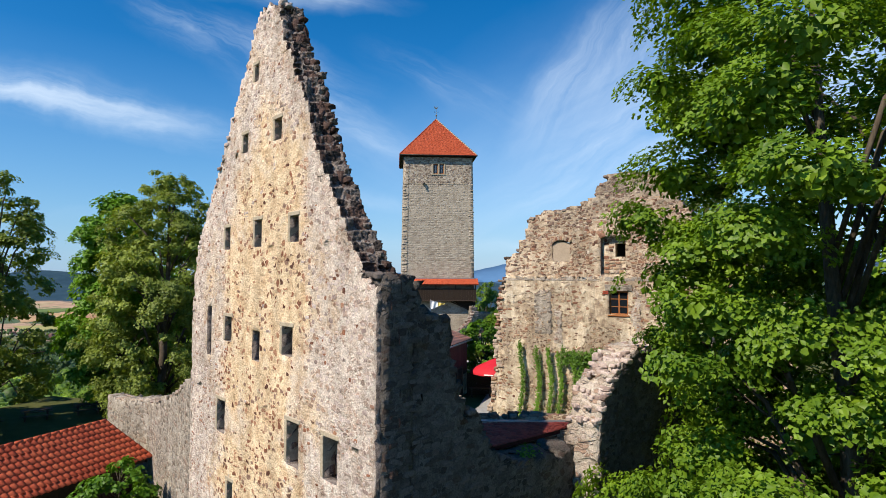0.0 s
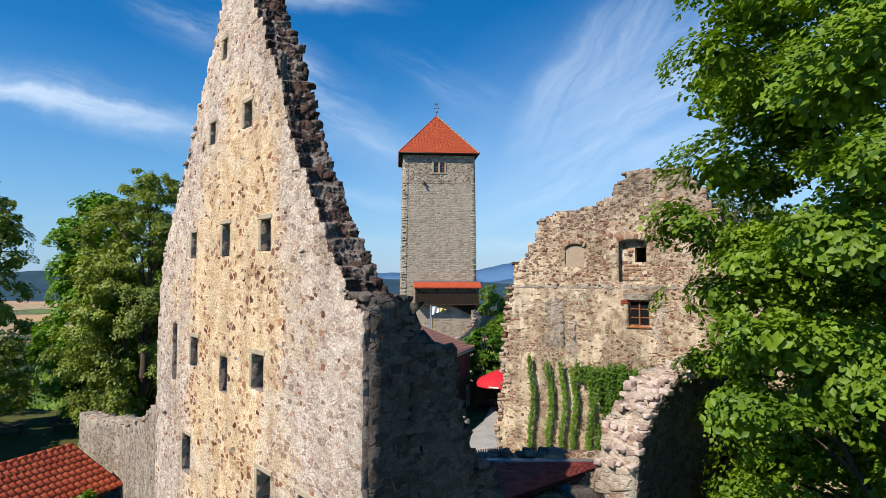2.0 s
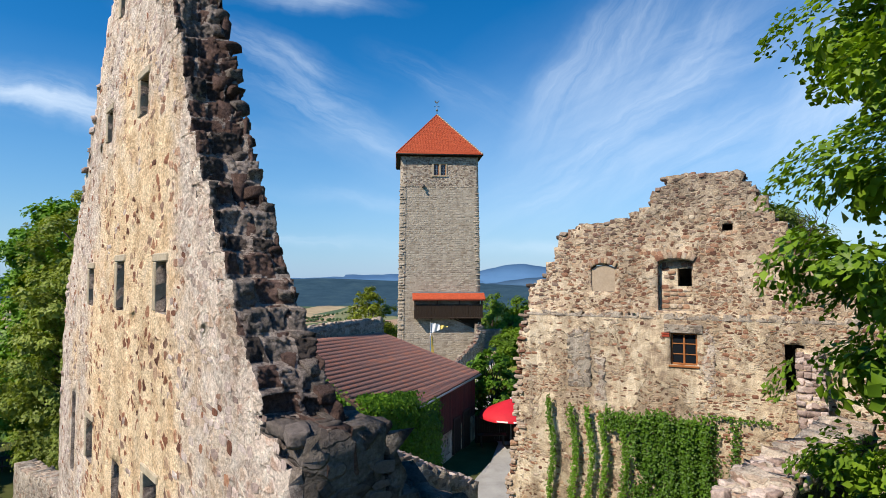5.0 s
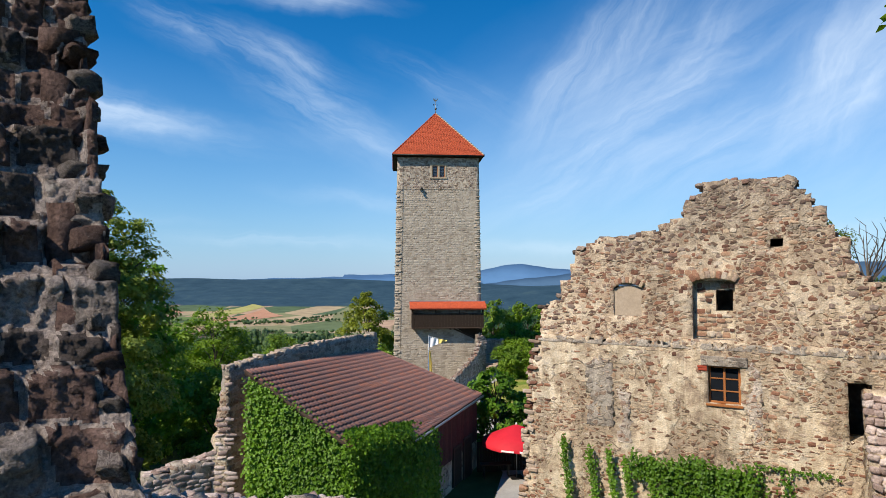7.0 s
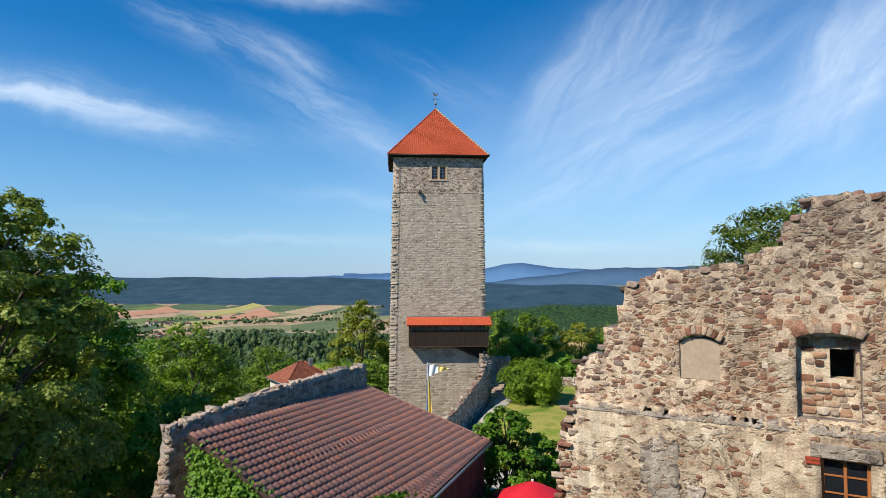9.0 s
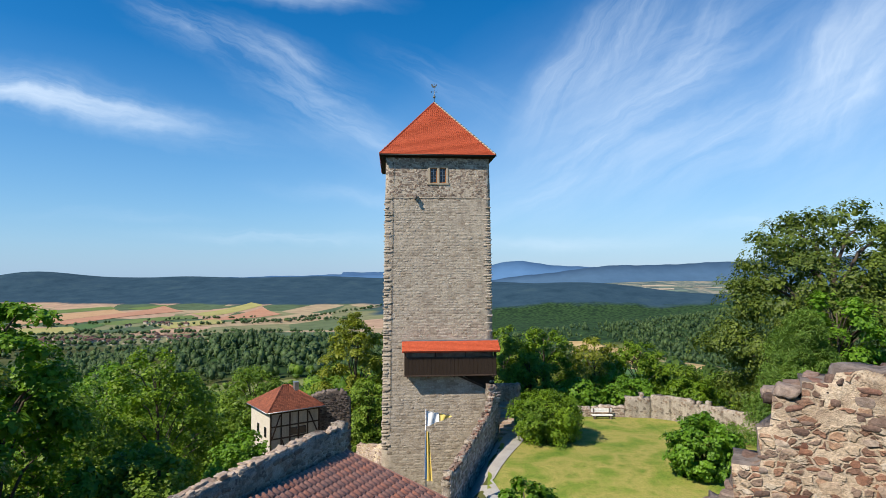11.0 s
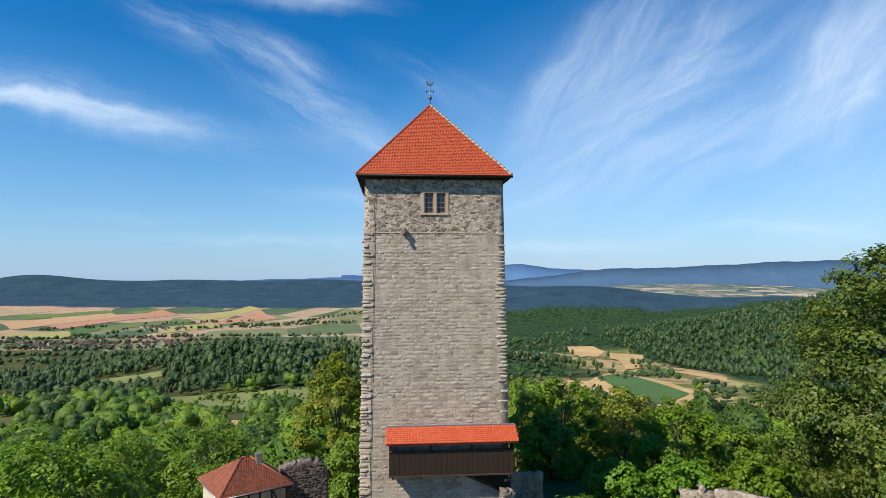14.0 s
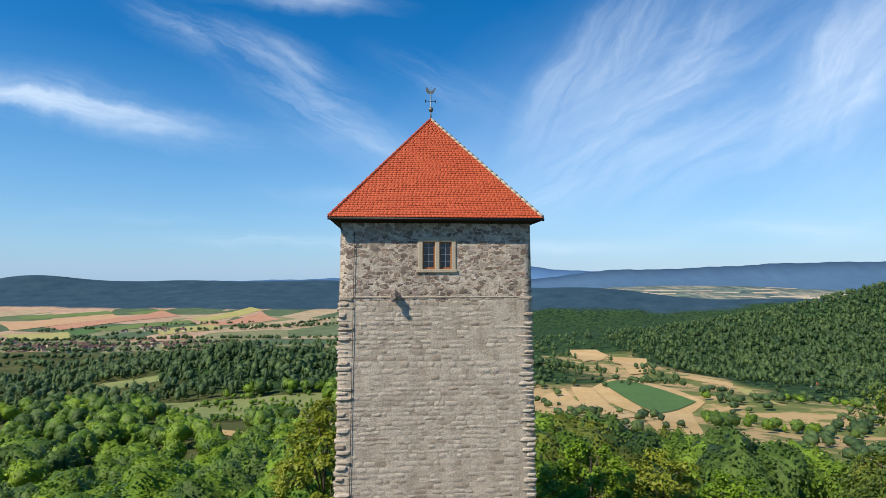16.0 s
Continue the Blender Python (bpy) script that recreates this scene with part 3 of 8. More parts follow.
def ground_cover():
    """Woodland floor, meadows and far woods, by where they lie: the valley floor is grass, the heights are wooded. Far
    tones hold painted haze.
    """
    m = bpy.data.materials.new("ground_cover")
    m.use_nodes = True
    n = Nodes(m.node_tree)
    at = n.add("ShaderNodeNewGeometry").outputs["Position"]
    xyz = n.add("ShaderNodeSeparateXYZ", Vector=at)
    x, y, z = xyz.outputs[0], xyz.outputs[1], xyz.outputs[2]
    drift, mid, fine = n.noise(at, 0.006, 4.0, 0.6), n.noise(at, 0.02, 4.0, 0.6), n.noise(at, 0.9, 5.0, 0.6)
    wander = n.math("SUBTRACT", drift, 0.5)

    def over(value, edge, soft):
        return n.math("DIVIDE", n.math("SUBTRACT", n.math("ADD", value, n.math("MULTIPLY", wander, soft * 4)), edge - soft / 2), soft, True)

    def both(*masks):
        total = masks[0]
        for mask in masks[1:]:
            total = n.math("MULTIPLY", total, mask)
        return total

    less = lambda mask: n.math("SUBTRACT", 1.0, mask)
    colour = n.ramp(n.math("ADD", n.math("MULTIPLY", mid, 0.6), n.math("MULTIPLY", fine, 0.4)), ((0.35, (0.045, 0.058, 0.017)), (0.5, (0.075, 0.085, 0.028)), (0.62, (0.11, 0.115, 0.045))))
    dry = n.ramp(mid, ((0.3, (0.08, 0.12, 0.035)), (0.47, (0.15, 0.17, 0.055)), (0.53, (0.40, 0.29, 0.14)), (0.62, (0.42, 0.30, 0.15)), (0.68, (0.16, 0.17, 0.06))))
    colour = n.mix(both(over(x, 20, 8), over(n.math("SUBTRACT", n.math("MULTIPLY", y, 0.1), x), -330, 12), over(y, 210, 12), less(over(y, 1150, 30))), colour, dry)
    # crown cells: light middles, and the shade between crowns painted dark
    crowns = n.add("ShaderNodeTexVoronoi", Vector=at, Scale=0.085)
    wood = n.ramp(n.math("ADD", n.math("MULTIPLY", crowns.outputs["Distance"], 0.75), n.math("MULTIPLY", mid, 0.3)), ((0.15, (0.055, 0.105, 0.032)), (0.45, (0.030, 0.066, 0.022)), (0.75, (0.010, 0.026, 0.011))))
    hill = n.math("MAXIMUM", both(over(x, -200, 40), over(y, 1130, 40)), 0.0)
    hill = n.math("MAXIMUM", hill, both(over(x, 340, 25), over(n.math("SUBTRACT", y, n.math("MULTIPLY", x, 0.25)), 480, 30)))
    hill = n.math("MAXIMUM", hill, both(over(z, -88, 8), over(y, 600, 40)))
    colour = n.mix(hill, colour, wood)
    strips = n.add("ShaderNodeMapping", Vector=at, Scale=(0.005, 0.0042, 0.0), Rotation=(0, 0, 0.6))
    plots = n.add("ShaderNodeTexVoronoi", Vector=strips.outputs[0], Scale=1.0)
    valley = n.ramp(n.add("ShaderNodeSeparateXYZ", Vector=plots.outputs["Color"]).outputs[0], ((0.0, (0.085, 0.13, 0.07)), (0.25, (0.12, 0.16, 0.08)), (0.45, (0.20, 0.21, 0.11)), (0.58, (0.38, 0.30, 0.19)), (0.78, (0.42, 0.29, 0.20))), True)
    valley = n.mix(1.0, valley, n.ramp(mid, ((0.3, 0.75), (0.65, 1.1))), "MULTIPLY")
    colour = n.mix(both(less(over(x, -150, 20)), over(y, 1350, 40), less(over(z, -95, 5))), colour, valley)
    # far woods: the blue of distance haze is put into their colour
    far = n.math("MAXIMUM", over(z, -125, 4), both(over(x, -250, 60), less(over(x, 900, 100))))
    hazy_woods = n.ramp(n.noise(at, 0.012, 5.0, 0.7), ((0.3, (0.018, 0.046, 0.072)), (0.55, (0.030, 0.066, 0.098)), (0.7, (0.045, 0.085, 0.105))))
    colour = n.mix(both(over(y, 2200, 60), far), colour, hazy_woods)
    # far plain: its colours are paled and blued as by haze
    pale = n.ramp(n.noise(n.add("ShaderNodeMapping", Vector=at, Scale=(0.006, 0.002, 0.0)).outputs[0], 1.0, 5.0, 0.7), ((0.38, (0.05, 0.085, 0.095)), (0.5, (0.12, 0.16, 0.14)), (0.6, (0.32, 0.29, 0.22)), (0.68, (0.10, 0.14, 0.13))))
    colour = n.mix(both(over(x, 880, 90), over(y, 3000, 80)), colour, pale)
    shader = n.add("ShaderNodeBsdfPrincipled", Base_Color=colour, Roughness=0.97)
    shader.inputs["Specular IOR Level"].default_value = 0.1
    out = n.add("ShaderNodeOutputMaterial")
    n.tree.links.new(shader.outputs[0], out.inputs[0])
    return m


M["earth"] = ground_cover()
M["wine_tile"] = surface("wine_red_tile", [(0.17, 0.035, 0.035), (0.25, 0.055, 0.05), (0.31, 0.075, 0.06)], 1.0, 0.6, 0.2, 18.0, "object", grime=0.3)
M["wine_tiles"] = surface("wine_red_tiles", [(0.17, 0.035, 0.035), (0.25, 0.055, 0.05), (0.31, 0.075, 0.06)], 1.0, 0.6, 0.2, 18.0, "island", grime=0.3)

M["village_roof"] = surface("village_roof_tiles", [(0.10, 0.062, 0.055), (0.15, 0.085, 0.07)], 0.3, 0.9, 0.0, 2.0, grime=0.3)

def ease(v):
    v = np.clip(v, 0.0, 1.0)
    return v * v * (3 - 2 * v)


BUMPS = [  # far hills: centre x, y, reach x, y, height
    (-230, 800, 270, 135, 36), (1250, 1380, 560, 330, 165), (520, 2650, 620, 420, 112), (-2300, 3700, 1500, 620, 124),
    (-300, 3650, 1300, 560, 108), (-2420, 3400, 300, 300, 62), (1500, 2300, 500, 350, 70), (-900, 2900, 500, 260, 30), (1900, 4400, 1400, 800, 95),
]


def ground_z(x, y):
    """Height of the ground: the castle's hilltop, its slopes, the valley and the hills beyond."""
    x, y = np.asarray(x, float), np.asarray(y, float)
    z = 1.1 + 1.7 * ease((y - 50) / 14) * ease((x - 0.4 - 0.22 * (y - 60)) / 2.0) * (1 - ease((y - 78) / 7))
    low_side = np.clip(0.2 + 0.29 * (y - 57.6), -1.5, 3.9) - 0.5
    z = z - 5.2 * ease((y - 51) / 7) * ease((low_side - x) / 4.5) - 1.1 * ease((-9 - x) / 6) * ease((60 - y) / 8)
    out = np.maximum(0.0, np.hypot((x - 3) / 38, (y - 42) / 48) - 1) * 43
    z = z + np.interp(out, [0, 40, 150, 400, 700, 1000, 1600], [0, -16, -42, -75, -104, -128, -143])
    far = ease((out - 120) / 400)
    for bx, by, sx, sy, h in BUMPS:
        z = z + far * h * np.exp(-((x - bx) / sx) ** 2 - ((y - by) / sy) ** 2)
    z = z + far * (5 * np.sin(x * 0.008 + 1.3) * np.cos(y * 0.007) + 3 * np.sin(x * 0.021 + y * 0.017) * (1 - ease((out - 800) / 500)))
    return z

# ---- building blocks ----


def mesh_of(name, verts, faces, material=None, smooth=False):
    """A mesh from an array of places and an array of faces that have one size, or a list of faces."""
    me = bpy.data.meshes.new(name)
    if isinstance(faces, np.ndarray):
        verts, size = np.asarray(verts, np.float32), faces.shape[1]
        me.vertices.add(len(verts))
        me.vertices.foreach_set("co", verts.ravel())
        me.loops.add(faces.size)
        me.loops.foreach_set("vertex_index", faces.astype(np.int32).ravel())
        me.polygons.add(len(faces))
        me.polygons.foreach_set("loop_start", np.arange(0, faces.size, size, dtype=np.int32))
        me.update(calc_edges=True)
    else:
        me.from_pydata([tuple(v) for v in verts], [], faces)
    if smooth:
        me.polygons.foreach_set("use_smooth", [True] * len(me.polygons))
    if material:
        me.materials.append(material)
    return me


def thing(name, place=(0, 0, 0), turn=0.0, label="", category="", group="", kind=""):
    """An empty at the foot of a thing; turn in degrees about the vertical."""
    ob = new(name)
    ob.matrix_world = pose(*place, 0, 0, turn)
    ob.empty_display_size = 0.3
    return tagged(ob, label, category, group, kind)


def part(name, shape, material, parent, label="", kind=""):
    """Links a bmesh or a mesh as one object under a thing or a part."""
    if isinstance(shape, bmesh.types.BMesh):
        me = bpy.data.meshes.new(name)
        shape.to_mesh(me)
        shape.free()
    else:
        me = shape
    if material and not me.materials:
        me.materials.append(material)
    ob = new(name, me)
    ob.parent = parent
    return tagged(ob, label, "", "", kind)


def solid(boxes, bevel=0.0):
    """A bmesh of boxes, each (x0, y0, z0, x1, y1, z1), with bevelled edges."""
    bm = bmesh.new()
    for x0, y0, z0, x1, y1, z1 in boxes:
        m = Matrix.Translation(((x0 + x1) / 2, (y0 + y1) / 2, (z0 + z1) / 2)) @ Matrix.Diagonal((x1 - x0, y1 - y0, z1 - z0, 1))
        bmesh.ops.create_cube(bm, size=1, matrix=m)
    if bevel:
        bmesh.ops.bevel(bm, geom=bm.edges[:], offset=bevel, segments=1, affect="EDGES")
    return bm


def beam(a, b, width, depth, bevel=0.01, up=(0, 0, 1)):
    """A straight bar of rectangular section from a to b."""
    a, b = Vector(a), Vector(b)
    way = (b - a).normalized()
    side = way.cross(Vector(up))
    side = side.normalized() if side.length > 1e-4 else Vector((1, 0, 0))
    over = side.cross(way)
    bm = bmesh.new()
    m = Matrix((side, way, over)).transposed().to_4x4()
    m = Matrix.Translation((a + b) / 2) @ m @ Matrix.Diagonal((width, (b - a).length, depth, 1))
    bmesh.ops.create_cube(bm, size=1, matrix=m)
    if bevel:
        bmesh.ops.bevel(bm, geom=bm.edges[:], offset=bevel, segments=1, affect="EDGES")
    return bm


def tube(stations, sides=8):
    """A tapered tube through (place, radius) stations. Returns places and quads."""
    verts, faces = [], []
    for i, (p, r) in enumerate(stations):
        p = Vector(p)
        q = Vector(stations[min(i + 1, len(stations) - 1)][0]) - Vector(stations[max(i - 1, 0)][0])
        q = q.normalized() if q.length > 1e-6 else Vector((0, 0, 1))
        a = q.orthogonal().normalized()
        b = q.cross(a)
        for k in range(sides):
            w = 2 * math.pi * k / sides
            verts.append(p + (a * math.cos(w) + b * math.sin(w)) * r)
    for i in range(len(stations) - 1):
        for k in range(sides):
            j = (k + 1) % sides
            faces.append((i * sides + k, i * sides + j, (i + 1) * sides + j, (i + 1) * sides + k))
    faces.append(tuple(range(sides))[::-1])
    faces.append(tuple(range((len(stations) - 1) * sides, len(stations) * sides)))
    return verts, faces


def tube_mesh(name, stations, sides=8, smooth=True):
    return mesh_of(name, *tube(stations, sides), smooth=smooth)


class Soup:
    """Many small pieces gathered into one mesh of quads."""

    def __init__(self):
        self.verts, self.faces, self.count = [], [], 0

    def add(self, verts, faces):
        self.verts.append(verts)
        self.faces.append(faces + self.count)
        self.count += len(verts)

    def mesh(self, name, material=None, smooth=False):
        return mesh_of(name, np.concatenate(self.verts), np.concatenate(self.faces), material, smooth)


def stone_shapes(count, seed, square=0.5):
    """Flat-backed field stones, 1 x 1 across in x and z, 1 proud towards -y."""
    rng = np.random.default_rng(seed)
    shapes = []
    for _ in range(count):
        w = np.arange(8) * np.pi / 4 + rng.normal(0, 0.17 - 0.1 * square, 8)
        p = 2.2 + 5 * square
        r = 0.5 / (np.abs(np.cos(w)) ** p + np.abs(np.sin(w)) ** p) ** (1 / p) * rng.uniform(0.80 + 0.12 * square, 1.06, 8)
        ring = np.stack([r * np.cos(w), np.zeros(8), r * np.sin(w)], 1)
        tilt = rng.normal(0, 0.15, 2)
        rings = [ring * 1.0 + (0, 0.6, 0), ring * 0.97 - (0, 0.45, 0), ring * (rng.uniform(0.82, 0.92) if square < 0.8 else rng.uniform(0.93, 0.97)) - (0, 1.0, 0)]
        rings[2][:, 1] += rings[2][:, 0] * tilt[0] + rings[2][:, 2] * tilt[1] + rng.normal(0, 0.06, 8)
        verts = np.concatenate(rings)
        faces = [(i * 8 + k, (i + 1) * 8 + k, (i + 1) * 8 + (k + 1) % 8, i * 8 + (k + 1) % 8) for i in range(2) for k in range(8)]
        faces += [(16, 23, 22, 17), (17, 22, 21, 18), (18, 21, 20, 19)]
        shapes.append((verts, np.array(faces)))
    return shapes


def block_shapes(count, seed):
    """Rough quarry blocks, 1 x 1 x 1, with worn corners and broken faces."""
    rng = np.random.default_rng(seed)
    shapes = []
    for _ in range(count):
        bm = bmesh.new()
        bmesh.ops.create_cube(bm, size=1)
        bmesh.ops.subdivide_edges(bm, edges=bm.edges[:], cuts=3, use_grid_fill=True)
        verts = np.array([v.co for v in bm.verts])
        faces = np.array([[v.index for v in f.verts] for f in bm.faces])
        bm.free()
        p = rng.uniform(7.0, 16.0)
        verts = verts * (0.5 / ((np.abs(verts) ** p).sum(1) ** (1 / p)))[:, None] * rng.uniform(0.9, 1.08, 3)
        shift = rng.uniform(-50, 50, 3)
        lumps = np.array([[noise.noise(Vector(v * 2.3 + shift + k * 9)) * 0.13 + noise.noise(Vector(v * 6.5 + shift - k * 7)) * 0.05 for k in range(3)] for v in verts])
        shear = np.eye(3) + rng.normal(0, 0.10, (3, 3))
        shapes.append((verts @ shear + lumps, faces))
    return shapes


ROUND_STONES, SQUARE_STONES, BLOCKS = stone_shapes(12, 3, 0.45), stone_shapes(6, 5, 1.0), block_shapes(8, 9)
SHAPE_MESHES = {}


def shape_mesh(kind, k, material):
    """The shared mesh of one piece in one material."""
    key = (kind, k, material.name)
    if key not in SHAPE_MESHES:
        verts, faces = {"round": ROUND_STONES, "square": SQUARE_STONES, "block": BLOCKS}[kind][k]
        SHAPE_MESHES[key] = mesh_of("stone", verts, faces, material)
    return SHAPE_MESHES[key]


def lay_courses(rng, x0, x1, z0, z1, high, wide, keep, gap=0.02, loose=0.0):
    """Courses of stones over a stretch of wall: rows of (x, z, width, height). keep(x, z, w, h) chooses."""
    rows, z = [], z0
    while z < z1:
        h = rng.uniform(*high)
        x = x0 + rng.uniform(-0.3, 0)
        while x < x1:
            w = rng.uniform(*wide) * (0.75 + h / (high[0] + high[1]))
            hh = h * rng.uniform(0.8 - loose * 2, 1.0 + loose)
            if keep(x + w / 2, z + h / 2, w, hh):
                rows.append((x + w / 2, z + h / 2 + rng.uniform(-0.02, 0.02) * (1 + loose * 12), w - gap, hh - gap))
            x += w
        z += h
    return rows


def set_stones(rows, kind, single, joined, parent, rng, proud=(0.02, 0.05), nearest=None, at_y=0.0, name="stone"):
    """Sets stones into a face that looks to -y of its parent. Those inside nearest (x0, x1, z0, z1) become pieces of their own, to 300."""
    shapes = ROUND_STONES if kind == "round" else SQUARE_STONES
    soup, made = Soup(), 0
    for x, z, w, h in rows:
        k, d, turn = int(rng.integers(len(shapes))), rng.uniform(*proud), rng.normal(0, 0.05 if kind == "square" else 0.12)
        m = Matrix.Translation((x, at_y(x, z) if callable(at_y) else at_y, z)) @ Matrix.Rotation(turn, 4, "Y") @ Matrix.Diagonal((w, d, h, 1))
        if nearest and made < 300 and nearest[0] < x < nearest[1] and nearest[2] < z < nearest[3]:
            ob = new(name, shape_mesh(kind, k, single))
            ob.parent, ob.matrix_parent_inverse, ob.matrix_basis = parent, Matrix(), m
            made += 1
        else:
            verts, faces = shapes[k]
            a = np.array(m)
            soup.add(verts @ a[:3, :3].T + a[:3, 3], faces)
    if soup.count:
        part("stonework", soup.mesh("stonework", joined), None, parent, kind="stuff")


def set_blocks(spots, single, parent, rng, name="stone"):
    """Loose blocks: (x, y, z, w, d, h), each a piece of its own."""
    for x, y, z, w, d, h in spots:
        m = Matrix.Translation((x, y, z)) @ Euler((rng.normal(0, 0.1), rng.normal(0, 0.1), rng.normal(0, 0.2))).to_matrix().to_4x4() @ Matrix.Diagonal((w, d, h, 1))
        ob = new(name, shape_mesh("block", int(rng.integers(len(BLOCKS))), single))
        ob.parent, ob.matrix_basis = parent, m


def ruin_wall(name, x0, x1, z0, top, thick, openings, material, parent, seed, cell=0.2, rough=0.035, start=None, label="", y0=0.0, torn=None, face=0.008):
    """A thick masonry wall, its face at y0 looking to -y, with ragged top and ends and with openings that go through it.
    top(x): height of its top; start(z): where its ragged low end begins; openings: (x0, x1, z0, z1)."""
    rng = np.random.default_rng(seed)
    peak = max(top(x) for x in np.linspace(x0, x1, 200)) + 0.2

    def lines(a, b, cuts):
        marks = sorted({round(v, 3) for v in [a, b] + [c for c in cuts if a < c < b]})
        out = []
        for p, q in zip(marks, marks[1:]):
            steps = max(1, round((q - p) / cell))
            out += list(np.linspace(p, q, steps, endpoint=False))
        return np.array(out + [b])

    xs = lines(x0, x1, [v for o in openings for v in o[:2]])
    zs = lines(z0, peak, [v for o in openings for v in o[2:]])
    fixed_x = {round(v, 3) for o in openings for v in o[:2]}
    fixed_z = {round(v, 3) for o in openings for v in o[2:]}
    nx, nz = len(xs) - 1, len(zs) - 1
    cx, cz = (xs[1:] + xs[:-1]) / 2, (zs[1:] + zs[:-1]) / 2
    tops = np.array([top(x) for x in cx])
    solid_cell = cz[None, :] < (tops[:, None] + rng.normal(0, 0.05, (nx, nz)))
    if start:
        solid_cell &= cx[:, None] > np.array([start(z) for z in cz])[None, :]
    for a, b, c, d in openings:
        solid_cell &= ~((cx[:, None] > a) & (cx[:, None] < b) & (cz[None, :] > c) & (cz[None, :] < d))
    index, verts, faces, broken = {}, [], [], []
    layers = max(2, round(thick / 0.35)) + 1

    def vert(i, j, k):
        key = (i, j, k)
        if key not in index:
            loose = round(xs[i], 3) not in fixed_x and round(zs[j], 3) not in fixed_z
            amount = rough if loose else 0.006
            dx, dy, dz = rng.normal(0, amount, 3)
            index[key] = len(verts)
            verts.append((xs[i] + dx * 1.3, y0 + thick * k / (layers - 1) + (dy * 0.3 if 0 < k < layers - 1 else dy * face / rough if k == 0 else dy * 0.8), zs[j] + (dz * 1.3 if j else 0)))
        return index[key]

    def full(i, j):
        return 0 <= i < nx and 0 <= j < nz and solid_cell[i, j]

    for i in range(nx):
        for j in range(nz):
            if not solid_cell[i, j]:
                continue
            e = layers - 1
            faces.append((vert(i, j, 0), vert(i + 1, j, 0), vert(i + 1, j + 1, 0), vert(i, j + 1, 0)))
            faces.append((vert(i + 1, j, e), vert(i, j, e), vert(i, j + 1, e), vert(i + 1, j + 1, e)))
            for k in range(e):
                if not full(i - 1, j):
                    faces.append((vert(i, j, k + 1), vert(i, j, k), vert(i, j + 1, k), vert(i, j + 1, k + 1)))
                if not full(i + 1, j):
                    faces.append((vert(i + 1, j, k), vert(i + 1, j, k + 1), vert(i + 1, j + 1, k + 1), vert(i + 1, j + 1, k)))
                if not full(i, j + 1):
                    faces.append((vert(i, j + 1, k), vert(i + 1, j + 1, k), vert(i + 1, j + 1, k + 1), vert(i, j + 1, k + 1)))
                if not full(i, j - 1) and j > 0:
                    faces.append((vert(i, j, k + 1), vert(i + 1, j, k + 1), vert(i + 1, j, k), vert(i, j, k)))
            broken += [0] + [1] * (len(faces) - len(broken) - 1)
    me = mesh_of(name, verts, np.array(faces), material)
    if torn:
        me.materials.append(torn)
        me.polygons.foreach_set("material_index", np.array(broken, dtype=np.int32))
    return part(name, me, None, parent, label)


def profile(*points):
    """A broken line through (x, z) points, as a function of x."""
    xs, zs = [p[0] for p in points], [p[1] for p in points]
    return lambda x: float(np.interp(x, xs, zs))


def outside(openings, margin=0.06):
    """Tells whether a stone at (x, z) of size w, h keeps clear of all openings."""
    def clear(x, z, w, h):
        return all(x + w / 2 < a - margin or x - w / 2 > b + margin or z + h / 2 < c - margin or z - h / 2 > d + margin for a, b, c, d in openings)
    return clear


def leaf_mesh(name, centres, out, size, rng, material, droop=0.3, narrow=0.75, jitter=0.45, lift=0.3):
    """Folded four-cornered leaves at the centres, facing roughly outwards; size: one, or one a leaf."""
    n = len(centres)
    out = out + rng.normal(0, jitter, (n, 3)) + (0, 0, lift)
    out /= np.linalg.norm(out, axis=1)[:, None]
    along = np.cross(out, rng.normal(0, 1, (n, 3)))
    along[:, 2] -= droop
    along -= out * (along * out).sum(1)[:, None]
    along /= np.linalg.norm(along, axis=1)[:, None]
    across = np.cross(out, along)
    s = (size * rng.uniform(0.65, 1.3, n))[:, None]
    fold = out * s * 0.16
    verts = np.stack([centres - along * s * 0.5, centres + across * s * 0.5 * narrow + fold, centres + along * s * 0.55, centres - across * s * 0.5 * narrow + fold], 1).reshape(-1, 3)
    base = np.arange(n)[:, None] * 4
    faces = np.concatenate([base + (0, 1, 2), base + (0, 2, 3)])
    return mesh_of(name, verts, faces, material)


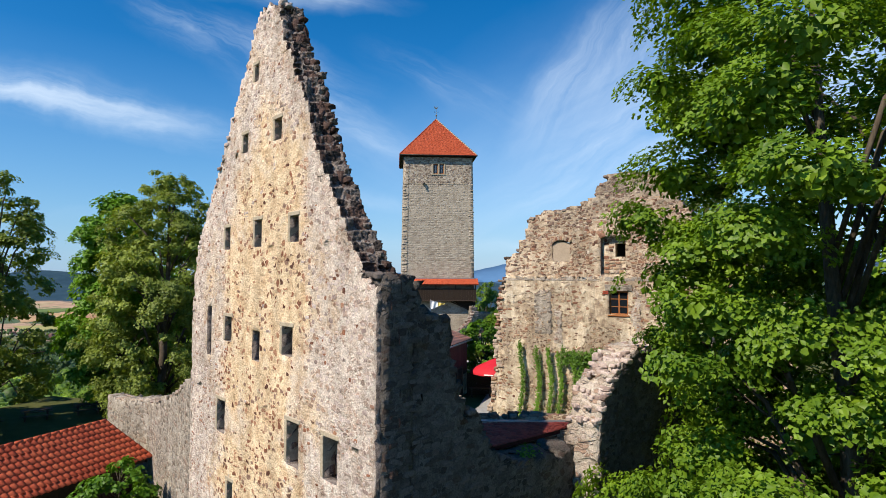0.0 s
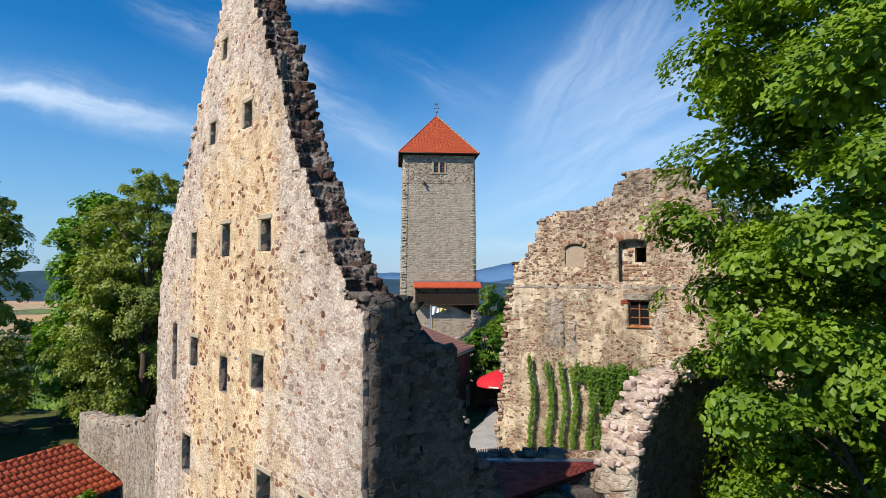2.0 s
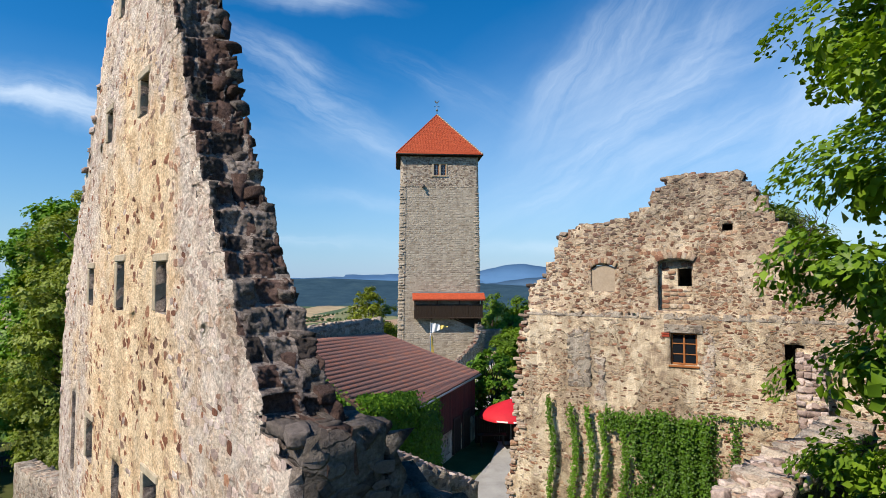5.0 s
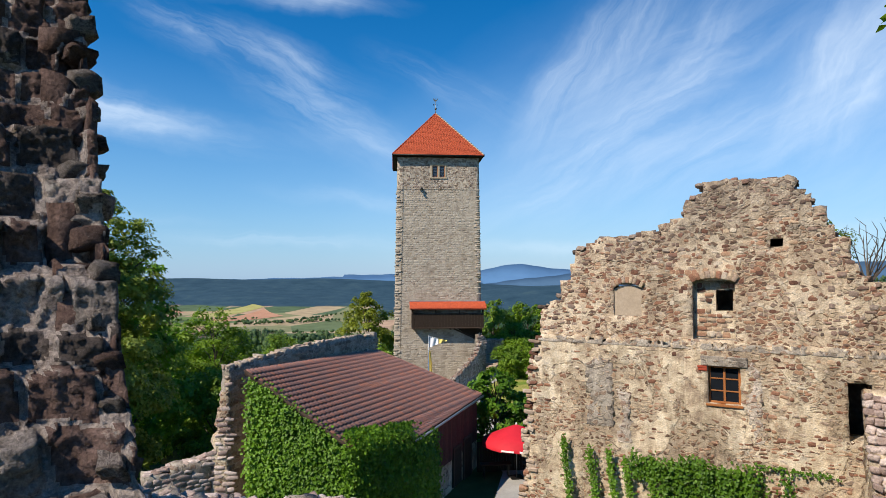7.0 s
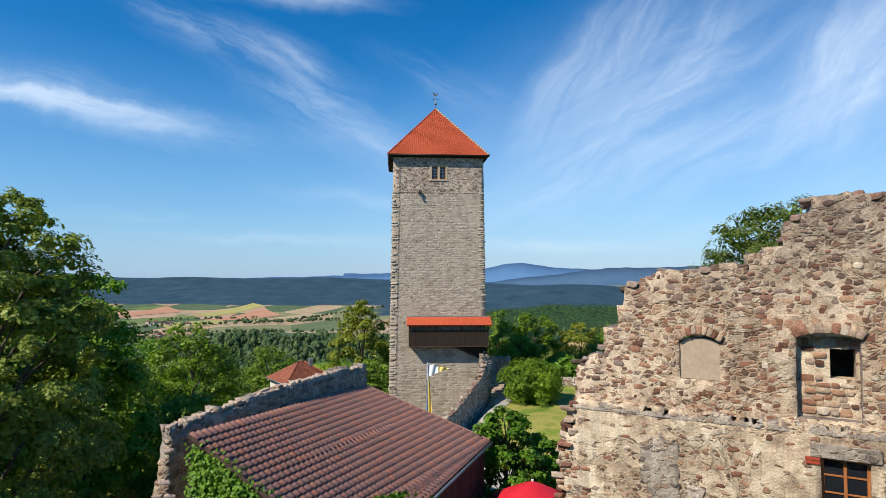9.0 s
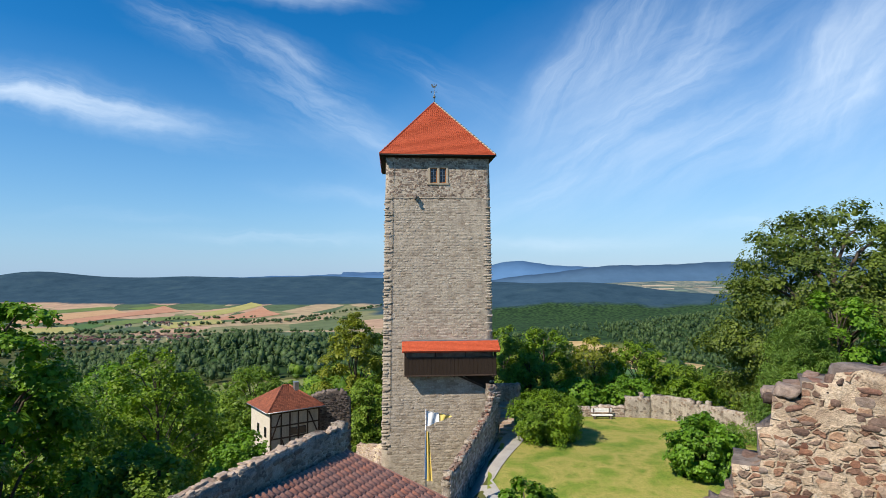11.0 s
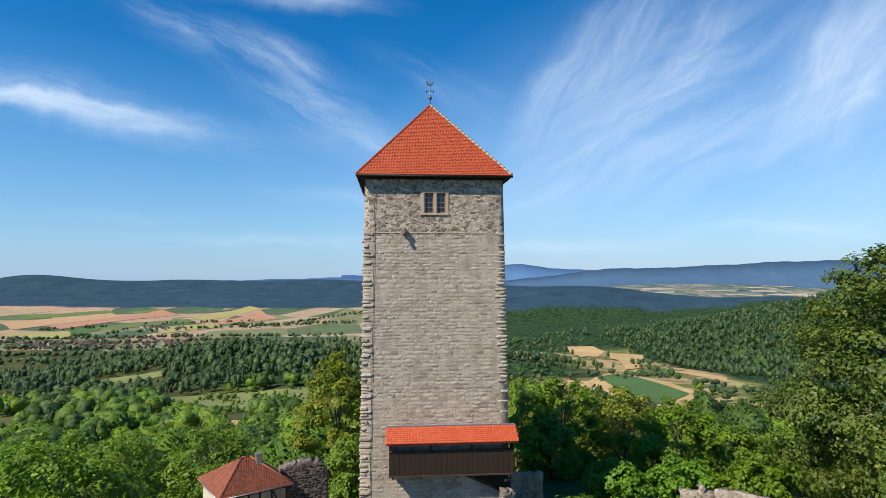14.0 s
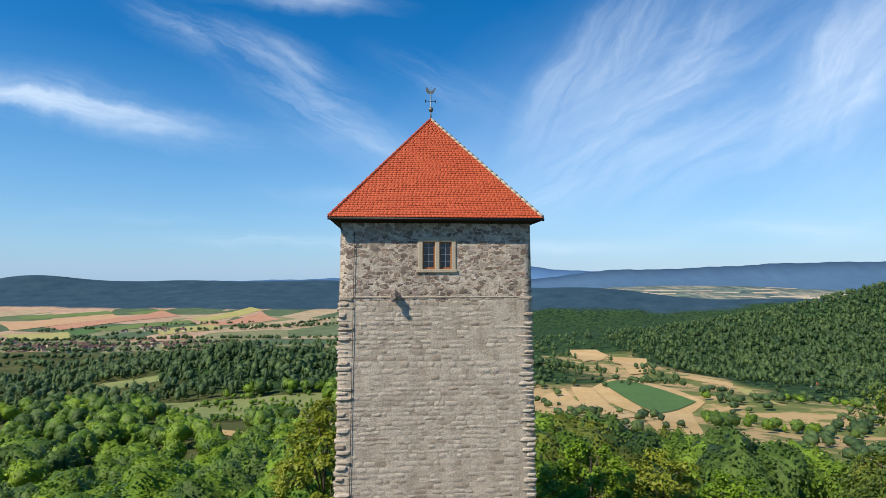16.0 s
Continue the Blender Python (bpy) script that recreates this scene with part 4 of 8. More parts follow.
def spray(rng, c, r, n, flat=0.8, tufts=9, inner=0.22, pad=0.42):
    """One bough of leaves: flat tufts over its outer side, and larger leaves within that close it. Places, outward ways, sizes."""
    d = rng.normal(0, 1, (tufts, 3))
    d[:, 2] = np.abs(d[:, 2]) * np.where(rng.uniform(size=tufts) < 0.78, 1.0, -0.6) + 0.12
    d /= np.linalg.norm(d, axis=1)[:, None]
    hubs = c + d * (r * rng.uniform(0.62, 1.08, tufts))[:, None] * (1.12, 1.12, flat)
    face = d + (0, 0, 0.55)
    face /= np.linalg.norm(face, axis=1)[:, None]
    k = rng.integers(0, tufts, max(4, int(n * (1 - inner))))
    off = rng.normal(0, 1, (len(k), 3))
    off *= np.minimum(1.0, 1.7 / np.linalg.norm(off, axis=1))[:, None]
    sunk = (off * face[k]).sum(1)[:, None]
    off = (off - sunk * face[k] * 0.66) * (r * pad * rng.uniform(0.5, 0.8, tufts))[k][:, None]
    off[:, 2] -= 0.35 * (off[:, 0] ** 2 + off[:, 1] ** 2) / (r * pad)
    m = max(2, int(n * inner))
    w = rng.normal(0, 1, (m, 3))
    w /= np.linalg.norm(w, axis=1)[:, None]
    heart = c + w * (r * 0.68 * rng.uniform(0, 1, m) ** 0.5)[:, None] * (1.1, 1.1, flat)
    return np.concatenate([hubs[k] + off, heart]), np.concatenate([face[k], w]), np.concatenate([np.ones(len(k)), np.full(m, 1.7)])


def tree(name, place, height, reach, seed, leaf, leaf_size, leaves, label, category="tree", low=0.22, clumps=70, squash=1.0, radius=None, thing_kind="", shape="round", tuft=1.0, flat=0.78, thin=0.0, tufts=9, droop=0.3, jitter=0.45, pad=0.42, narrow=0.75):
    """A tapered trunk, limbs and a crown of leafy boughs with an uneven outline and gaps."""
    rng = np.random.default_rng(seed)
    root = thing(name, place, rng.uniform(0, 360), label, category, kind=thing_kind)
    radius = radius or height * 0.022
    lean = rng.normal(0, 0.02 * height, 2)
    spine = lambda f: np.array([lean[0] * f * f, lean[1] * f * f, height * 0.92 * f])
    stations = [(spine(f) + (rng.normal(0, 0.02 * height * f * 0.3, 3) if f else 0) * np.array((1, 1, 0)), radius * (1.25 if f == 0 else 1) * (1 - f * 0.85)) for f in (0, 0.06, 0.18, 0.32, 0.48, 0.64, 0.8, 0.95)]
    verts, faces = tube(stations, 9)
    heads = []
    for i in range(clumps):
        f = low + (1 - low) * ((i + rng.uniform(0, 1)) / clumps)
        g = (f - low) / (1 - low)
        if shape == "round":
            span = reach * (0.42 + 0.58 * math.sin(math.pi * min(1, g * 0.86 + 0.14))) if g < 0.75 else reach * (0.95 * math.sqrt(max(0.02, 1 - ((g - 0.45) / 0.57) ** 2)))
        elif shape == "full":
            span = reach * (1.14 - 0.46 * g) if g < 0.8 else reach * 0.76 * math.sqrt(max(0.05, 1 - ((g - 0.8) / 0.22) ** 2))
        elif shape == "cone":
            span = reach * (1.02 - 0.92 * g)
        else:
            span = reach * math.sqrt(max(0.03, 1 - (2 * g - 1) ** 2))
        w = i * 2.39996 + rng.normal(0, 0.5)
        far = span * math.sqrt(rng.uniform(0.30, 1.0)) * rng.uniform(0.82, 1.10)
        c = spine(min(1, f)) * (1, 1, 0) + np.array([math.cos(w) * far, math.sin(w) * far * squash, height * f + rng.normal(0, 0.02 * height)])
        r = reach * tuft * rng.uniform(0.17, 0.33) * (1.0 if g < 0.85 else 0.75)
        heads.append((c, r))
        if i % max(1, clumps // 26) == 0 and far > reach * 0.25:
            a = spine(max(0.12, f - 0.10 - 0.22 * far / reach))
            mid = (a + c) / 2 + (0, 0, 0.06 * height)
            v2, f2 = tube([(a, radius * 0.42 * (1 - f * 0.6)), (mid, radius * 0.24), (c, radius * 0.07)], 6)
            off = len(verts)
            verts += v2
            faces += [tuple(q + off for q in face) for face in f2]
    part("trunk", mesh_of("trunk", verts, faces, M["bark"], True), None, root)
    share = np.array([r * r * (1 - thin * max(0.0, 2 * c[2] / height - 1)) for c, r in heads])
    share = share / share.sum()
    points, outs, sizes = [], [], []
    for (c, r), q in zip(heads, share):
        p, o, k = spray(rng, c, r, max(8, int(leaves * q)), flat, tufts, pad=pad)
        away = c - (0, 0, height * 0.5)
        points.append(p)
        outs.append(o + 0.5 * away / (np.linalg.norm(away) + 0.1))
        sizes.append(k)
    part("crown", leaf_mesh("crown", np.concatenate(points), np.concatenate(outs), leaf_size * np.concatenate(sizes), rng, leaf, droop, narrow, jitter), None, root)
    return root


def ivy_on(name, rows, parent, rng, size, material, out=(0, -1, 0), label=""):
    """Climbing leaves over rows of (place, spread, count)."""
    points = []
    for place, spread, count in rows:
        points.append(np.array(place) + rng.normal(0, 1, (count, 3)) * spread)
    points = np.concatenate(points)
    me = leaf_mesh(name, points, np.tile(np.array(out, float) * 1.2, (len(points), 1)), size, rng, material, droop=0.8)
    return part(name, me, None, parent, label, "stuff")


def tiled_slope(corners, row, col, parent, single, joined, kind="pan", nearest=0, name="tile", lift=0.03):
    """Roof tiles over a four-cornered slope: corners are eave start, eave end, ridge end, ridge start.
    Each tile is a bent plate that overlaps the one below; the nearest ones from the eave are pieces of their own."""
    a, b, c, d = (Vector(p) for p in corners)
    along, up = (b - a).normalized(), ((d + c) / 2 - (a + b) / 2).normalized()
    out = along.cross(up).normalized()
    if out.z < 0:
        out = -out
    up = out.cross(along).normalized()
    rise = max((p - a).dot(up) for p in (c, d))
    if kind == "pan":
        curve = [(-0.52, 0.0), (-0.3, 0.012), (-0.12, 0.055), (0.12, 0.075), (0.34, 0.05), (0.52, 0.0)]
    else:
        curve = [(-0.48, 0.0), (0.0, 0.006), (0.48, 0.0)]
    lap = 0.25 if kind == "pan" else 0.45
    verts, faces = [], []
    for v, h in ((-lap * 0.4, 0.035), (1.0 + lap * 0.6, 0.0)):
        for u, k in curve:
            drop = -0.18 * (1 - (2 * u) ** 2) if kind == "beaver" and v < 0 else 0.0
            verts.append((u * col, (v + drop) * row, k + h))
    n = len(curve)
    for i in range(n - 1):
        faces.append((i, i + 1, n + i + 1, n + i))
    # lower lip gives the plate its thickness
    for u, k in curve:
        drop = -0.18 * (1 - (2 * u) ** 2) if kind == "beaver" else 0.0
        verts.append((u * col, (-lap * 0.4 + drop) * row, k + 0.035 - 0.022))
    for i in range(n - 1):
        faces.append((2 * n + i, 2 * n + i + 1, i + 1, i))
    verts, faces = np.array(verts), np.array(faces)
    share = mesh_of(name, verts, faces, single) if nearest else None
    frame_m = Matrix((along, up, out)).transposed().to_4x4()
    soup, made, rng = Soup(), 0, np.random.default_rng(4)
    rows = max(1, int((((d + c) / 2 - (a + b) / 2).length) / row + 0.3))
    for r in range(rows):
        left, right = a + (d - a) * (r / rows), b + (c - b) * (r / rows)
        left2, right2 = a + (d - a) * ((r + 0.5) / rows), b + (c - b) * ((r + 0.5) / rows)
        count = max(1, round((right2 - left2).length / col))
        shift = 0.25 if kind == "beaver" and r % 2 else 0.0
        for i in range(count):
            u = (i + 0.5 + shift) / count
            p = left + (right - left) * u + out * (lift + rng.uniform(-0.004, 0.006))
            m = Matrix.Translation(p) @ frame_m @ Matrix.Rotation(rng.normal(0, 0.012), 4, "Z")
            if made < nearest:
                ob = new(name, share)
                ob.parent, ob.matrix_basis = parent, m
                made += 1
            else:
                q = np.array(m)
                soup.add(verts @ q[:3, :3].T + q[:3, 3], faces)
    if soup.count:
        part("tiling", soup.mesh("tiling", joined), None, parent, kind="stuff")



# ---- ground ----
def build_ground():
    radii = np.concatenate([[0], np.geomspace(3.0, 4950, 170)])
    turns = np.radians(np.concatenate([np.linspace(-55, 55, 220), np.linspace(55, 305, 60)[1:-1]]))
    verts = [(0, 40, float(ground_z(0, 40)))]
    for r in radii[1:]:
        x, y = r * np.sin(turns), 40 + r * np.cos(turns)
        z = ground_z(x, y) + 0.04 * np.sin(x * 1.3) * np.cos(y * 1.7)
        verts += list(zip(x, y, z))
    n = len(turns)
    faces = [(0, 1 + (k + 1) % n, 1 + k) for k in range(n)]
    for i in range(len(radii) - 2):
        a = 1 + i * n
        faces += [(a + k, a + (k + 1) % n, a + n + (k + 1) % n, a + n + k) for k in range(n)]
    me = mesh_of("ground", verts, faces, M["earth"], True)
    ob = new("ground", me)
    tagged(ob, "wooded hillside ground falling from the castle to the valley", "ground", kind="structure")


build_ground()


def draped(name, corners, material, label, category, kind="structure", steps=10, lift=0.04, group=""):
    """A sheet over the ground between four corners (x, y), in order."""
    a, b, c, d = (np.array(p, float) for p in corners)
    verts, faces = [], []
    for i in range(steps + 1):
        for j in range(steps + 1):
            u, v = i / steps, j / steps
            p = (a * (1 - u) + b * u) * (1 - v) + (d * (1 - u) + c * u) * v
            verts.append((p[0], p[1], float(ground_z(*p)) + lift))
    for i in range(steps):
        for j in range(steps):
            q = i * (steps + 1) + j
            faces.append((q, q + steps + 1, q + steps + 2, q + 1))
    ob = new(name, mesh_of(name, verts, faces, material, True))
    return tagged(ob, label, category, group, kind)


def strip(name, line, width, material, label, category, lift=0.06):
    """A path of even width along a line of (x, y)."""
    pts = [np.array(p, float) for p in line]
    fine = []
    for p, q in zip(pts, pts[1:]):
        fine += [p + (q - p) * f for f in np.linspace(0, 1, 8, endpoint=False)]
    fine.append(pts[-1])
    verts, faces = [], []
    for i, p in enumerate(fine):
        way = fine[min(i + 1, len(fine) - 1)] - fine[max(0, i - 1)]
        side = np.array((-way[1], way[0])) / np.linalg.norm(way)
        for k in (-0.5, -0.17, 0.17, 0.5):
            q = p + side * k * width
            verts.append((q[0], q[1], float(ground_z(*q)) + lift))
    for i in range(len(fine) - 1):
        for k in range(3):
            a = i * 4 + k
            faces.append((a, a + 4, a + 5, a + 1))
    ob = new(name, mesh_of(name, verts, faces, material, True))
    return tagged(ob, label, category, kind="structure")


draped("lawn", ((1.5, 50), (26, 50), (24, 77), (4, 77)), M["lawn"], "dry mown castle lawn, green and straw-coloured", "lawn", steps=24, lift=0.05)
draped("courtyard_grass", ((-1, 22), (12, 22), (11, 34), (-1, 34)), M["lawn"], "patchy courtyard grass below the ruin walls", "grass", lift=0.05)
strip("gravel_path", ((0.5, 28), (2.6, 36), (4.6, 46), (3.0, 55), (1.6, 61), (3.4, 66), (5.6, 71.5)), 2.4, M["gravel"], "pale grey gravel path through the courtyard", "path", 0.09)
strip("courtyard_paving", ((2.6, 34.8), (3.4, 38), (4.6, 41.4)), 4.4, M["gravel"], "grey paved terrace in the courtyard", "pavement", 0.06)

# ---- the gable ruin ----
# its end wall runs from the near corner to the far left; seen from outside, x runs from the far corner (0) to the near one (12.1)
CORNER, TURN = Vector((-1.44, 12.74, 0)), 40.7
ALONG_END = Vector((-math.sin(radians(TURN)), math.cos(radians(TURN)), 0))
ALONG_SIDE = Vector((math.cos(radians(TURN)), math.sin(radians(TURN)), 0))
END = 12.1
gable = thing("gable_wall", CORNER + ALONG_END * END, TURN - 90, "steep ruined gable wall of pale plastered rubble with slit windows", "ruin wall", kind="structure")
GABLE_HOLES = [(END - b, END - a, c, d) for a, b, c, d in (
    (6.50, 6.76, 16.44, 16.96), (4.84, 5.29, 14.35, 14.97), (7.23, 7.59, 14.34, 14.92), (3.72, 4.22, 11.37, 12.09), (6.09, 6.58, 11.31, 12.13),
    (8.54, 8.97, 11.30, 12.03), (10.10, 10.52, 7.69, 9.38), (8.27, 8.85, 8.29, 9.10), (6.10, 6.63, 7.90, 8.80), (3.99, 4.62, 8.27, 9.06),
    (8.73, 9.41, 5.26, 6.32), (3.56, 4.24, 5.40, 6.56), (1.60, 2.26, 5.50, 6.55), (7.98, 8.40, 3.05, 3.88))]
right_rake = profile((0, 10.55), (0.6, 10.75), (1.34, 11.55), (1.88, 12.35), (2.75, 13.6), (3.23, 14.7), (4.08, 16.25), (4.81, 17.3), (5.0, 17.95), (5.3, 18.35), (6.5, 18.55), (6.7, 18.3), (7.33, 17.32), (8.15, 16.25), (9.21, 14.76), (10.2, 13.33), (11.55, 11.6), (11.95, 10.5), (12.1, 8.8))
gable_top = lambda x: right_rake(END - x)
rng = np.random.default_rng(11)
behind = lambda x: gable_top(x) - (0.34 if x > END - 4.9 else 0.0)
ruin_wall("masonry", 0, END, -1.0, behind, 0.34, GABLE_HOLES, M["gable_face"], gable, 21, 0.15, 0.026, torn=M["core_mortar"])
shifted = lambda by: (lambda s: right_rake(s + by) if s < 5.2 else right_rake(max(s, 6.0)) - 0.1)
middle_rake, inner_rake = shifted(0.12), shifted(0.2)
# dark core tones put the slit windows' inner shade into the colour
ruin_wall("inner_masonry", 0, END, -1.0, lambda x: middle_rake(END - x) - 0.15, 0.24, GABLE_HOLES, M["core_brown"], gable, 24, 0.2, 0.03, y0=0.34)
# closed leaf added behind the windows so that they read dark
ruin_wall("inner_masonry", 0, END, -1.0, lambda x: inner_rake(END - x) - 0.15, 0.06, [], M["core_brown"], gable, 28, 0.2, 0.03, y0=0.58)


def gable_bare(x, z):
    """How far the plaster has gone: small brown stones show in patches."""
    return noise.noise((x * 0.42, z * 0.36, 3.0)) + 0.7 * noise.noise((x * 1.3, z * 1.0, 8.0))


def gable_edge(x, z):
    """Rises towards the rough outer parts of the gable."""
    return max(abs(x - 5.6) / 5.0 - 0.35, (z - 13.2) * 0.22, 0.0) + 0.5 * noise.noise((x * 0.7, z * 0.6, 12.0))


def gable_clear(x, z, w, h):
    return z + h / 2 < gable_top(x) - 0.08 and x - w / 2 > 0.05 and x + w / 2 < END - 0.05 and outside(GABLE_HOLES, 0.10)(x, z, w, h)


brown_keep = lambda x, z, w, h: gable_clear(x, z, w, h) and rng.uniform() < 0.02 + 0.5 * max(0.0, gable_bare(x, z) - 0.04) * (1 - 0.5 * min(1, gable_edge(x, z)))
white_keep = lambda x, z, w, h: gable_clear(x, z, w, h) and rng.uniform() < min(0.22, 0.5 * gable_edge(x, z) - 0.05)
set_stones(lay_courses(rng, 0, END, 0.5, 18.4, (0.07, 0.15), (0.06, 0.17), brown_keep, 0.010, 0.10), "round", M["gable_stone"], M["gable_stones"], gable, rng, (0.001, 0.007), (4.0, 11.9, 7.0, 12.6))
set_stones(lay_courses(rng, 0, END, 0.5, 18.4, (0.06, 0.16), (0.06, 0.19), white_keep, 0.012, 0.10), "round", M["white_stone"], M["white_stones"], gable, rng, (0.001, 0.006), (9.0, 12.0, 5.0, 12.6))
# the broken edge across the wall's thickness: courses of torn stones bedded in mortar, stepping up the slope


def rake_foot(z, y):
    """How far in from the near corner the edge stands at a height and depth."""
    lean = 0.50 * max(0.0, y - 0.24) ** 1.1
    heights = np.array([right_rake(v) for v in RAKE_S])
    return float(np.interp(z, heights, RAKE_S)) - min(lean, 0.22)


RAKE_S = np.linspace(0.55, 5.0, 300)


def torn_edge():
    r2 = np.random.default_rng(77)
    zs, ys = np.arange(10.35, 18.3, 0.02), np.arange(0.0, 0.661, 0.018)
    rakes = np.interp(zs, [right_rake(v) for v in RAKE_S], RAKE_S)
    stones = []
    z = 10.2
    while z < 18.5:
        h, y = r2.uniform(0.17, 0.36), r2.uniform(-0.2, 0)
        while y < 0.7:
            w = r2.uniform(0.13, 0.40)
            kind = int(r2.choice([0, 1, 1, 2, 2, 2, 3]))
            stones.append((z + h / 2 + r2.normal(0, 0.015), y + w / 2, h / 2, w / 2, r2.choice([-0.17, -0.07, -0.02, 0.02, 0.05, 0.09], p=[0.08, 0.16, 0.24, 0.24, 0.18, 0.10]), kind))
            y += w
        z += h
    st = np.array(stones)
    foot = np.interp(st[:, 0] - st[:, 2], [right_rake(v) for v in RAKE_S], RAKE_S)
    Z, Y = np.meshgrid(zs, ys, indexing="ij")
    X, K = np.zeros_like(Z), np.zeros(Z.shape, int)
    for i, zz in enumerate(zs):
        near = st[np.abs(st[:, 0] - zz) < 0.3]
        feet = foot[np.abs(st[:, 0] - zz) < 0.3]
        wob = np.array([(0.05 * noise.noise((zz * 5, yy * 5, 1.0)), 0.05 * noise.noise((zz * 5, yy * 5, 9.0))) for yy in ys])
        q = np.maximum(np.abs((zz + wob[:, 0])[:, None] - near[:, 0]) / near[:, 2], np.abs((ys + wob[:, 1])[:, None] - near[:, 1]) / near[:, 3])
        best = q.argmin(1)
        d = q[np.arange(len(ys)), best]
        inside = d < 0.86
        slope_in = 0.2 * rakes[i] + 0.8 * feet[best] + 0.05
        rough_by = np.array([0.05 * noise.noise((zz * 4, yy * 4, 2.0)) + 0.035 * noise.noise((zz * 10, yy * 10, 4.0)) + 0.036 * noise.noise((zz * 24, yy * 24, 6.0)) + 0.022 * noise.noise((zz * 47, yy * 47, 8.0)) for yy in ys])
        out = np.where(inside, near[best, 4] * np.clip((0.92 - d) / 0.12, 0, 1), 0.01)
        lean = np.minimum(0.22, 0.50 * np.maximum(0.0, ys - 0.24) ** 1.1)
        X[i] = END - (np.where(inside, slope_in, rakes[i]) - lean) + out + rough_by
        K[i] = np.where(inside, near[best, 5], 0)
    X[:, 0] -= 0.02
    X[:, -1] -= 0.06
    # the edge laps over the plastered face and over the back
    front = X[:, :1] - 0.02 - 0.02 * np.arange(20)[::-1][None, :]
    X = np.concatenate([front, X, X[:, -1:] - 0.4], 1)
    Y = np.concatenate([np.full(front.shape, -0.006) + 0.008 * r2.normal(0, 1, front.shape), Y, Y[:, -1:]], 1)
    Z = np.concatenate([np.repeat(Z[:, :1], 20, 1), Z, Z[:, -1:]], 1)
    K = np.concatenate([np.full(front.shape, 4), K, K[:, -1:]], 1)
    nz, ny = Z.shape
    index = np.arange(nz * ny).reshape(nz, ny)
    faces = np.stack([index[:-1, :-1], index[1:, :-1], index[1:, 1:], index[:-1, 1:]], -1).reshape(-1, 4)[:, ::-1]
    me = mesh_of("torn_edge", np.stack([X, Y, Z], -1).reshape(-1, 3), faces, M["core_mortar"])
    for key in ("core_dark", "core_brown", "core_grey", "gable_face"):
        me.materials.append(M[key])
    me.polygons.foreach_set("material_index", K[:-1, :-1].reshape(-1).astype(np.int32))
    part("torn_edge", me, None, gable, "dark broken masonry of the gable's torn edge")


torn_edge()
steps = []
for z in np.arange(10.5, 18.1, 0.24):
    y = rng.uniform(0.54, 0.63)
    steps.append((END - rake_foot(z, y) - 0.09 + rng.uniform(-0.06, 0.05), y, z, rng.uniform(0.26, 0.4), rng.uniform(0.14, 0.24), rng.uniform(0.10, 0.17)))
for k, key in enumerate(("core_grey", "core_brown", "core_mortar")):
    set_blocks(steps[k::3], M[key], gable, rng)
# loose crown and left edge
crown = [(END - rng.uniform(5.1, 6.5), rng.uniform(0.1, 0.5), 18.35 + rng.uniform(-0.1, 0.12), 0.28, 0.24, 0.16) for _ in range(16)]
for z in np.arange(8.8, 18.2, 0.19):
    s = next((s for s in np.linspace(12.1, 6.5, 300) if right_rake(s) >= z), 6.5)
    crown.append((END - s + 0.12, rng.uniform(0.06, 0.3), z, rng.uniform(0.16, 0.3), rng.uniform(0.16, 0.3), rng.uniform(0.09, 0.16)))
set_blocks(crown, M["white_stone"], gable, rng)
# worn stone lintels and jambs of the slit windows
for a, b, c, d in GABLE_HOLES:
    if (b - a) < 0.75 and not (7.6 < c < 8.0):
        bars = [(a - 0.12, -0.02, c + 0.03, a, 0.4, d), (a - 0.13, -0.024, d, b + 0.07, 0.4, d + 0.12)]
        part("window_surround", solid(bars, 0.015), M["dressed"], gable, "worn dressed sandstone lintel and jamb")

# long side wall: from the near corner along the house; it faces the flight's start and lies in shade, deepened by its
# dark tones
side = thing("side_wall", CORNER + ALONG_SIDE * 0.02, TURN, "broken side wall of the gable ruin, its shade deepened in the colour", "ruin wall", kind="structure")
side_top = profile((0, 10.5), (1.03, 10.42), (1.1, 9.95), (1.38, 9.6), (1.45, 9.5), (2.08, 9.4), (2.2, 8.5), (2.5, 7.7), (2.6, 7.25), (3.1, 6.95), (3.3, 6.4), (3.7, 5.85), (4.6, 5.5), (6.2, 5.4), (6.95, 5.4), (7.0, 6.3), (7.15, 6.7), (7.3, 7.0), (7.6, 7.25), (7.7, 7.5), (8.1, 7.75), (8.25, 7.92), (9.1, 8.2), (9.5, 8.22), (10.5, 8.3), (14.0, 8.5))
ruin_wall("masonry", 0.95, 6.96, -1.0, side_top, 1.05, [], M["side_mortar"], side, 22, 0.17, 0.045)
# shade is put into the face's dark tones; the broken end stays pale
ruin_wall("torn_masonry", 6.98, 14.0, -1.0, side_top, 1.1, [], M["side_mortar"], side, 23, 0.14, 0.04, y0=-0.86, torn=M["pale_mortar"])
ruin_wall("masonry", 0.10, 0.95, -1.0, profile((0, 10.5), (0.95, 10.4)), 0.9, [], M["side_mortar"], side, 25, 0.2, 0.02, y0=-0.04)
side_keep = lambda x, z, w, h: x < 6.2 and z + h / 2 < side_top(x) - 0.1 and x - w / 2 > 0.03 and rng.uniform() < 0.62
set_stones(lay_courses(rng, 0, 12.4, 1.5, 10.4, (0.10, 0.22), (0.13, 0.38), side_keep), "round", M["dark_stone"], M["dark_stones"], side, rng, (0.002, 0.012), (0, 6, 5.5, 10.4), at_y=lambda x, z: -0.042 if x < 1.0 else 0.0)
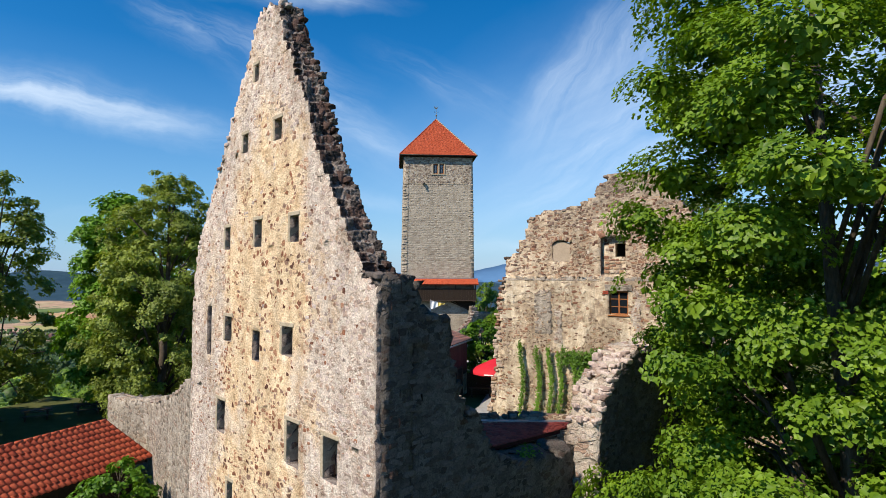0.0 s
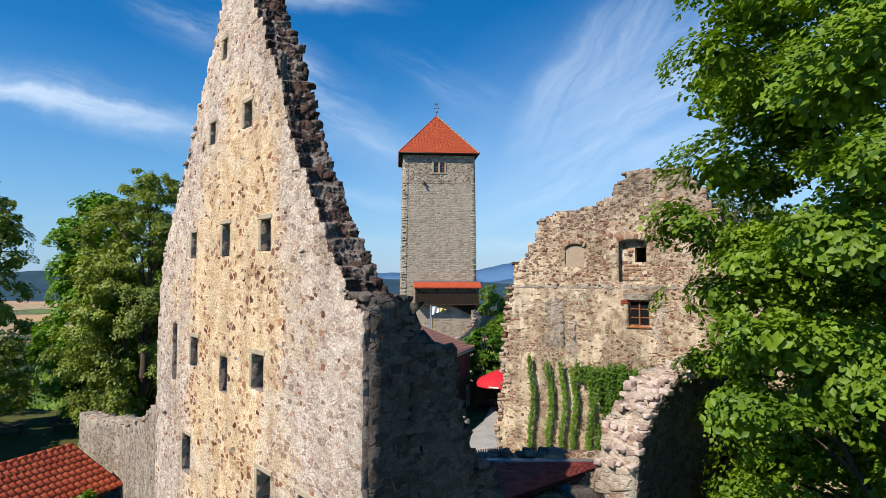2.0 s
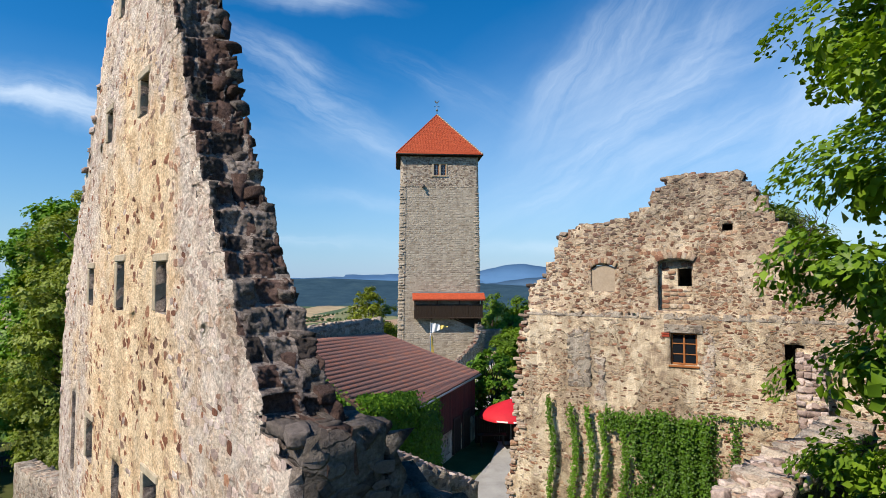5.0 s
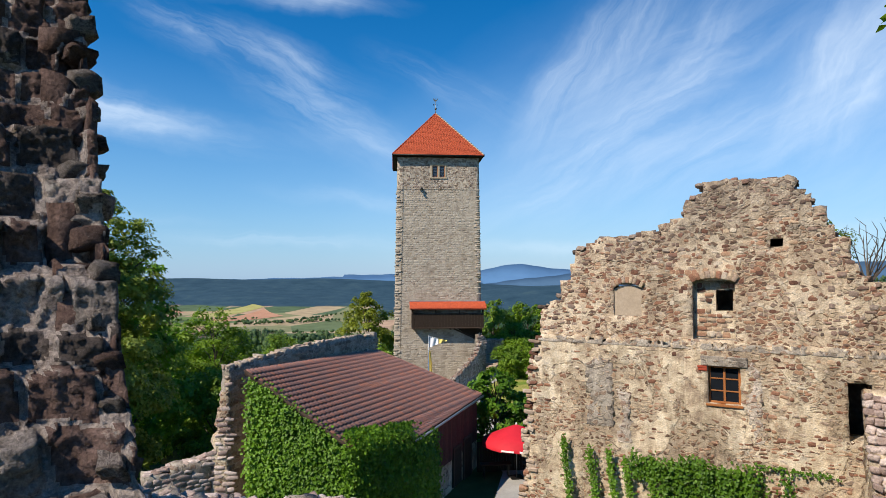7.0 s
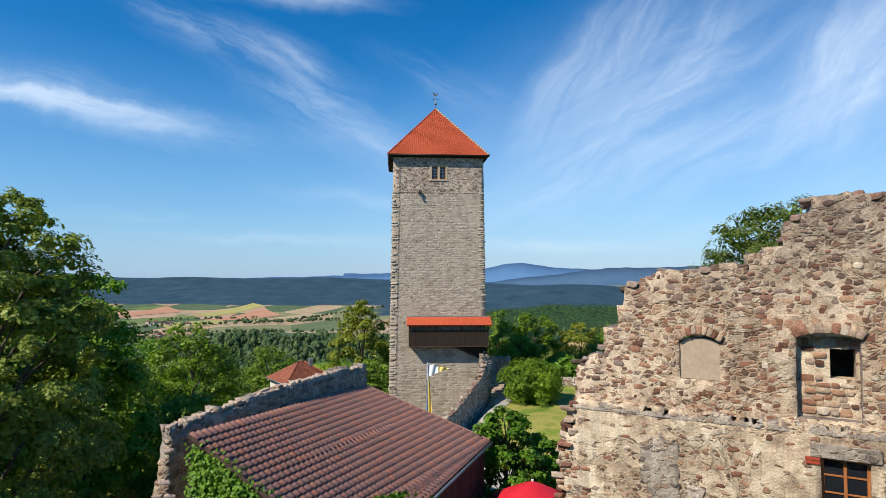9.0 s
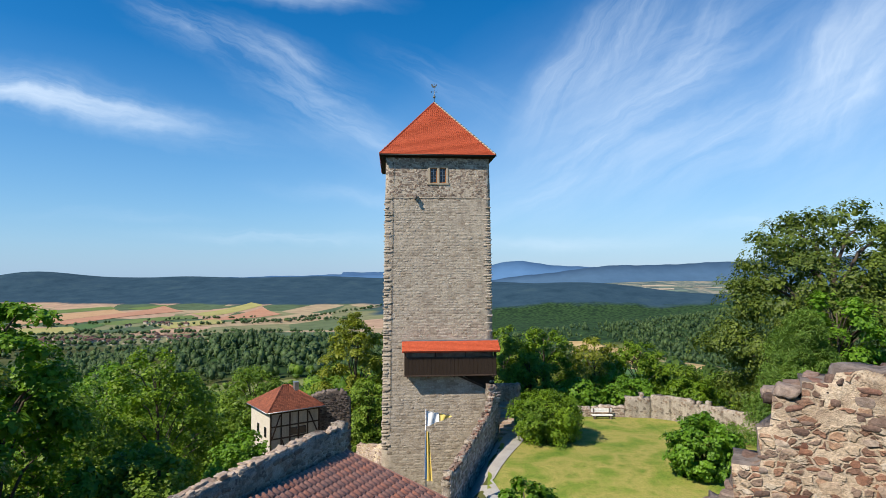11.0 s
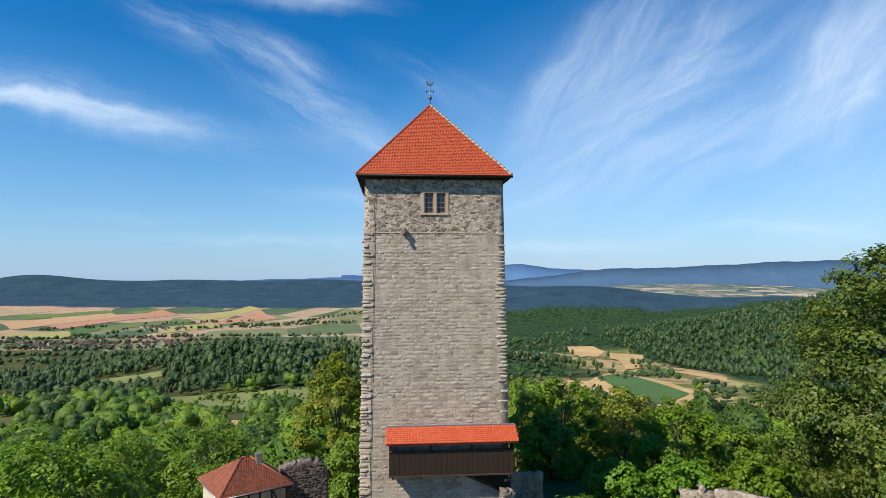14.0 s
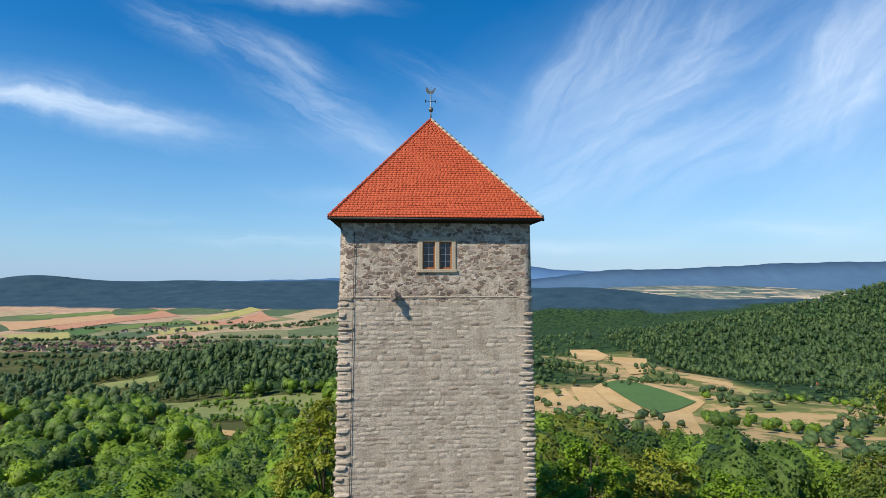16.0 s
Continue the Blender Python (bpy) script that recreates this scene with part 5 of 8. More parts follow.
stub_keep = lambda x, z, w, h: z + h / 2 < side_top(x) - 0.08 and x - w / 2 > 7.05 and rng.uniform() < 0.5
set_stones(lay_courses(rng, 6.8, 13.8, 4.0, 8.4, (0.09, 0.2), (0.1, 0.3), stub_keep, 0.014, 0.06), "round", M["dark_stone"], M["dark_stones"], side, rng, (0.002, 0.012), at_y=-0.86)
ivy_on("weeds", [((x, 0.1 + 0.5 * rng.uniform(), side_top(x) + 0.12), (0.12, 0.16, 0.08), 45) for x in np.arange(3.9, 6.9, 0.16) if noise.noise((x * 1.7, 0.0, 3.0)) > 0.12], side, rng, 0.10, M["ivy_leaf"], (0, -0.4, 1), "green weeds on the broken wall top")
caps = []
for x in np.arange(7.02, 10.6, 0.14):
    for k in range(6):
        if rng.uniform() < 0.72:
            caps.append((x + rng.uniform(-0.06, 0.06), -0.78 + k * 0.19 + rng.uniform(-0.05, 0.05), side_top(x) + rng.uniform(-0.08, 0.01), rng.uniform(0.16, 0.3), rng.uniform(0.14, 0.28), rng.uniform(0.10, 0.19)))
set_blocks(caps, M["white_stone"], side, rng)
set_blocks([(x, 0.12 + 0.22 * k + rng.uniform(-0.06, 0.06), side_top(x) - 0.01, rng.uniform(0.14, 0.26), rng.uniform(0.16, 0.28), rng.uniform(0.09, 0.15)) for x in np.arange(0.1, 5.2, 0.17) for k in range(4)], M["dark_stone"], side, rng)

# opposite side wall, low, seen when looking down past the gable
far_side = thing("far_side_wall", CORNER + ALONG_END * (END - 1.0) + ALONG_SIDE * 0.95, TURN, "low broken far side wall of the gable ruin", "ruin wall", kind="structure")
far_top = profile((0, 9.4), (1.2, 8.6), (2.4, 7.9), (4, 7.4), (5.5, 6.9), (6.5, 6.8), (7.6, 6.5), (9.5, 5.4), (12, 4.2))
ruin_wall("masonry", 0, 12, -1.0, far_top, 1.0, [], M["grey_mortar"], far_side, 26, 0.24, 0.05)
set_blocks([(x + rng.uniform(-0.1, 0.1), 0.2 + 0.32 * k, far_top(x) + 0.02, rng.uniform(0.22, 0.4), rng.uniform(0.2, 0.34), 0.18) for x in np.arange(0.2, 11.8, 0.26) for k in range(3)], M["white_stone"], far_side, rng)

# thick buttress wall that runs on from the far corner, then a low curtain wall at a bend
bastion = thing("bastion", (-15.03, 30.4, 0), -56.0, "thick weathered stone bastion beside the gable, mossy on top", "bastion", kind="structure")
bastion_top = profile((0, 4.0), (1.5, 4.15), (4.0, 4.75), (7.0, 5.5), (9.3, 6.35), (10.4, 6.6))
ruin_wall("masonry", 0.0, 10.4, -2.0, bastion_top, 2.3, [], M["grey_mortar"], bastion, 27, 0.2, 0.03, torn=M["grey_mortar"])
bastion_keep = lambda x, z, w, h: z + h / 2 < bastion_top(x) - 0.08 and rng.uniform() < 0.45
set_stones(lay_courses(rng, 0.1, 10.0, -1.0, 6.4, (0.12, 0.24), (0.16, 0.42), bastion_keep, 0.014, 0.05), "round", M["palas_stone"], M["crown_stones"], bastion, rng, (0.002, 0.012))
set_blocks([(x + rng.uniform(-0.08, 0.08), 0.18 + 0.42 * k, bastion_top(x) - 0.03, rng.uniform(0.2, 0.42), rng.uniform(0.24, 0.42), rng.uniform(0.08, 0.16)) for x in np.arange(0.2, 10.0, 0.36) for k in range(6)], M["crown_stone"], bastion, rng)
ivy_on("moss", [((x, 1.5 + 0.5 * rng.uniform(), bastion_top(x) + 0.08), (0.22, 0.28, 0.06), 90) for x in np.arange(0.4, 6.6, 0.2)], bastion, rng, 0.12, M["yellow_leaf"], (0, 0, 1), "yellow-green moss and grass on the top")
low_wall = thing("low_wall", (-19.6, 34.78, 0), -43.7, "low grey curtain wall with a level top", "wall", kind="structure")
low_top = profile((0, 3.3), (2.5, 3.45), (6.3, 4.0))
ruin_wall("masonry", 0.0, 6.3, -3.0, low_top, 0.9, [], M["grey_mortar"], low_wall, 29, 0.2, 0.03)
low_keep = lambda x, z, w, h: z + h / 2 < low_top(x) - 0.06 and rng.uniform() < 0.4
set_stones(lay_courses(rng, 0.1, 6.2, -2, 4.0, (0.12, 0.22), (0.16, 0.38), low_keep, 0.014, 0.05), "round", M["crown_stone"], M["crown_stones"], low_wall, rng, (0.002, 0.012))
set_blocks([(x, 0.16 + 0.3 * k, low_top(x) - 0.02, rng.uniform(0.22, 0.4), rng.uniform(0.2, 0.32), 0.12) for x in np.arange(0.15, 6.2, 0.3) for k in range(3)], M["pale_stone"], low_wall, rng)

# ---- the palas: the large ruined hall wall ----
palas = thing("palas_wall", (7.80, 31.24, 0), -28.44, "large ruined hall wall of tan and red-brown rubble stone", "ruin wall", kind="structure")
UP_HOLES = [(0.57, 1.88, 10.55, 12.5), (2.93, 3.28, 13.62, 13.88), (-2.06, -1.1, 11.26, 12.36)]
LOW_HOLES = [(1.02, 1.99, 8.46, 9.69), (4.88, 5.5, 7.7, 9.45)]
up_top = profile((-4.85, 11.3), (-4.75, 11.5), (-4.15, 11.6), (-4.05, 12.3), (-3.6, 12.6), (-3.5, 13.6), (-2.75, 13.93), (-1.54, 14.1), (-0.5, 14.2), (0.07, 14.55), (0.42, 14.9), (0.46, 15.3), (0.88, 15.5), (0.98, 15.8), (1.9, 15.85), (2.5, 15.86), (3.67, 15.82), (3.8, 15.45), (4.1, 14.9), (4.46, 14.75), (4.6, 14.0), (5.1, 13.55), (5.2, 12.8), (5.9, 12.4), (7.5, 11.6), (9.5, 10.6))
LEDGE = 10.42
ruin_wall("masonry", -4.85, 9.5, LEDGE - 0.02, up_top, 0.95, UP_HOLES, M["palas_upper"], palas, 31, 0.2, 0.03, y0=0.14, torn=M["rubble_core"])
ragged = profile((0, -5.65), (1.6, -5.6), (2.9, -5.65), (4.5, -5.4), (5.2, -5.25), (6.4, -5.4), (7.7, -5.15), (8.9, -5.25), (9.8, -4.9), (10.4, -4.85))
ruin_wall("masonry", -5.7, 9.5, 0.0, lambda x: LEDGE + 0.03 * math.sin(x * 3), 1.15, LOW_HOLES, M["palas_mortar"], palas, 32, 0.2, 0.035, start=ragged)


def up_keep(x, z, w, h):
    return z + h / 2 < up_top(x) - 0.06 and x - w / 2 > -4.8 and outside(UP_HOLES, 0.05)(x, z, w, h) and rng.uniform() < 0.36 - 0.5 * max(0, noise.noise((x * 0.9, z * 0.9, 31.0)) - 0.05)


def low_keep2(x, z, w, h):
    if x - w / 2 < ragged(z) + 0.05 or not outside(LOW_HOLES, 0.12)(x, z, w, h) or z > LEDGE - 0.35:
        return False
    bare = noise.noise((x * 0.6, z * 0.6, 1.0)) + 0.4 * noise.noise((x * 1.5, z * 1.5, 4.0))
    return rng.uniform() < 0.06 + 0.75 * max(0.0, bare - 0.06 + (0.5 if x > 2.9 else 0) + (0.6 if x < -4.4 else 0))


up_rows = lay_courses(rng, -4.8, 9.4, LEDGE + 0.02, 15.8, (0.08, 0.20), (0.08, 0.24), up_keep, 0.006, 0.12)
worn = lambda x, z: z > up_top(x) - 1.1 + 0.8 * noise.noise((x * 0.8, z * 0.8, 2.0)) or x > 4.2
set_stones([r for r in up_rows if not worn(r[0], r[1])], "round", M["palas_stone"], M["palas_stones"], palas, rng, (0.002, 0.012), (-2.5, 5, 10.4, 13.2), at_y=0.14)
set_stones([r for r in up_rows if worn(r[0], r[1])], "round", M["worn_stone"], M["worn_stones"], palas, rng, (0.003, 0.018), at_y=0.14)
low_rows = lay_courses(rng, -5.6, 9.4, 0.6, LEDGE - 0.3, (0.07, 0.17), (0.08, 0.24), low_keep2, 0.014, 0.10)
set_stones(low_rows, "round", M["palas_stone"], M["palas_stones"], palas, rng, (0.002, 0.012))
# rubble of the torn end
torn = []
for z in np.arange(1.3, 10.4, 0.155):
    for k in range(5):
        if rng.uniform() < 0.8:
            torn.append((ragged(z) + rng.uniform(-0.16, 0.14), 0.08 + 0.25 * k, z + rng.uniform(-0.04, 0.04), rng.uniform(0.2, 0.42), rng.uniform(0.18, 0.3), rng.uniform(0.10, 0.2)))
set_blocks(torn[::2], M["pale_stone"], palas, rng)
set_blocks(torn[1::2], M["palas_stone"], palas, rng)
caps = []
for x in np.arange(-4.7, 6.2, 0.30):
    for k in range(2):
        caps.append((x + rng.uniform(-0.08, 0.08), 0.36 + 0.45 * k, up_top(x) - 0.05, rng.uniform(0.18, 0.34), 0.42, rng.uniform(0.10, 0.2)))
set_blocks(caps, M["worn_stone"], palas, rng)
ruin_wall("ledge", -4.85, 9.5, LEDGE - 0.20, lambda x: LEDGE - 0.06 + 0.09 * noise.noise((x * 1.4, 0.0, 4.0)), 0.2, [], M["grey_mortar"], palas, 36, 0.10, 0.03, y0=-0.014, label="weathered grey mortar ledge")
# blocked arch with a small hole
part("arch_infill", solid([(0.57, 0.42, 10.55, 1.28, 0.9, 12.5), (1.80, 0.42, 10.55, 1.88, 0.9, 12.5), (1.28, 0.42, 10.55, 1.80, 0.9, 11.49), (1.28, 0.42, 12.2, 1.80, 0.9, 12.5)]), M["palas_mortar"], palas, "rough stone infill of a blocked arch")
inner = lambda x, z, w, h: 0.6 < x - w / 2 and x + w / 2 < 1.86 and outside([(1.28, 1.8, 11.49, 12.2)], 0.04)(x, z, w, h)
set_stones(lay_courses(rng, 0.6, 1.9, 10.6, 12.4, (0.12, 0.22), (0.12, 0.28), inner, 0.012), "square", M["palas_stone"], M["palas_stones"], palas, rng, (0.02, 0.05), (0, 2, 10, 13), at_y=0.42)


def arch_ring(x0, x1, z0, rise, count, name, material, parent, y, length=0.26):
    """Wedge stones in a flat arch over an opening."""
    for i in range(count):
        f = (i + 0.5) / count
        w = (f - 0.5) * 1.2
        x = (x0 + x1) / 2 + math.sin(w) * (x1 - x0) / 2 / math.sin(0.6)
        z = z0 + rise * (math.cos(w) - math.cos(0.6)) / (1 - math.cos(0.6))
        m = Matrix.Translation((x, y, z + length / 2)) @ Matrix.Rotation(w, 4, "Y") @ Matrix.Diagonal(((x1 - x0) / count * 1.08, 0.07, length, 1))
        ob = new(name, shape_mesh("square", i % 6, material))
        ob.parent, ob.matrix_basis = parent, m


arch_ring(0.50, 1.95, 12.45, 0.14, 9, "arch_stone", M["palas_stone"], palas, 0.13)
arch_ring(-2.12, -1.04, 12.22, 0.2, 9, "arch_stone", M["palas_stone"], palas, 0.13, 0.22)
# blind niche with plaster
bm = bmesh.new()
edge = [(-2.06, 11.26), (-1.1, 11.26), (-1.1, 12.16)] + [(-1.58 + 0.48 * math.cos(w), 12.14 + 0.2 * math.sin(w)) for w in np.linspace(0.2, math.pi - 0.2, 9)] + [(-2.06, 12.16)]
front = [bm.verts.new((x, 0.19, z)) for x, z in edge]
back = [bm.verts.new((x, 0.5, z)) for x, z in edge]
bm.faces.new(front)
for i in range(len(edge)):
    j = (i + 1) % len(edge)
    bm.faces.new((front[j], front[i], back[i], back[j]))
part("niche_panel", bm, M["niche_plaster"], palas, "smooth buff plaster filling an arched niche")
ruin_wall("plaster_patch", -3.05, -2.1, 7.3, lambda x: 9.6 + 0.1 * math.sin(x * 7), 0.05, [], M["grey_mortar"], palas, 37, 0.12, 0.03, y0=-0.010, label="grey rough-cast patch in an old doorway", start=lambda z: -3.05 + 0.12 * math.sin(z * 4))
for x0, x1, z0, z1 in ((2.15, 2.6, 7.3, 9.75), (-1.95, -1.5, 6.8, 8.7)):
    ruin_wall("plaster_patch", x0, x1, z0, lambda x: z1 + 0.1 * math.sin(x * 9), 0.05, [], M["pale_mortar"], palas, 38, 0.09, 0.032, y0=-0.008, label="remains of pale plaster", start=lambda z: x0 + 0.16 * (math.sin(z * 4.3) + 1) * 0.6)
part("lintel", solid([(0.8, -0.05, 9.69, 2.2, 0.5, 10.02)], 0.02), M["grey_mortar"], palas, "concrete window lintel")
part("lintel", solid([(0.72, -0.04, 9.52, 1.0, 0.3, 9.6), (0.70, -0.045, 9.61, 1.0, 0.3, 9.69)], 0.01), M["ridge_tile"], palas, "red brick beside the lintel")


def casement(parent, x0, x1, z0, z1, y, bars_z, material, frame_w=0.07):
    """A wooden two-leaf window with panes, as a part with its own pieces."""
    xm = (x0 + x1) / 2
    bars = [(x0, y, z0, x0 + frame_w, y + 0.08, z1), (x1 - frame_w, y, z0, x1, y + 0.08, z1), (x0 + frame_w, y, z1 - frame_w, x1 - frame_w, y + 0.08, z1), (x0 + frame_w, y, z0, x1 - frame_w, y + 0.08, z0 + frame_w), (xm - frame_w / 2, y - 0.012, z0 + frame_w, xm + frame_w / 2, y + 0.07, z1 - frame_w)]
    for z in bars_z:
        bars += [(x0 + frame_w, y + 0.005, z - 0.02, xm - frame_w / 2, y + 0.06, z + 0.02), (xm + frame_w / 2, y + 0.005, z - 0.02, x1 - frame_w, y + 0.06, z + 0.02)]
    win = part("window_frame", solid(bars, 0.006), material, parent, "varnished brown wooden window frame")
    levels = [z0 + frame_w] + list(bars_z) + [z1 - frame_w]
    for a, b in ((x0 + frame_w, xm - frame_w / 2), (xm + frame_w / 2, x1 - frame_w)):
        for c, d in zip(levels, levels[1:]):
            part("pane", solid([(a, y + 0.03, c, b, y + 0.04, d)]), M["glass"], win)
    return win


casement(palas, 1.02, 1.99, 8.46, 9.69, 0.16, (8.87, 9.27), M["oak"])
part("window_sill", solid([(0.95, -0.06, 8.38, 2.06, 0.3, 8.455)], 0.01), M["oak"], palas, "brown wooden window sill")
# closed chambers behind the openings
for x0, x1, z0, z1 in ((0.3, 2.6, 8.0, 10.2), (0.9, 2.2, 11.1, 12.6), (2.6, 3.6, 13.3, 14.2), (4.4, 6.0, 7.2, 9.9)):
    y0 = 1.1 if z0 > 10.3 else 1.16
    part("chamber", solid([(x0, y0 + 1.4, z0, x1, y0 + 1.5, z1), (x0 - 0.1, y0, z0, x0, y0 + 1.5, z1), (x1, y0, z0, x1 + 0.1, y0 + 1.5, z1), (x0 - 0.1, y0, z1, x1 + 0.1, y0 + 1.5, z1 + 0.1), (x0 - 0.1, y0, z0 - 0.1, x1 + 0.1, y0 + 1.5, z0)]), M["rubble_core"], palas, "dark chamber behind an opening")
# cross wall that leans on the hall wall
cross = thing("cross_wall", (7.708 + 0.8793 * 6.1 - 0.4763 * 3.0, 31.2 - 0.4763 * 6.1 - 0.8793 * 3.0, 0), -28.44 + 90, "broken pale rubble cross wall standing against the hall wall", "ruin wall", kind="structure")
cross_top = profile((0, 4.8), (0.8, 6.2), (1.6, 7.4), (2.4, 8.6), (3.0, 9.4))
ruin_wall("masonry", 0.0, 2.97, 0.0, cross_top, 0.8, [], M["palas_mortar"], cross, 35, 0.22, 0.05)
set_blocks([(x, 0.12 + 0.2 * k, cross_top(x) + rng.uniform(-0.06, 0.03), rng.uniform(0.18, 0.32), 0.24, 0.18) for x in np.arange(0.1, 2.9, 0.15) for k in range(4)], M["white_stone"], cross, rng)
cross_keep = lambda x, z, w, h: z + h / 2 < cross_top(x) - 0.05 and x + w / 2 < 2.9
set_stones(lay_courses(rng, 0.1, 2.9, 3, 9, (0.16, 0.28), (0.25, 0.5), cross_keep), "round", M["white_stone"], M["white_stones"], cross, rng, (0.015, 0.045), (0, 3, 3, 9))
# ivy on the hall wall
rows = []
for x, z1, wide in ((-3.72, 6.75, 0.065), (-2.78, 6.55, 0.075), (-2.1, 6.5, 0.06), (-1.55, 6.3, 0.07), (-0.75, 6.2, 0.09)):
    for z in np.arange(1.3, z1, 0.12):
        rows.append(((x + 0.10 * math.sin(z * 1.7), -0.30, z), (wide, 0.05, 0.1), 30))
ivy_on("ivy", rows, palas, rng, 0.085, M["ivy_leaf"], label="thin strands of green ivy")
rows = []
for x in np.arange(-1.35, 2.35, 0.2):
    for z in np.arange(1.3, 6.45 + 0.12 * math.sin(x * 3), 0.2):
        if x < -0.4 and z < 5.7:
            continue
        if noise.noise((x * 1.5, z * 0.4, 7.0)) > -0.55 or z > 5.9:
            rows.append(((x, -0.24 - 0.16 * math.sin(x * 9 + 0.8 * math.sin(z)) - 0.14 * noise.noise((x * 2, z * 2, 5.0)), z), (0.10, 0.07, 0.12), 36))
for x in (2.5, 3.2):
    rows += [((x, -0.1, z), (0.12, 0.04, 0.1), 14) for z in np.arange(3.5, 6.5, 0.15)]
rows += [((x, -0.1, 6.6), (0.12, 0.05, 0.05), 10) for x in np.arange(2.4, 4.6, 0.2)]
rows += [((x, -0.35, 1.3), (0.22, 0.25, 0.22), 40) for x in np.arange(-4.2, 2.4, 0.3)]
ivy_on("ivy", rows, palas, rng, 0.105, M["vine_leaf"], label="dense curtain of dark green vine")

# ---- the keep tower ----
tower = thing("keep_tower", (-0.564, 71.54, 0), 4.58, "tall square keep of grey coursed stone with a red hipped roof", "tower")
EAVE, APEX = 25.17, 30.76


def half(z):
    """Half of the shaft's width at a height."""
    return 4.25 + (24.8 - z) * 0.0125


def build_shaft():
    verts, faces = [], []
    levels = sorted(list(np.linspace(-4, 25.0, 58)) + [22.88, 24.12])
    r2 = np.random.default_rng(3)
    n = 20
    for z in levels:
        h = half(z)
        plain = [-h + 2 * h * k / n for k in range(n)]
        front = [-h, -3.8, -3.3, -2.8, -2.3, -1.8, -1.3, -0.9, -0.62, -0.3, 0.03, 0.36, 0.68, 1.0, 1.5, 2.0, 2.5, 3.0, 3.5, 3.9]
        exact = z in (22.88, 24.12)
        for f in range(4):
            for k in range(n):
                u = front[k] if f == 0 else plain[k]
                x, y = [(u, -h), (h, u), (-u, h), (-h, -u)][f]
                wob = 0 if f == 0 and 7 < k < 13 else 0.005
                verts.append((x + r2.normal(0, 1) * wob, 4.7 + y + r2.normal(0, 1) * wob, z))
    m = 4 * n
    for j in range(len(levels) - 1):
        for k in range(m):
            if 8 <= k < 12 and 22.8 < levels[j] < 24.1 and levels[j + 1] < 24.2 and levels[j] >= 22.88:
                continue
            faces.append((j * m + k, j * m + (k + 1) % m, (j + 1) * m + (k + 1) % m, (j + 1) * m + k))
    return mesh_of("shaft", verts, np.array(faces))


shaft = build_shaft()
shaft.materials.append(M["tower_mortar"])
shaft.materials.append(M["tower_head"])
for face in shaft.polygons:
    face.material_index = int(face.center.z > 21.6)
part("shaft", shaft, None, tower)
face_y = lambda x, z: 4.7 - half(z) - 0.004
rng = np.random.default_rng(41)
TOWER_HOLES = [(-0.82, 0.86, 22.75, 24.35)]
# upper storey: mixed field stones
keep = lambda x, z, w, h: abs(x) + w / 2 < half(z) - 0.1 and outside(TOWER_HOLES, 0.04)(x, z, w, h) and rng.uniform() < 0.45
set_stones(lay_courses(rng, -4.2, 4.2, 21.75, 24.95, (0.11, 0.25), (0.11, 0.34), keep, 0.012, 0.10), "round", M["crown_stone"], M["crown_stones"], tower, rng, (0.002, 0.012), (-4, 4, 22.4, 24.8), at_y=face_y)
# coursed ashlar below
keep = lambda x, z, w, h: abs(x) + w / 2 < half(z) - 0.42 and rng.uniform() < 0.8
set_stones(lay_courses(rng, -4.4, 4.4, -2.0, 21.6, (0.17, 0.30), (0.18, 0.5), keep, 0.014, 0.05), "square", M["tower_stone"], M["tower_stones"], tower, rng, (0.0005, 0.003), at_y=face_y)
# string courses
for z in (21.62,):
    h = half(z)
    part("string_course", solid([(-h - 0.02, 4.7 - h - 0.03, z, h + 0.02, 4.7 - h + 0.1, z + 0.07)], 0.015), M["tower_mortar"], tower)
# corner quoins, proud bossed blocks
for side_sign in (-1, 1):
    z, i = 1.5, 0
    while z < 21.5:
        h = rng.uniform(0.17, 0.27)
        long = 0.62 if i % 2 else 0.40
        if side_sign < 0 or 12.2 < z < 20.5 or i % 3 == 0:
            e = half(z)
            w = long * rng.uniform(0.85, 1.1)
            m = Matrix.Translation((side_sign * (e - w / 2 + 0.01), 4.7 - e + 0.14, z + h / 2)) @ Matrix.Diagonal((w, 0.34, h * rng.uniform(0.6, 0.85), 1))
            ob = new("quoin", shape_mesh("block", int(rng.integers(8)), M["tower_stone"]))
            ob.parent, ob.matrix_basis = tower, m
        z += h
        i += 1
# roof: four tiled slopes, hips, eaves
R = 4.72
corners = [(-R, 4.7 - R - 0.0, EAVE), (R, 4.7 - R, EAVE), (R, 4.7 + R, EAVE), (-R, 4.7 + R, EAVE)]
tip = (0.0, 4.7, APEX)
bm = bmesh.new()
low = [bm.verts.new(p) for p in corners]
top = bm.verts.new(tip)
for i in range(4):
    bm.faces.new((low[i], low[(i + 1) % 4], top))
bm.faces.new(low[::-1])
roof = part("roof", bm, M["ridge_tile"], tower, "steep hipped roof of bright red beaver-tail tiles")
for i in range(4):
    a, b = corners[i], corners[(i + 1) % 4]
    tiled_slope((a, b, tip, tip), 0.15, 0.17, roof, M["red_tile"], M["red_tile"], "beaver", 60 if i == 0 else 0)
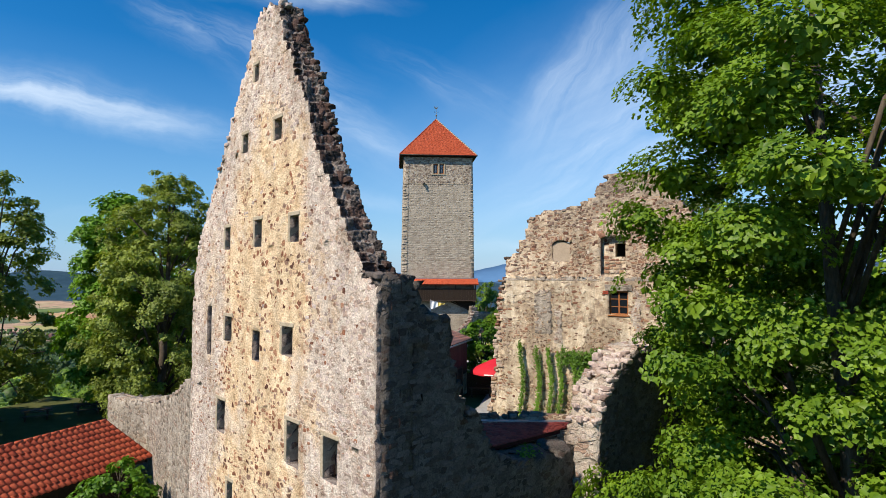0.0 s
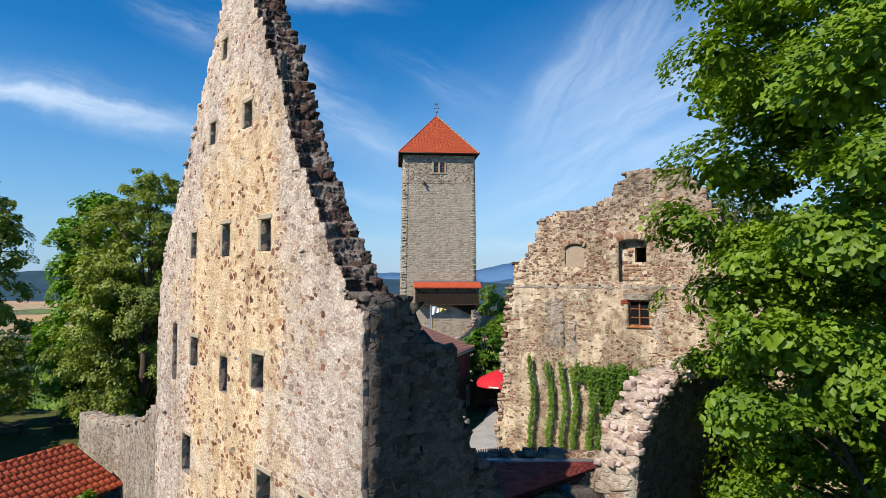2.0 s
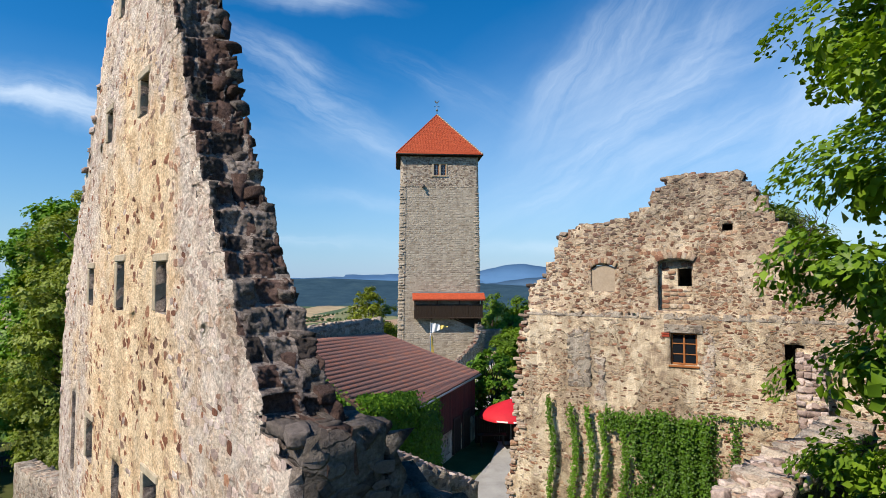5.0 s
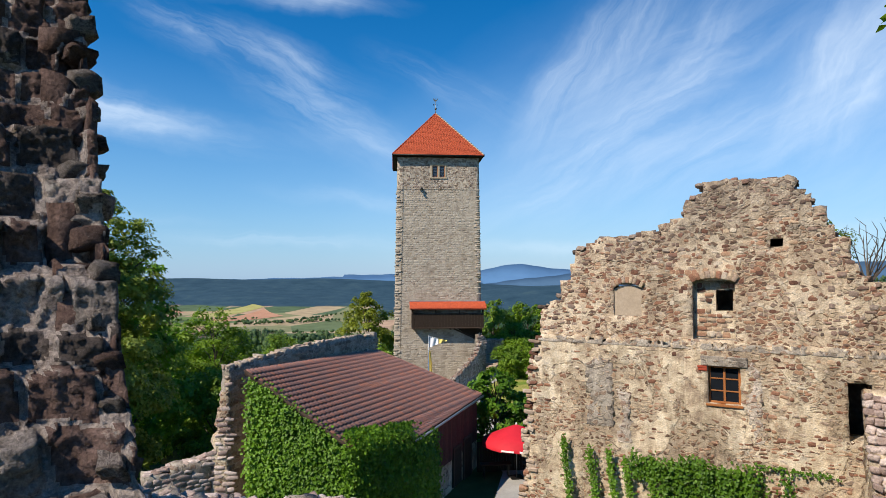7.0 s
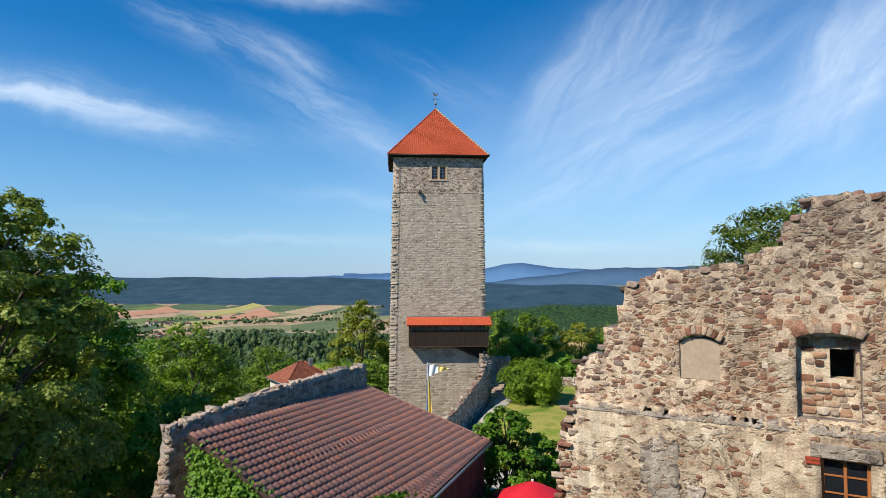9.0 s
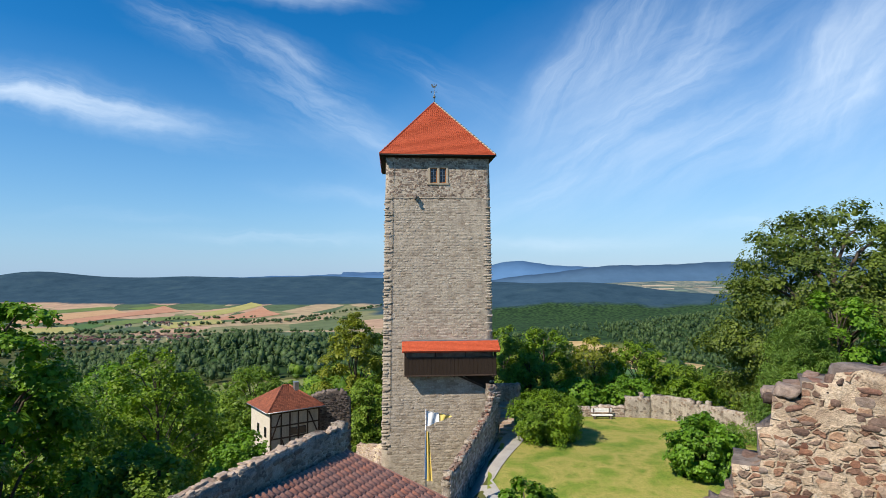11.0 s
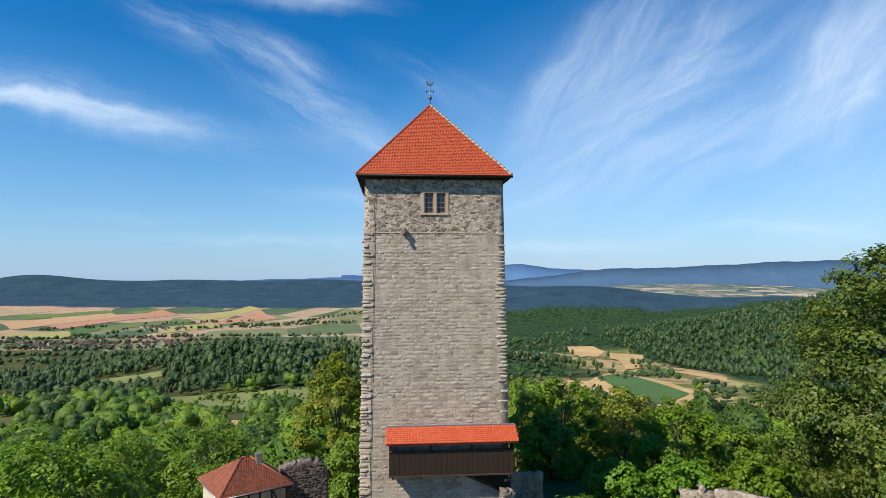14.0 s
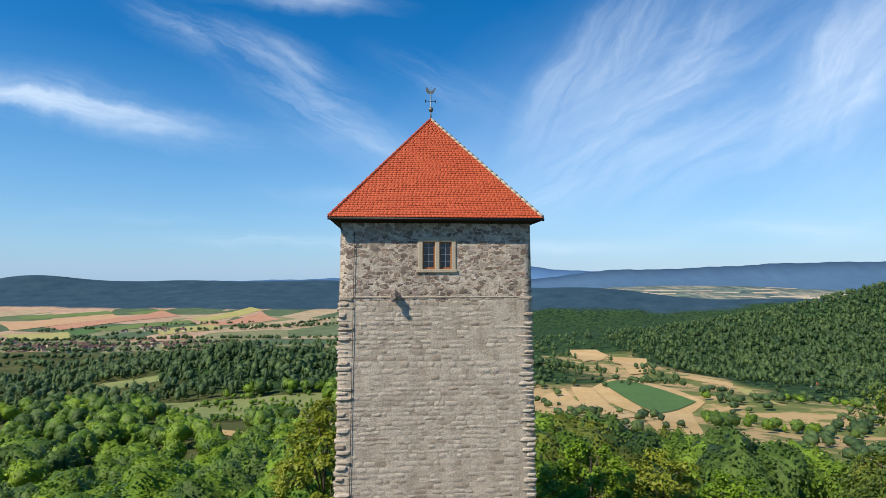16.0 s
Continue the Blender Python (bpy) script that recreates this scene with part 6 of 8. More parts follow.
for i in range(4):
    a = Vector(corners[i])
    way = Vector(tip) - a
    count = 24
    for k in range(count):
        p, q = a + way * (k / count), a + way * ((k + 1.12) / count)
        p.z += 0.05
        q.z += 0.02
        ob = new("ridge_tile", tube_mesh("ridge_tile", [(p, 0.095), (q, 0.075)], 6)) if k == 0 else new("ridge_tile", hip_mesh)
        if k == 0:
            hip_mesh, first = ob.data, p.copy()
            hip_mesh.materials.append(M["ridge_tile"] if i != 1 else M["dressed"])
        else:
            ob.matrix_basis = Matrix.Translation(p - first)
        ob.parent = roof
part("eaves_board", solid([(-R, 4.7 - R, EAVE - 0.11, R, 4.7 - R + 0.05, EAVE - 0.01), (-R, 4.7 + R - 0.05, EAVE - 0.11, R, 4.7 + R, EAVE - 0.01), (-R, 4.7 - R + 0.05, EAVE - 0.11, -R + 0.05, 4.7 + R - 0.05, EAVE - 0.01), (R - 0.05, 4.7 - R + 0.05, EAVE - 0.11, R, 4.7 + R - 0.05, EAVE - 0.01)], 0.005), M["dark_wood"], tower, "dark eaves board")
bm = bmesh.new()
e = half(24.6) - 0.05
ring_a = [bm.verts.new((x, y, EAVE - 0.07)) for x, y in ((-R + 0.06, 4.7 - R + 0.06), (R - 0.06, 4.7 - R + 0.06), (R - 0.06, 4.7 + R - 0.06), (-R + 0.06, 4.7 + R - 0.06))]
ring_b = [bm.verts.new((x, y, EAVE - 0.24)) for x, y in ((-e, 4.7 - e), (e, 4.7 - e), (e, 4.7 + e), (-e, 4.7 + e))]
for i in range(4):
    bm.faces.new((ring_a[i], ring_b[i], ring_b[(i + 1) % 4], ring_a[(i + 1) % 4]))
part("soffit", bm, M["dark_wood"], tower, "boarded dark soffit under the eaves")
part("gutter", tube_mesh("gutter", [((-R - 0.05, 4.7 - R - 0.07, EAVE - 0.08), 0.06), ((R + 0.05, 4.7 - R - 0.07, EAVE - 0.08), 0.06)], 8), M["iron"], tower)
# double window
fy = 4.7 - half(23.5)
surround = [(-0.82, fy - 0.05, 22.88, -0.62, fy + 0.25, 24.12), (0.68, fy - 0.05, 22.88, 0.86, fy + 0.25, 24.12), (-0.06, fy - 0.04, 22.88, 0.13, fy + 0.25, 24.12), (-0.82, fy - 0.06, 24.12, 0.86, fy + 0.25, 24.34), (-0.88, fy - 0.09, 22.74, 0.92, fy + 0.25, 22.88)]
win = part("tower_window", solid(surround, 0.015), M["dressed"], tower, "pale sandstone double window with oak casements")
for x0, x1 in ((-0.62, -0.06), (0.13, 0.68)):
    leaf = part("window_frame", solid([(x0, fy + 0.10, 22.88, x0 + 0.05, fy + 0.16, 24.12), (x1 - 0.06, fy + 0.06, 22.88, x1, fy + 0.16, 24.12), (x0, fy + 0.10, 22.88, x1, fy + 0.16, 22.97), (x0, fy + 0.10, 24.06, x1, fy + 0.16, 24.12)], 0.006), M["oak"], win)
    part("pane", solid([(x0 + 0.02, fy + 0.13, 22.9, x1 - 0.02, fy + 0.14, 24.1)]), M["glass"], win)
    part("glazing_bar", solid([((x0 + x1) / 2 - 0.012, fy + 0.11, 22.9, (x0 + x1) / 2 + 0.012, fy + 0.15, 24.1)] + [(x0 + 0.05, fy + 0.11, z - 0.01, x1 - 0.05, fy + 0.15, z + 0.01) for z in (23.25, 23.55, 23.85)]), M["zinc"], win)
part("window_room", solid([(-0.9, fy + 1.6, 22.6, 0.95, fy + 1.7, 24.4), (-1.0, fy + 0.26, 22.6, -0.9, fy + 1.7, 24.4), (0.95, fy + 0.26, 22.6, 1.05, fy + 1.7, 24.4), (-1.0, fy + 0.26, 24.4, 1.05, fy + 1.7, 24.5), (-1.0, fy + 0.26, 22.5, 1.05, fy + 1.7, 22.6)]), M["rubble_core"], tower, "dark chamber behind the window")
# stone corbel that juts from the wall
part("corbel", mesh_of("corbel", *tube([((-1.85, fy + 0.1, 21.8), 0.21), ((-1.87, fy - 0.16, 21.78), 0.2), ((-1.84, fy - 0.3, 21.7), 0.22), ((-1.95, fy - 0.44, 21.58), 0.15), ((-1.92, fy - 0.5, 21.5), 0.07)], 5), smooth=False), M["rubble_core"], tower, "broken stone spout jutting from the wall")
part("lightning_rod", tube_mesh("lightning_rod", [((-half(24) + 0.62, 4.7 - half(24) - 0.05, 24.6), 0.013), ((-half(3) + 0.62, 4.7 - half(3) - 0.05, 3), 0.013)], 5), M["iron"], tower)
# weather vane
vane = part("weather_vane", tube_mesh("weather_vane", [((0, 4.7, APEX - 0.2), 0.05), ((0, 4.7, APEX + 0.35), 0.03), ((0, 4.7, APEX + 1.75), 0.018)], 8), M["vane"], tower, "weather vane with ball, arrow and cock")
bm = bmesh.new()
bmesh.ops.create_uvsphere(bm, u_segments=14, v_segments=9, radius=0.13, matrix=Matrix.Translation((0, 4.7, APEX + 0.55)))
part("ball", bm, M["vane"], vane)
part("arrow", solid([(-0.28, 4.69, APEX + 0.98, 0.28, 4.71, APEX + 1.01), (-0.30, 4.69, APEX + 0.92, -0.24, 4.71, APEX + 1.07), (0.22, 4.69, APEX + 0.90, 0.25, 4.71, APEX + 1.09), (-0.012, 4.45, APEX + 1.08, 0.012, 4.95, APEX + 1.105)], 0.004), M["iron"], vane)
bm = bmesh.new()
cock = [(-0.25, 1.52), (-0.18, 1.42), (0.0, 1.36), (0.12, 1.42), (0.2, 1.55), (0.27, 1.72), (0.2, 1.7), (0.15, 1.62), (0.04, 1.53), (-0.08, 1.55), (-0.15, 1.68), (-0.24, 1.75), (-0.28, 1.64)]
front = [bm.verts.new((x, 4.685, APEX + z)) for x, z in cock]
back = [bm.verts.new((x, 4.715, APEX + z)) for x, z in cock]
bm.faces.new(front)
bm.faces.new(back[::-1])
for i in range(len(cock)):
    bm.faces.new((front[(i + 1) % len(cock)], front[i], back[i], back[(i + 1) % len(cock)]))
bmesh.ops.triangulate(bm, faces=bm.faces[:])
part("cock", bm, M["vane"], vane)
# timber hoarding at the old entrance
hy = 4.7 - half(8)
box = [(-2.75, hy - 0.85, 7.42, -2.69, hy, 9.6), (4.52, hy - 0.85, 7.42, 4.58, hy, 9.6)]
hoard = part("hoarding", solid(box + [(-2.69, hy - 0.82, 7.42, 4.52, hy, 7.49)]), M["dark_wood"], tower, "dark brown timber hoarding under a red tiled roof")
for k in range(24):
    x = -2.75 + k * 0.3055
    part("board", solid([(x, hy - 0.88, 7.45, x + 0.295, hy - 0.852, 8.78)], 0.004), M["dark_wood"], hoard)
part("rail", solid([(-2.75, hy - 0.93, 7.35, 4.58, hy - 0.82, 7.445), (-2.75, hy - 0.92, 8.78, 4.58, hy - 0.83, 8.86)], 0.008), M["timber"], hoard)
for x in (-2.7, -0.3, 2.1, 4.53):
    part("post", solid([(x - 0.05, hy - 0.84, 7.47, x + 0.05, hy - 0.74, 9.6)], 0.008), M["timber"], hoard)
for x in (-2.5, -0.9, 1.2, 4.3):
    part("bracket", beam((x, hy - 0.9, 7.29), (x, hy + 0.1, 7.29), 0.14, 0.13), M["timber"], hoard)
part("brace", beam((1.6, hy - 0.1, 7.25), (3.6, hy - 0.1, 6.35), 0.12, 0.16), M["timber"], hoard)
part("side_board", mesh_of("side_board", [(1.9, hy - 0.07, 7.3), (4.55, hy - 0.07, 7.3), (4.55, hy - 0.07, 5.75), (3.9, hy - 0.07, 6.05)] + [(1.9, hy + 0.02, 7.3), (4.55, hy + 0.02, 7.3), (4.55, hy + 0.02, 5.75), (3.9, hy + 0.02, 6.05)], [(0, 3, 2, 1), (4, 5, 6, 7), (0, 1, 5, 4), (1, 2, 6, 5), (2, 3, 7, 6), (3, 0, 4, 7)]), M["dark_wood"], hoard)
slope = ((-2.95, hy - 1.2, 9.36), (4.82, hy - 1.2, 9.36), (4.82, hy - 0.02, 10.0), (-2.95, hy - 0.02, 10.0))
lower = [Vector(p) - Vector((0, 0, 0.1)) for p in slope]
hroof = part("hoarding_roof", mesh_of("hoarding_roof", [Vector(p) for p in slope] + lower, [(0, 1, 2, 3), (7, 6, 5, 4), (0, 4, 5, 1), (1, 5, 6, 2), (2, 6, 7, 3), (3, 7, 4, 0)]), M["ridge_tile"], tower, "red tiled lean-to roof")
tiled_slope(slope, 0.165, 0.18, hroof, M["red_tile"], M["red_tile"], "beaver", 0)
part("flashing", solid([(-2.95, hy - 0.06, 10.02, 4.82, hy + 0.02, 10.11)], 0.01), M["zinc"], tower)

# ---- the lean-to house with the brown tiled roof ----
P1, P2, P3, P4 = Vector((-8.8, 37.02, 8.46)), Vector((-4.01, 35.83, 5.5)), Vector((2.25, 47.6, 5.32)), Vector((-4.5, 49.75, 7.75))
PB = Vector((-1.45, 38.3, 5.15))
shed = thing("tavern_house", (-4, 42, 1.0), 0, "stone and wine-red boarded house under a weathered brown pantile roof", "house")
inv = Vector((4, -42, -1.0))
L = [p + inv for p in (P2, P3, P4, P1)]
LB = PB + inv
down = Vector((0, 0, -0.12))
quad = mesh_of("roof", L + [p + down for p in L], [(0, 1, 2), (0, 2, 3), (4, 6, 5), (4, 7, 6), (0, 4, 5, 1), (1, 5, 6, 2), (2, 6, 7, 3), (3, 7, 4, 0)])
sroof = part("roof", quad, M["dark_wood"], shed, "low-pitched roof of weathered brown pantiles")


def prism(foot, tops, base):
    """A closed body over a polygon of (x, y), with its own top heights."""
    n = len(foot)
    verts = [(x, y, base) for x, y in foot] + [(x, y, z) for (x, y), z in zip(foot, tops)]
    return mesh_of("body", verts, [tuple(range(n))[::-1], tuple(range(n, 2 * n))] + [(i, (i + 1) % n, n + (i + 1) % n, n + i) for i in range(n)])


mid = sum(L, Vector()) / 4
foot = [p + (mid - p) * 0.05 for p in (LB, L[1], L[2], L[3], L[0])]
part("stone_wall", prism([(p.x, p.y) for p in foot], [p.z - 0.32 for p in foot], -0.4), M["palas_mortar"], shed, "pale rubble walls")
# boarded upper storey and openings on the courtyard front
a, b = foot[0].copy(), foot[1].copy()
way = (b - a).normalized()
out = Vector((way.y, -way.x, 0))
length = (b - a).length
for k in range(int(length / 0.2)):
    p = a + way * (0.1 + k * 0.2) + out * 0.035
    wdt = part("board", beam(Vector((p.x, p.y, 1.75)), Vector((p.x, p.y, 4.15)), 0.185, 0.03, 0.004, up=out), M["wine_wood"], shed)
for f, w, z0, z1 in ((0.62, 1.0, 0.2, 2.2), (0.80, 1.1, 0.05, 2.3)):
    p = a + way * (length * f) + out * 0.07
    ang = math.degrees(math.atan2(way.y, way.x))
    frame_ob = part("door", solid([(-w / 2, -0.02, z0, w / 2, 0.05, z1)], 0.01), M["dark_wood"], shed, "dark wooden door")
    frame_ob.matrix_basis = pose(p.x, p.y, 0, 0, 0, ang)
    trim = part("door_frame", solid([(-w / 2 - 0.12, -0.05, z0, -w / 2, 0.1, z1 + 0.12), (w / 2, -0.05, z0, w / 2 + 0.12, 0.1, z1 + 0.12), (-w / 2, -0.05, z1, w / 2, 0.1, z1 + 0.12)], 0.01), M["timber"], shed)
    trim.matrix_basis = pose(p.x, p.y, 0, 0, 0, ang)
tiled_slope(L, 0.34, 0.30, sroof, M["old_tile"], M["old_tiles"], "pan", 250)
corner = [L[0], LB, L[1]]
part("roof_corner", mesh_of("roof_corner", corner + [p + down for p in corner], [(0, 1, 2), (3, 5, 4), (0, 3, 4, 1), (1, 4, 5, 2)]), M["dark_wood"], sroof)
tiled_slope((LB, L[1], L[1], L[0]), 0.34, 0.30, sroof, M["old_tile"], M["old_tiles"], "pan", 40)
part("gutter", tube_mesh("gutter", [(LB + out * 0.12 - Vector((0, 0, 0.02)), 0.055), (L[1] + out * 0.12 - Vector((0, 0, 0.02)), 0.07)], 8), M["zinc"], shed)
part("verge_board", beam(L[0] + Vector((0, -0.03, 0.05)), L[3] + Vector((0, -0.03, 0.05)), 0.035, 0.12), M["timber"], shed, "dark verge board")
part("verge_board", beam(L[1] + Vector((0, 0.03, 0.08)), L[2] + Vector((0, 0.03, 0.08)), 0.06, 0.16), M["old_tile"], shed)
# ivy on the end wall
rng = np.random.default_rng(51)
rows = []
ea, eb = foot[4], foot[3]
ew = (eb - ea).normalized()
eo = Vector((ew.y, -ew.x, 0))
if eo.y > 0:
    eo = -eo
for f in np.linspace(-0.02, 0.97, 30):
    p = ea + (eb - ea) * f
    for z in np.arange(-0.4, p.z - 0.1, 0.2):
        q = p + eo * (0.3 + 0.12 * noise.noise((f * 9, z * 1.3, 2.0)))
        rows.append(((q.x, q.y, z), (0.15, 0.14, 0.15), 32))
ivy_on("ivy", rows, shed, rng, 0.14, M["ivy_leaf"], (-0.25, -0.9, 0.3), "thick green ivy climbing the end wall")
rows = []
corner_out = Vector((foot[0].y - foot[4].y, foot[4].x - foot[0].x, 0)).normalized()
for f in np.linspace(0.0, 1.0, 18):
    p = foot[4] + (foot[0] - foot[4]) * f
    for z in np.arange(-0.4, p.z + 0.25, 0.2):
        rows.append(((p.x + 0.1 * math.sin(z * 3), p.y - 0.3, z), (0.15, 0.15, 0.15), 34))
    for g in np.linspace(0, 0.7, 4):
        if noise.noise((f * 6, g * 5, 8.0)) > -0.15:
            rows.append(((p.x - 0.1, p.y + g * (0.6 + 0.6 * f), p.z + 0.3 + 0.22 * g), (0.16, 0.14, 0.06), 30))
for f in np.linspace(0.0, 0.25, 16):
    p = a + way * (length * f) + out * 0.25
    for z in np.arange(-0.4, 4.1 - 2.2 * max(0, f - 0.22) * 4, 0.22):
        if noise.noise((f * 8, z, 4.0)) > -0.25:
            rows.append(((p.x, p.y, z), (0.13, 0.1, 0.13), 34))
ivy_on("ivy", rows, shed, rng, 0.14, M["ivy_leaf"], (corner_out.x, corner_out.y, 0.1), "shaded ivy round the house corner")


def free_wall(name, line, thick, material, label, stones=None, seed=1, base=None, cap=None, cell=0.26):
    """A wall along a line of (x, y, top z): one thing, a stretch of masonry per leg."""
    x, y, _ = line[0]
    root = thing(name, (x, y, 0), 0, label, "wall", kind="structure")
    r2 = np.random.default_rng(seed)
    for (ax, ay, az), (bx, by, bz) in zip(line, line[1:]):
        long = math.hypot(bx - ax, by - ay)
        leg = part("leg", bpy.data.meshes.new("leg"), None, root)
        leg.matrix_basis = pose(ax - x, ay - y, 0, 0, 0, math.degrees(math.atan2(by - ay, bx - ax)))
        foot_z = base if base is not None else float(min(ground_z(ax, ay), ground_z(bx, by))) - 0.8
        top = profile((0, az), (long, bz))
        me = ruin_wall("masonry", -0.03, long + 0.03, foot_z, lambda v: top(v) + 0.05 * math.sin(v * 2.1 + seed), thick, [], material, root, seed + int(long * 10), cell, 0.035)
        me.matrix_basis = leg.matrix_basis.copy()
        if stones:
            single, joined = stones
            keep = lambda u, z, w, h: z + h / 2 < top(u) - 0.06 and r2.uniform() < 0.75
            set_stones(lay_courses(r2, 0, long, max(foot_z + 0.5, min(az, bz) - 5), max(az, bz), (0.15, 0.27), (0.22, 0.5), keep), "round", single, joined, me, r2, (0.01, 0.03))
        if cap:
            set_blocks([(u + r2.uniform(-0.08, 0.08), thick * 0.3 + thick * 0.4 * k + r2.uniform(-0.05, 0.05), top(u) + r2.uniform(-0.06, 0.04), r2.uniform(0.2, 0.46), thick * r2.uniform(0.34, 0.5), r2.uniform(0.09, 0.18)) for u in np.arange(0.15, long, 0.32) for k in range(2)], cap, me, r2)
        bpy.data.objects.remove(leg)
    return root


GREY = (M["white_stone"], M["white_stones"])
free_wall("tavern_back_wall", [(-9.6, 37.6, 8.55), (-7.0, 43.5, 9.0), (-4.5, 50.4, 8.75)], 0.55, M["grey_mortar"], "weathered curtain wall behind the brown tiled roof", (M["crown_stone"], M["crown_stones"]), 61, 0.0, M["pale_stone"])
free_wall("torn_wall_end", [(-10.5, 37.5, 4.6), (-9.65, 37.5, 8.4)], 0.75, M["palas_mortar"], "torn mossy end of the curtain wall", GREY, 62, 0.0, M["pale_stone"], 0.2)
free_wall("curtain_wall", [(-12.6, 36.0, 4.2), (-10.4, 37.4, 4.6)], 0.8, M["grey_mortar"], "low curtain wall under the trees", GREY, 63, -2.0, M["white_stone"])
free_wall("path_wall", [(0.2, 57.6, 3.9), (1.6, 62.5, 4.3), (3.2, 67.5, 5.1), (3.85, 70.2, 6.0)], 0.55, M["grey_mortar"], "low curved rubble wall beside the path to the keep", GREY, 64, -4.5, M["worn_stone"])
free_wall("wall_pillar", [(3.45, 70.2, 6.75), (4.1, 70.6, 6.55)], 0.6, M["grey_mortar"], "ragged stone pillar at the keep's corner", GREY, 65, 1.0, M["worn_stone"], 0.2)
free_wall("stair_head_wall", [(4.25, 76.3, 5.75), (6.6, 76.4, 5.75)], 0.35, M["grey_mortar"], "dark wall at the head of the stairs", None, 67, 1.5)
free_wall("garden_wall", [(10.6, 76.3, 3.65), (13.5, 76.3, 3.75), (15.75, 76.05, 3.8)], 0.6, M["pale_mortar"], "low dry-stone wall at the lawn's edge", (M["worn_stone"], M["worn_stone"]), 68, 1.5, None)
free_wall("garden_wall", [(15.8, 76.0, 4.65), (17.9, 75.7, 4.72), (19.3, 74.9, 4.95), (20.9, 72.95, 4.75), (22.15, 71.5, 4.58), (23.8, 69.6, 4.58), (24.9, 67.2, 4.4), (25.4, 64.5, 4.2)], 0.6, M["grey_mortar"], "curved grey mortared wall round the lawn", None, 69, 1.5, None, 0.3)
stairs = thing("stone_stairs", (4.22, 70.9, 2.75), -5, "worn stone stairs beside the keep", "stairs")
for k in range(9):
    part("step", solid([(0.02 * (k % 3), k * 0.56, -0.3, 1.25 - 0.03 * (k % 2), k * 0.56 + 0.62, (k + 1) * 0.165)], 0.03), M["pale_stone"], stairs)

# ---- the small lean-to roof inside the ruin ----
lean = thing("lean_to_roof", (0, 0, 0), 0, "small lean-to with a dull red tiled roof and zinc flashing", "shed")
slope = ((0.6, 16.1, 5.6), (3.8, 18.75, 5.6), (4.45, 19.0, 5.74), (0.4, 19.0, 5.72))
lroof = part("roof", mesh_of("roof", [Vector(p) for p in slope] + [Vector(p) - Vector((0, 0, 0.1)) for p in slope], [(0, 1, 2, 3), (7, 6, 5, 4), (0, 4, 5, 1), (1, 5, 6, 2), (2, 6, 7, 3), (3, 7, 4, 0)]), M["wine_wood"], lean, "dull red roof")
tiled_slope(slope, 0.20, 0.20, lroof, M["wine_tile"], M["wine_tiles"], "beaver", 160)
part("flashing", solid([(0.4, 18.98, 5.74, 4.5, 19.16, 5.82)], 0.01), M["zinc"], lean, "bluish zinc flashing")
part("wall", solid([(0.6, 18.7, 0.3, 4.3, 18.95, 5.6)]), M["palas_mortar"], lean)
free_wall("yard_wall", [(0.6, 19.3, 5.78), (2.6, 19.25, 5.88), (4.6, 19.2, 5.80)], 0.55, M["palas_mortar"], "low dark rubble wall behind the lean-to", None, 70, 0.5, M["worn_stone"])

# ---- orange roofed barn ----
barn = thing("barn", (-17.0, 30.0, 0), math.degrees(math.atan2(-0.93, -0.37)), "long barn with a bright orange pantile roof and dark boards", "barn")
# x runs along the ridge away from the wall, y to the slope that is seen
slope = ((14, 2.75, 1.45), (-0.45, 2.75, 1.45), (-0.05, 0, 3.0), (14, 0, 3.0))
broof = part("roof", mesh_of("roof", [(0, 0, 3.0), (14, 0, 3.0), (14, 2.7, 1.45), (0, 2.7, 1.45), (14, -2.7, 1.45), (0, -2.7, 1.45), (0, 0, 2.88), (14, 0, 2.88), (14, 2.7, 1.33), (0, 2.7, 1.33), (14, -2.7, 1.33), (0, -2.7, 1.33)], [(0, 1, 2, 3), (1, 0, 5, 4), (6, 9, 8, 7), (7, 10, 11, 6), (3, 2, 8, 9), (4, 5, 11, 10), (0, 3, 9, 6), (0, 6, 11, 5), (1, 7, 8, 2), (1, 4, 10, 7)]), M["dark_wood"], barn, "orange pantile roof")
tiled_slope(slope, 0.34, 0.28, broof, M["orange_tile"], M["orange_tiles"], "pan", 300)
for k in range(34):
    ob = part("ridge_tile", tube_mesh("ridge_tile", [((k * 0.41, 0, 3.05), 0.12), (((k + 1.1) * 0.41, 0, 3.05), 0.10)], 8), M["orange_tile"], broof)
part("verge_board", solid([(-0.14, 0.0, 1.3, -0.1, 2.75, 1.42)]), M["dark_wood"], barn)
part("body", solid([(0.2, -2.3, -1.0, 13.8, 2.3, 1.4)]), M["dark_wood"], barn, "dark boarded walls")
for k in range(60):
    part("board", solid([(0.2 + k * 0.225, 2.3, -0.9, 0.2 + k * 0.225 + 0.21, 2.325, 1.45)], 0.003), M["dark_wood"], barn)

# ---- gatehouse ----
gate = thing("gatehouse", (-17.5, 82.6, -3.9), 36.0, "half-timbered gatehouse with a mossy red hipped roof", "house")
W, D, E = 6.1, 6.2, 5.6
part("wall_body", solid([(0.4, 0.4, -1.5, W - 0.4, D - 0.2, E - 0.05)], 0.02), M["infill"], gate, "cream plastered walls")
part("white_wall", solid([(0.385, 0.42, -1.5, 0.42, D - 0.25, E - 0.1)]), M["white_plaster"], gate, "whitewashed side wall")
for x in (0.42, 1.5, 2.4, 3.3, 4.3, 5.55):
    part("post", solid([(x, 0.35, -0.6, x + 0.15, 0.42, E - 0.1)], 0.01), M["timber"], gate)
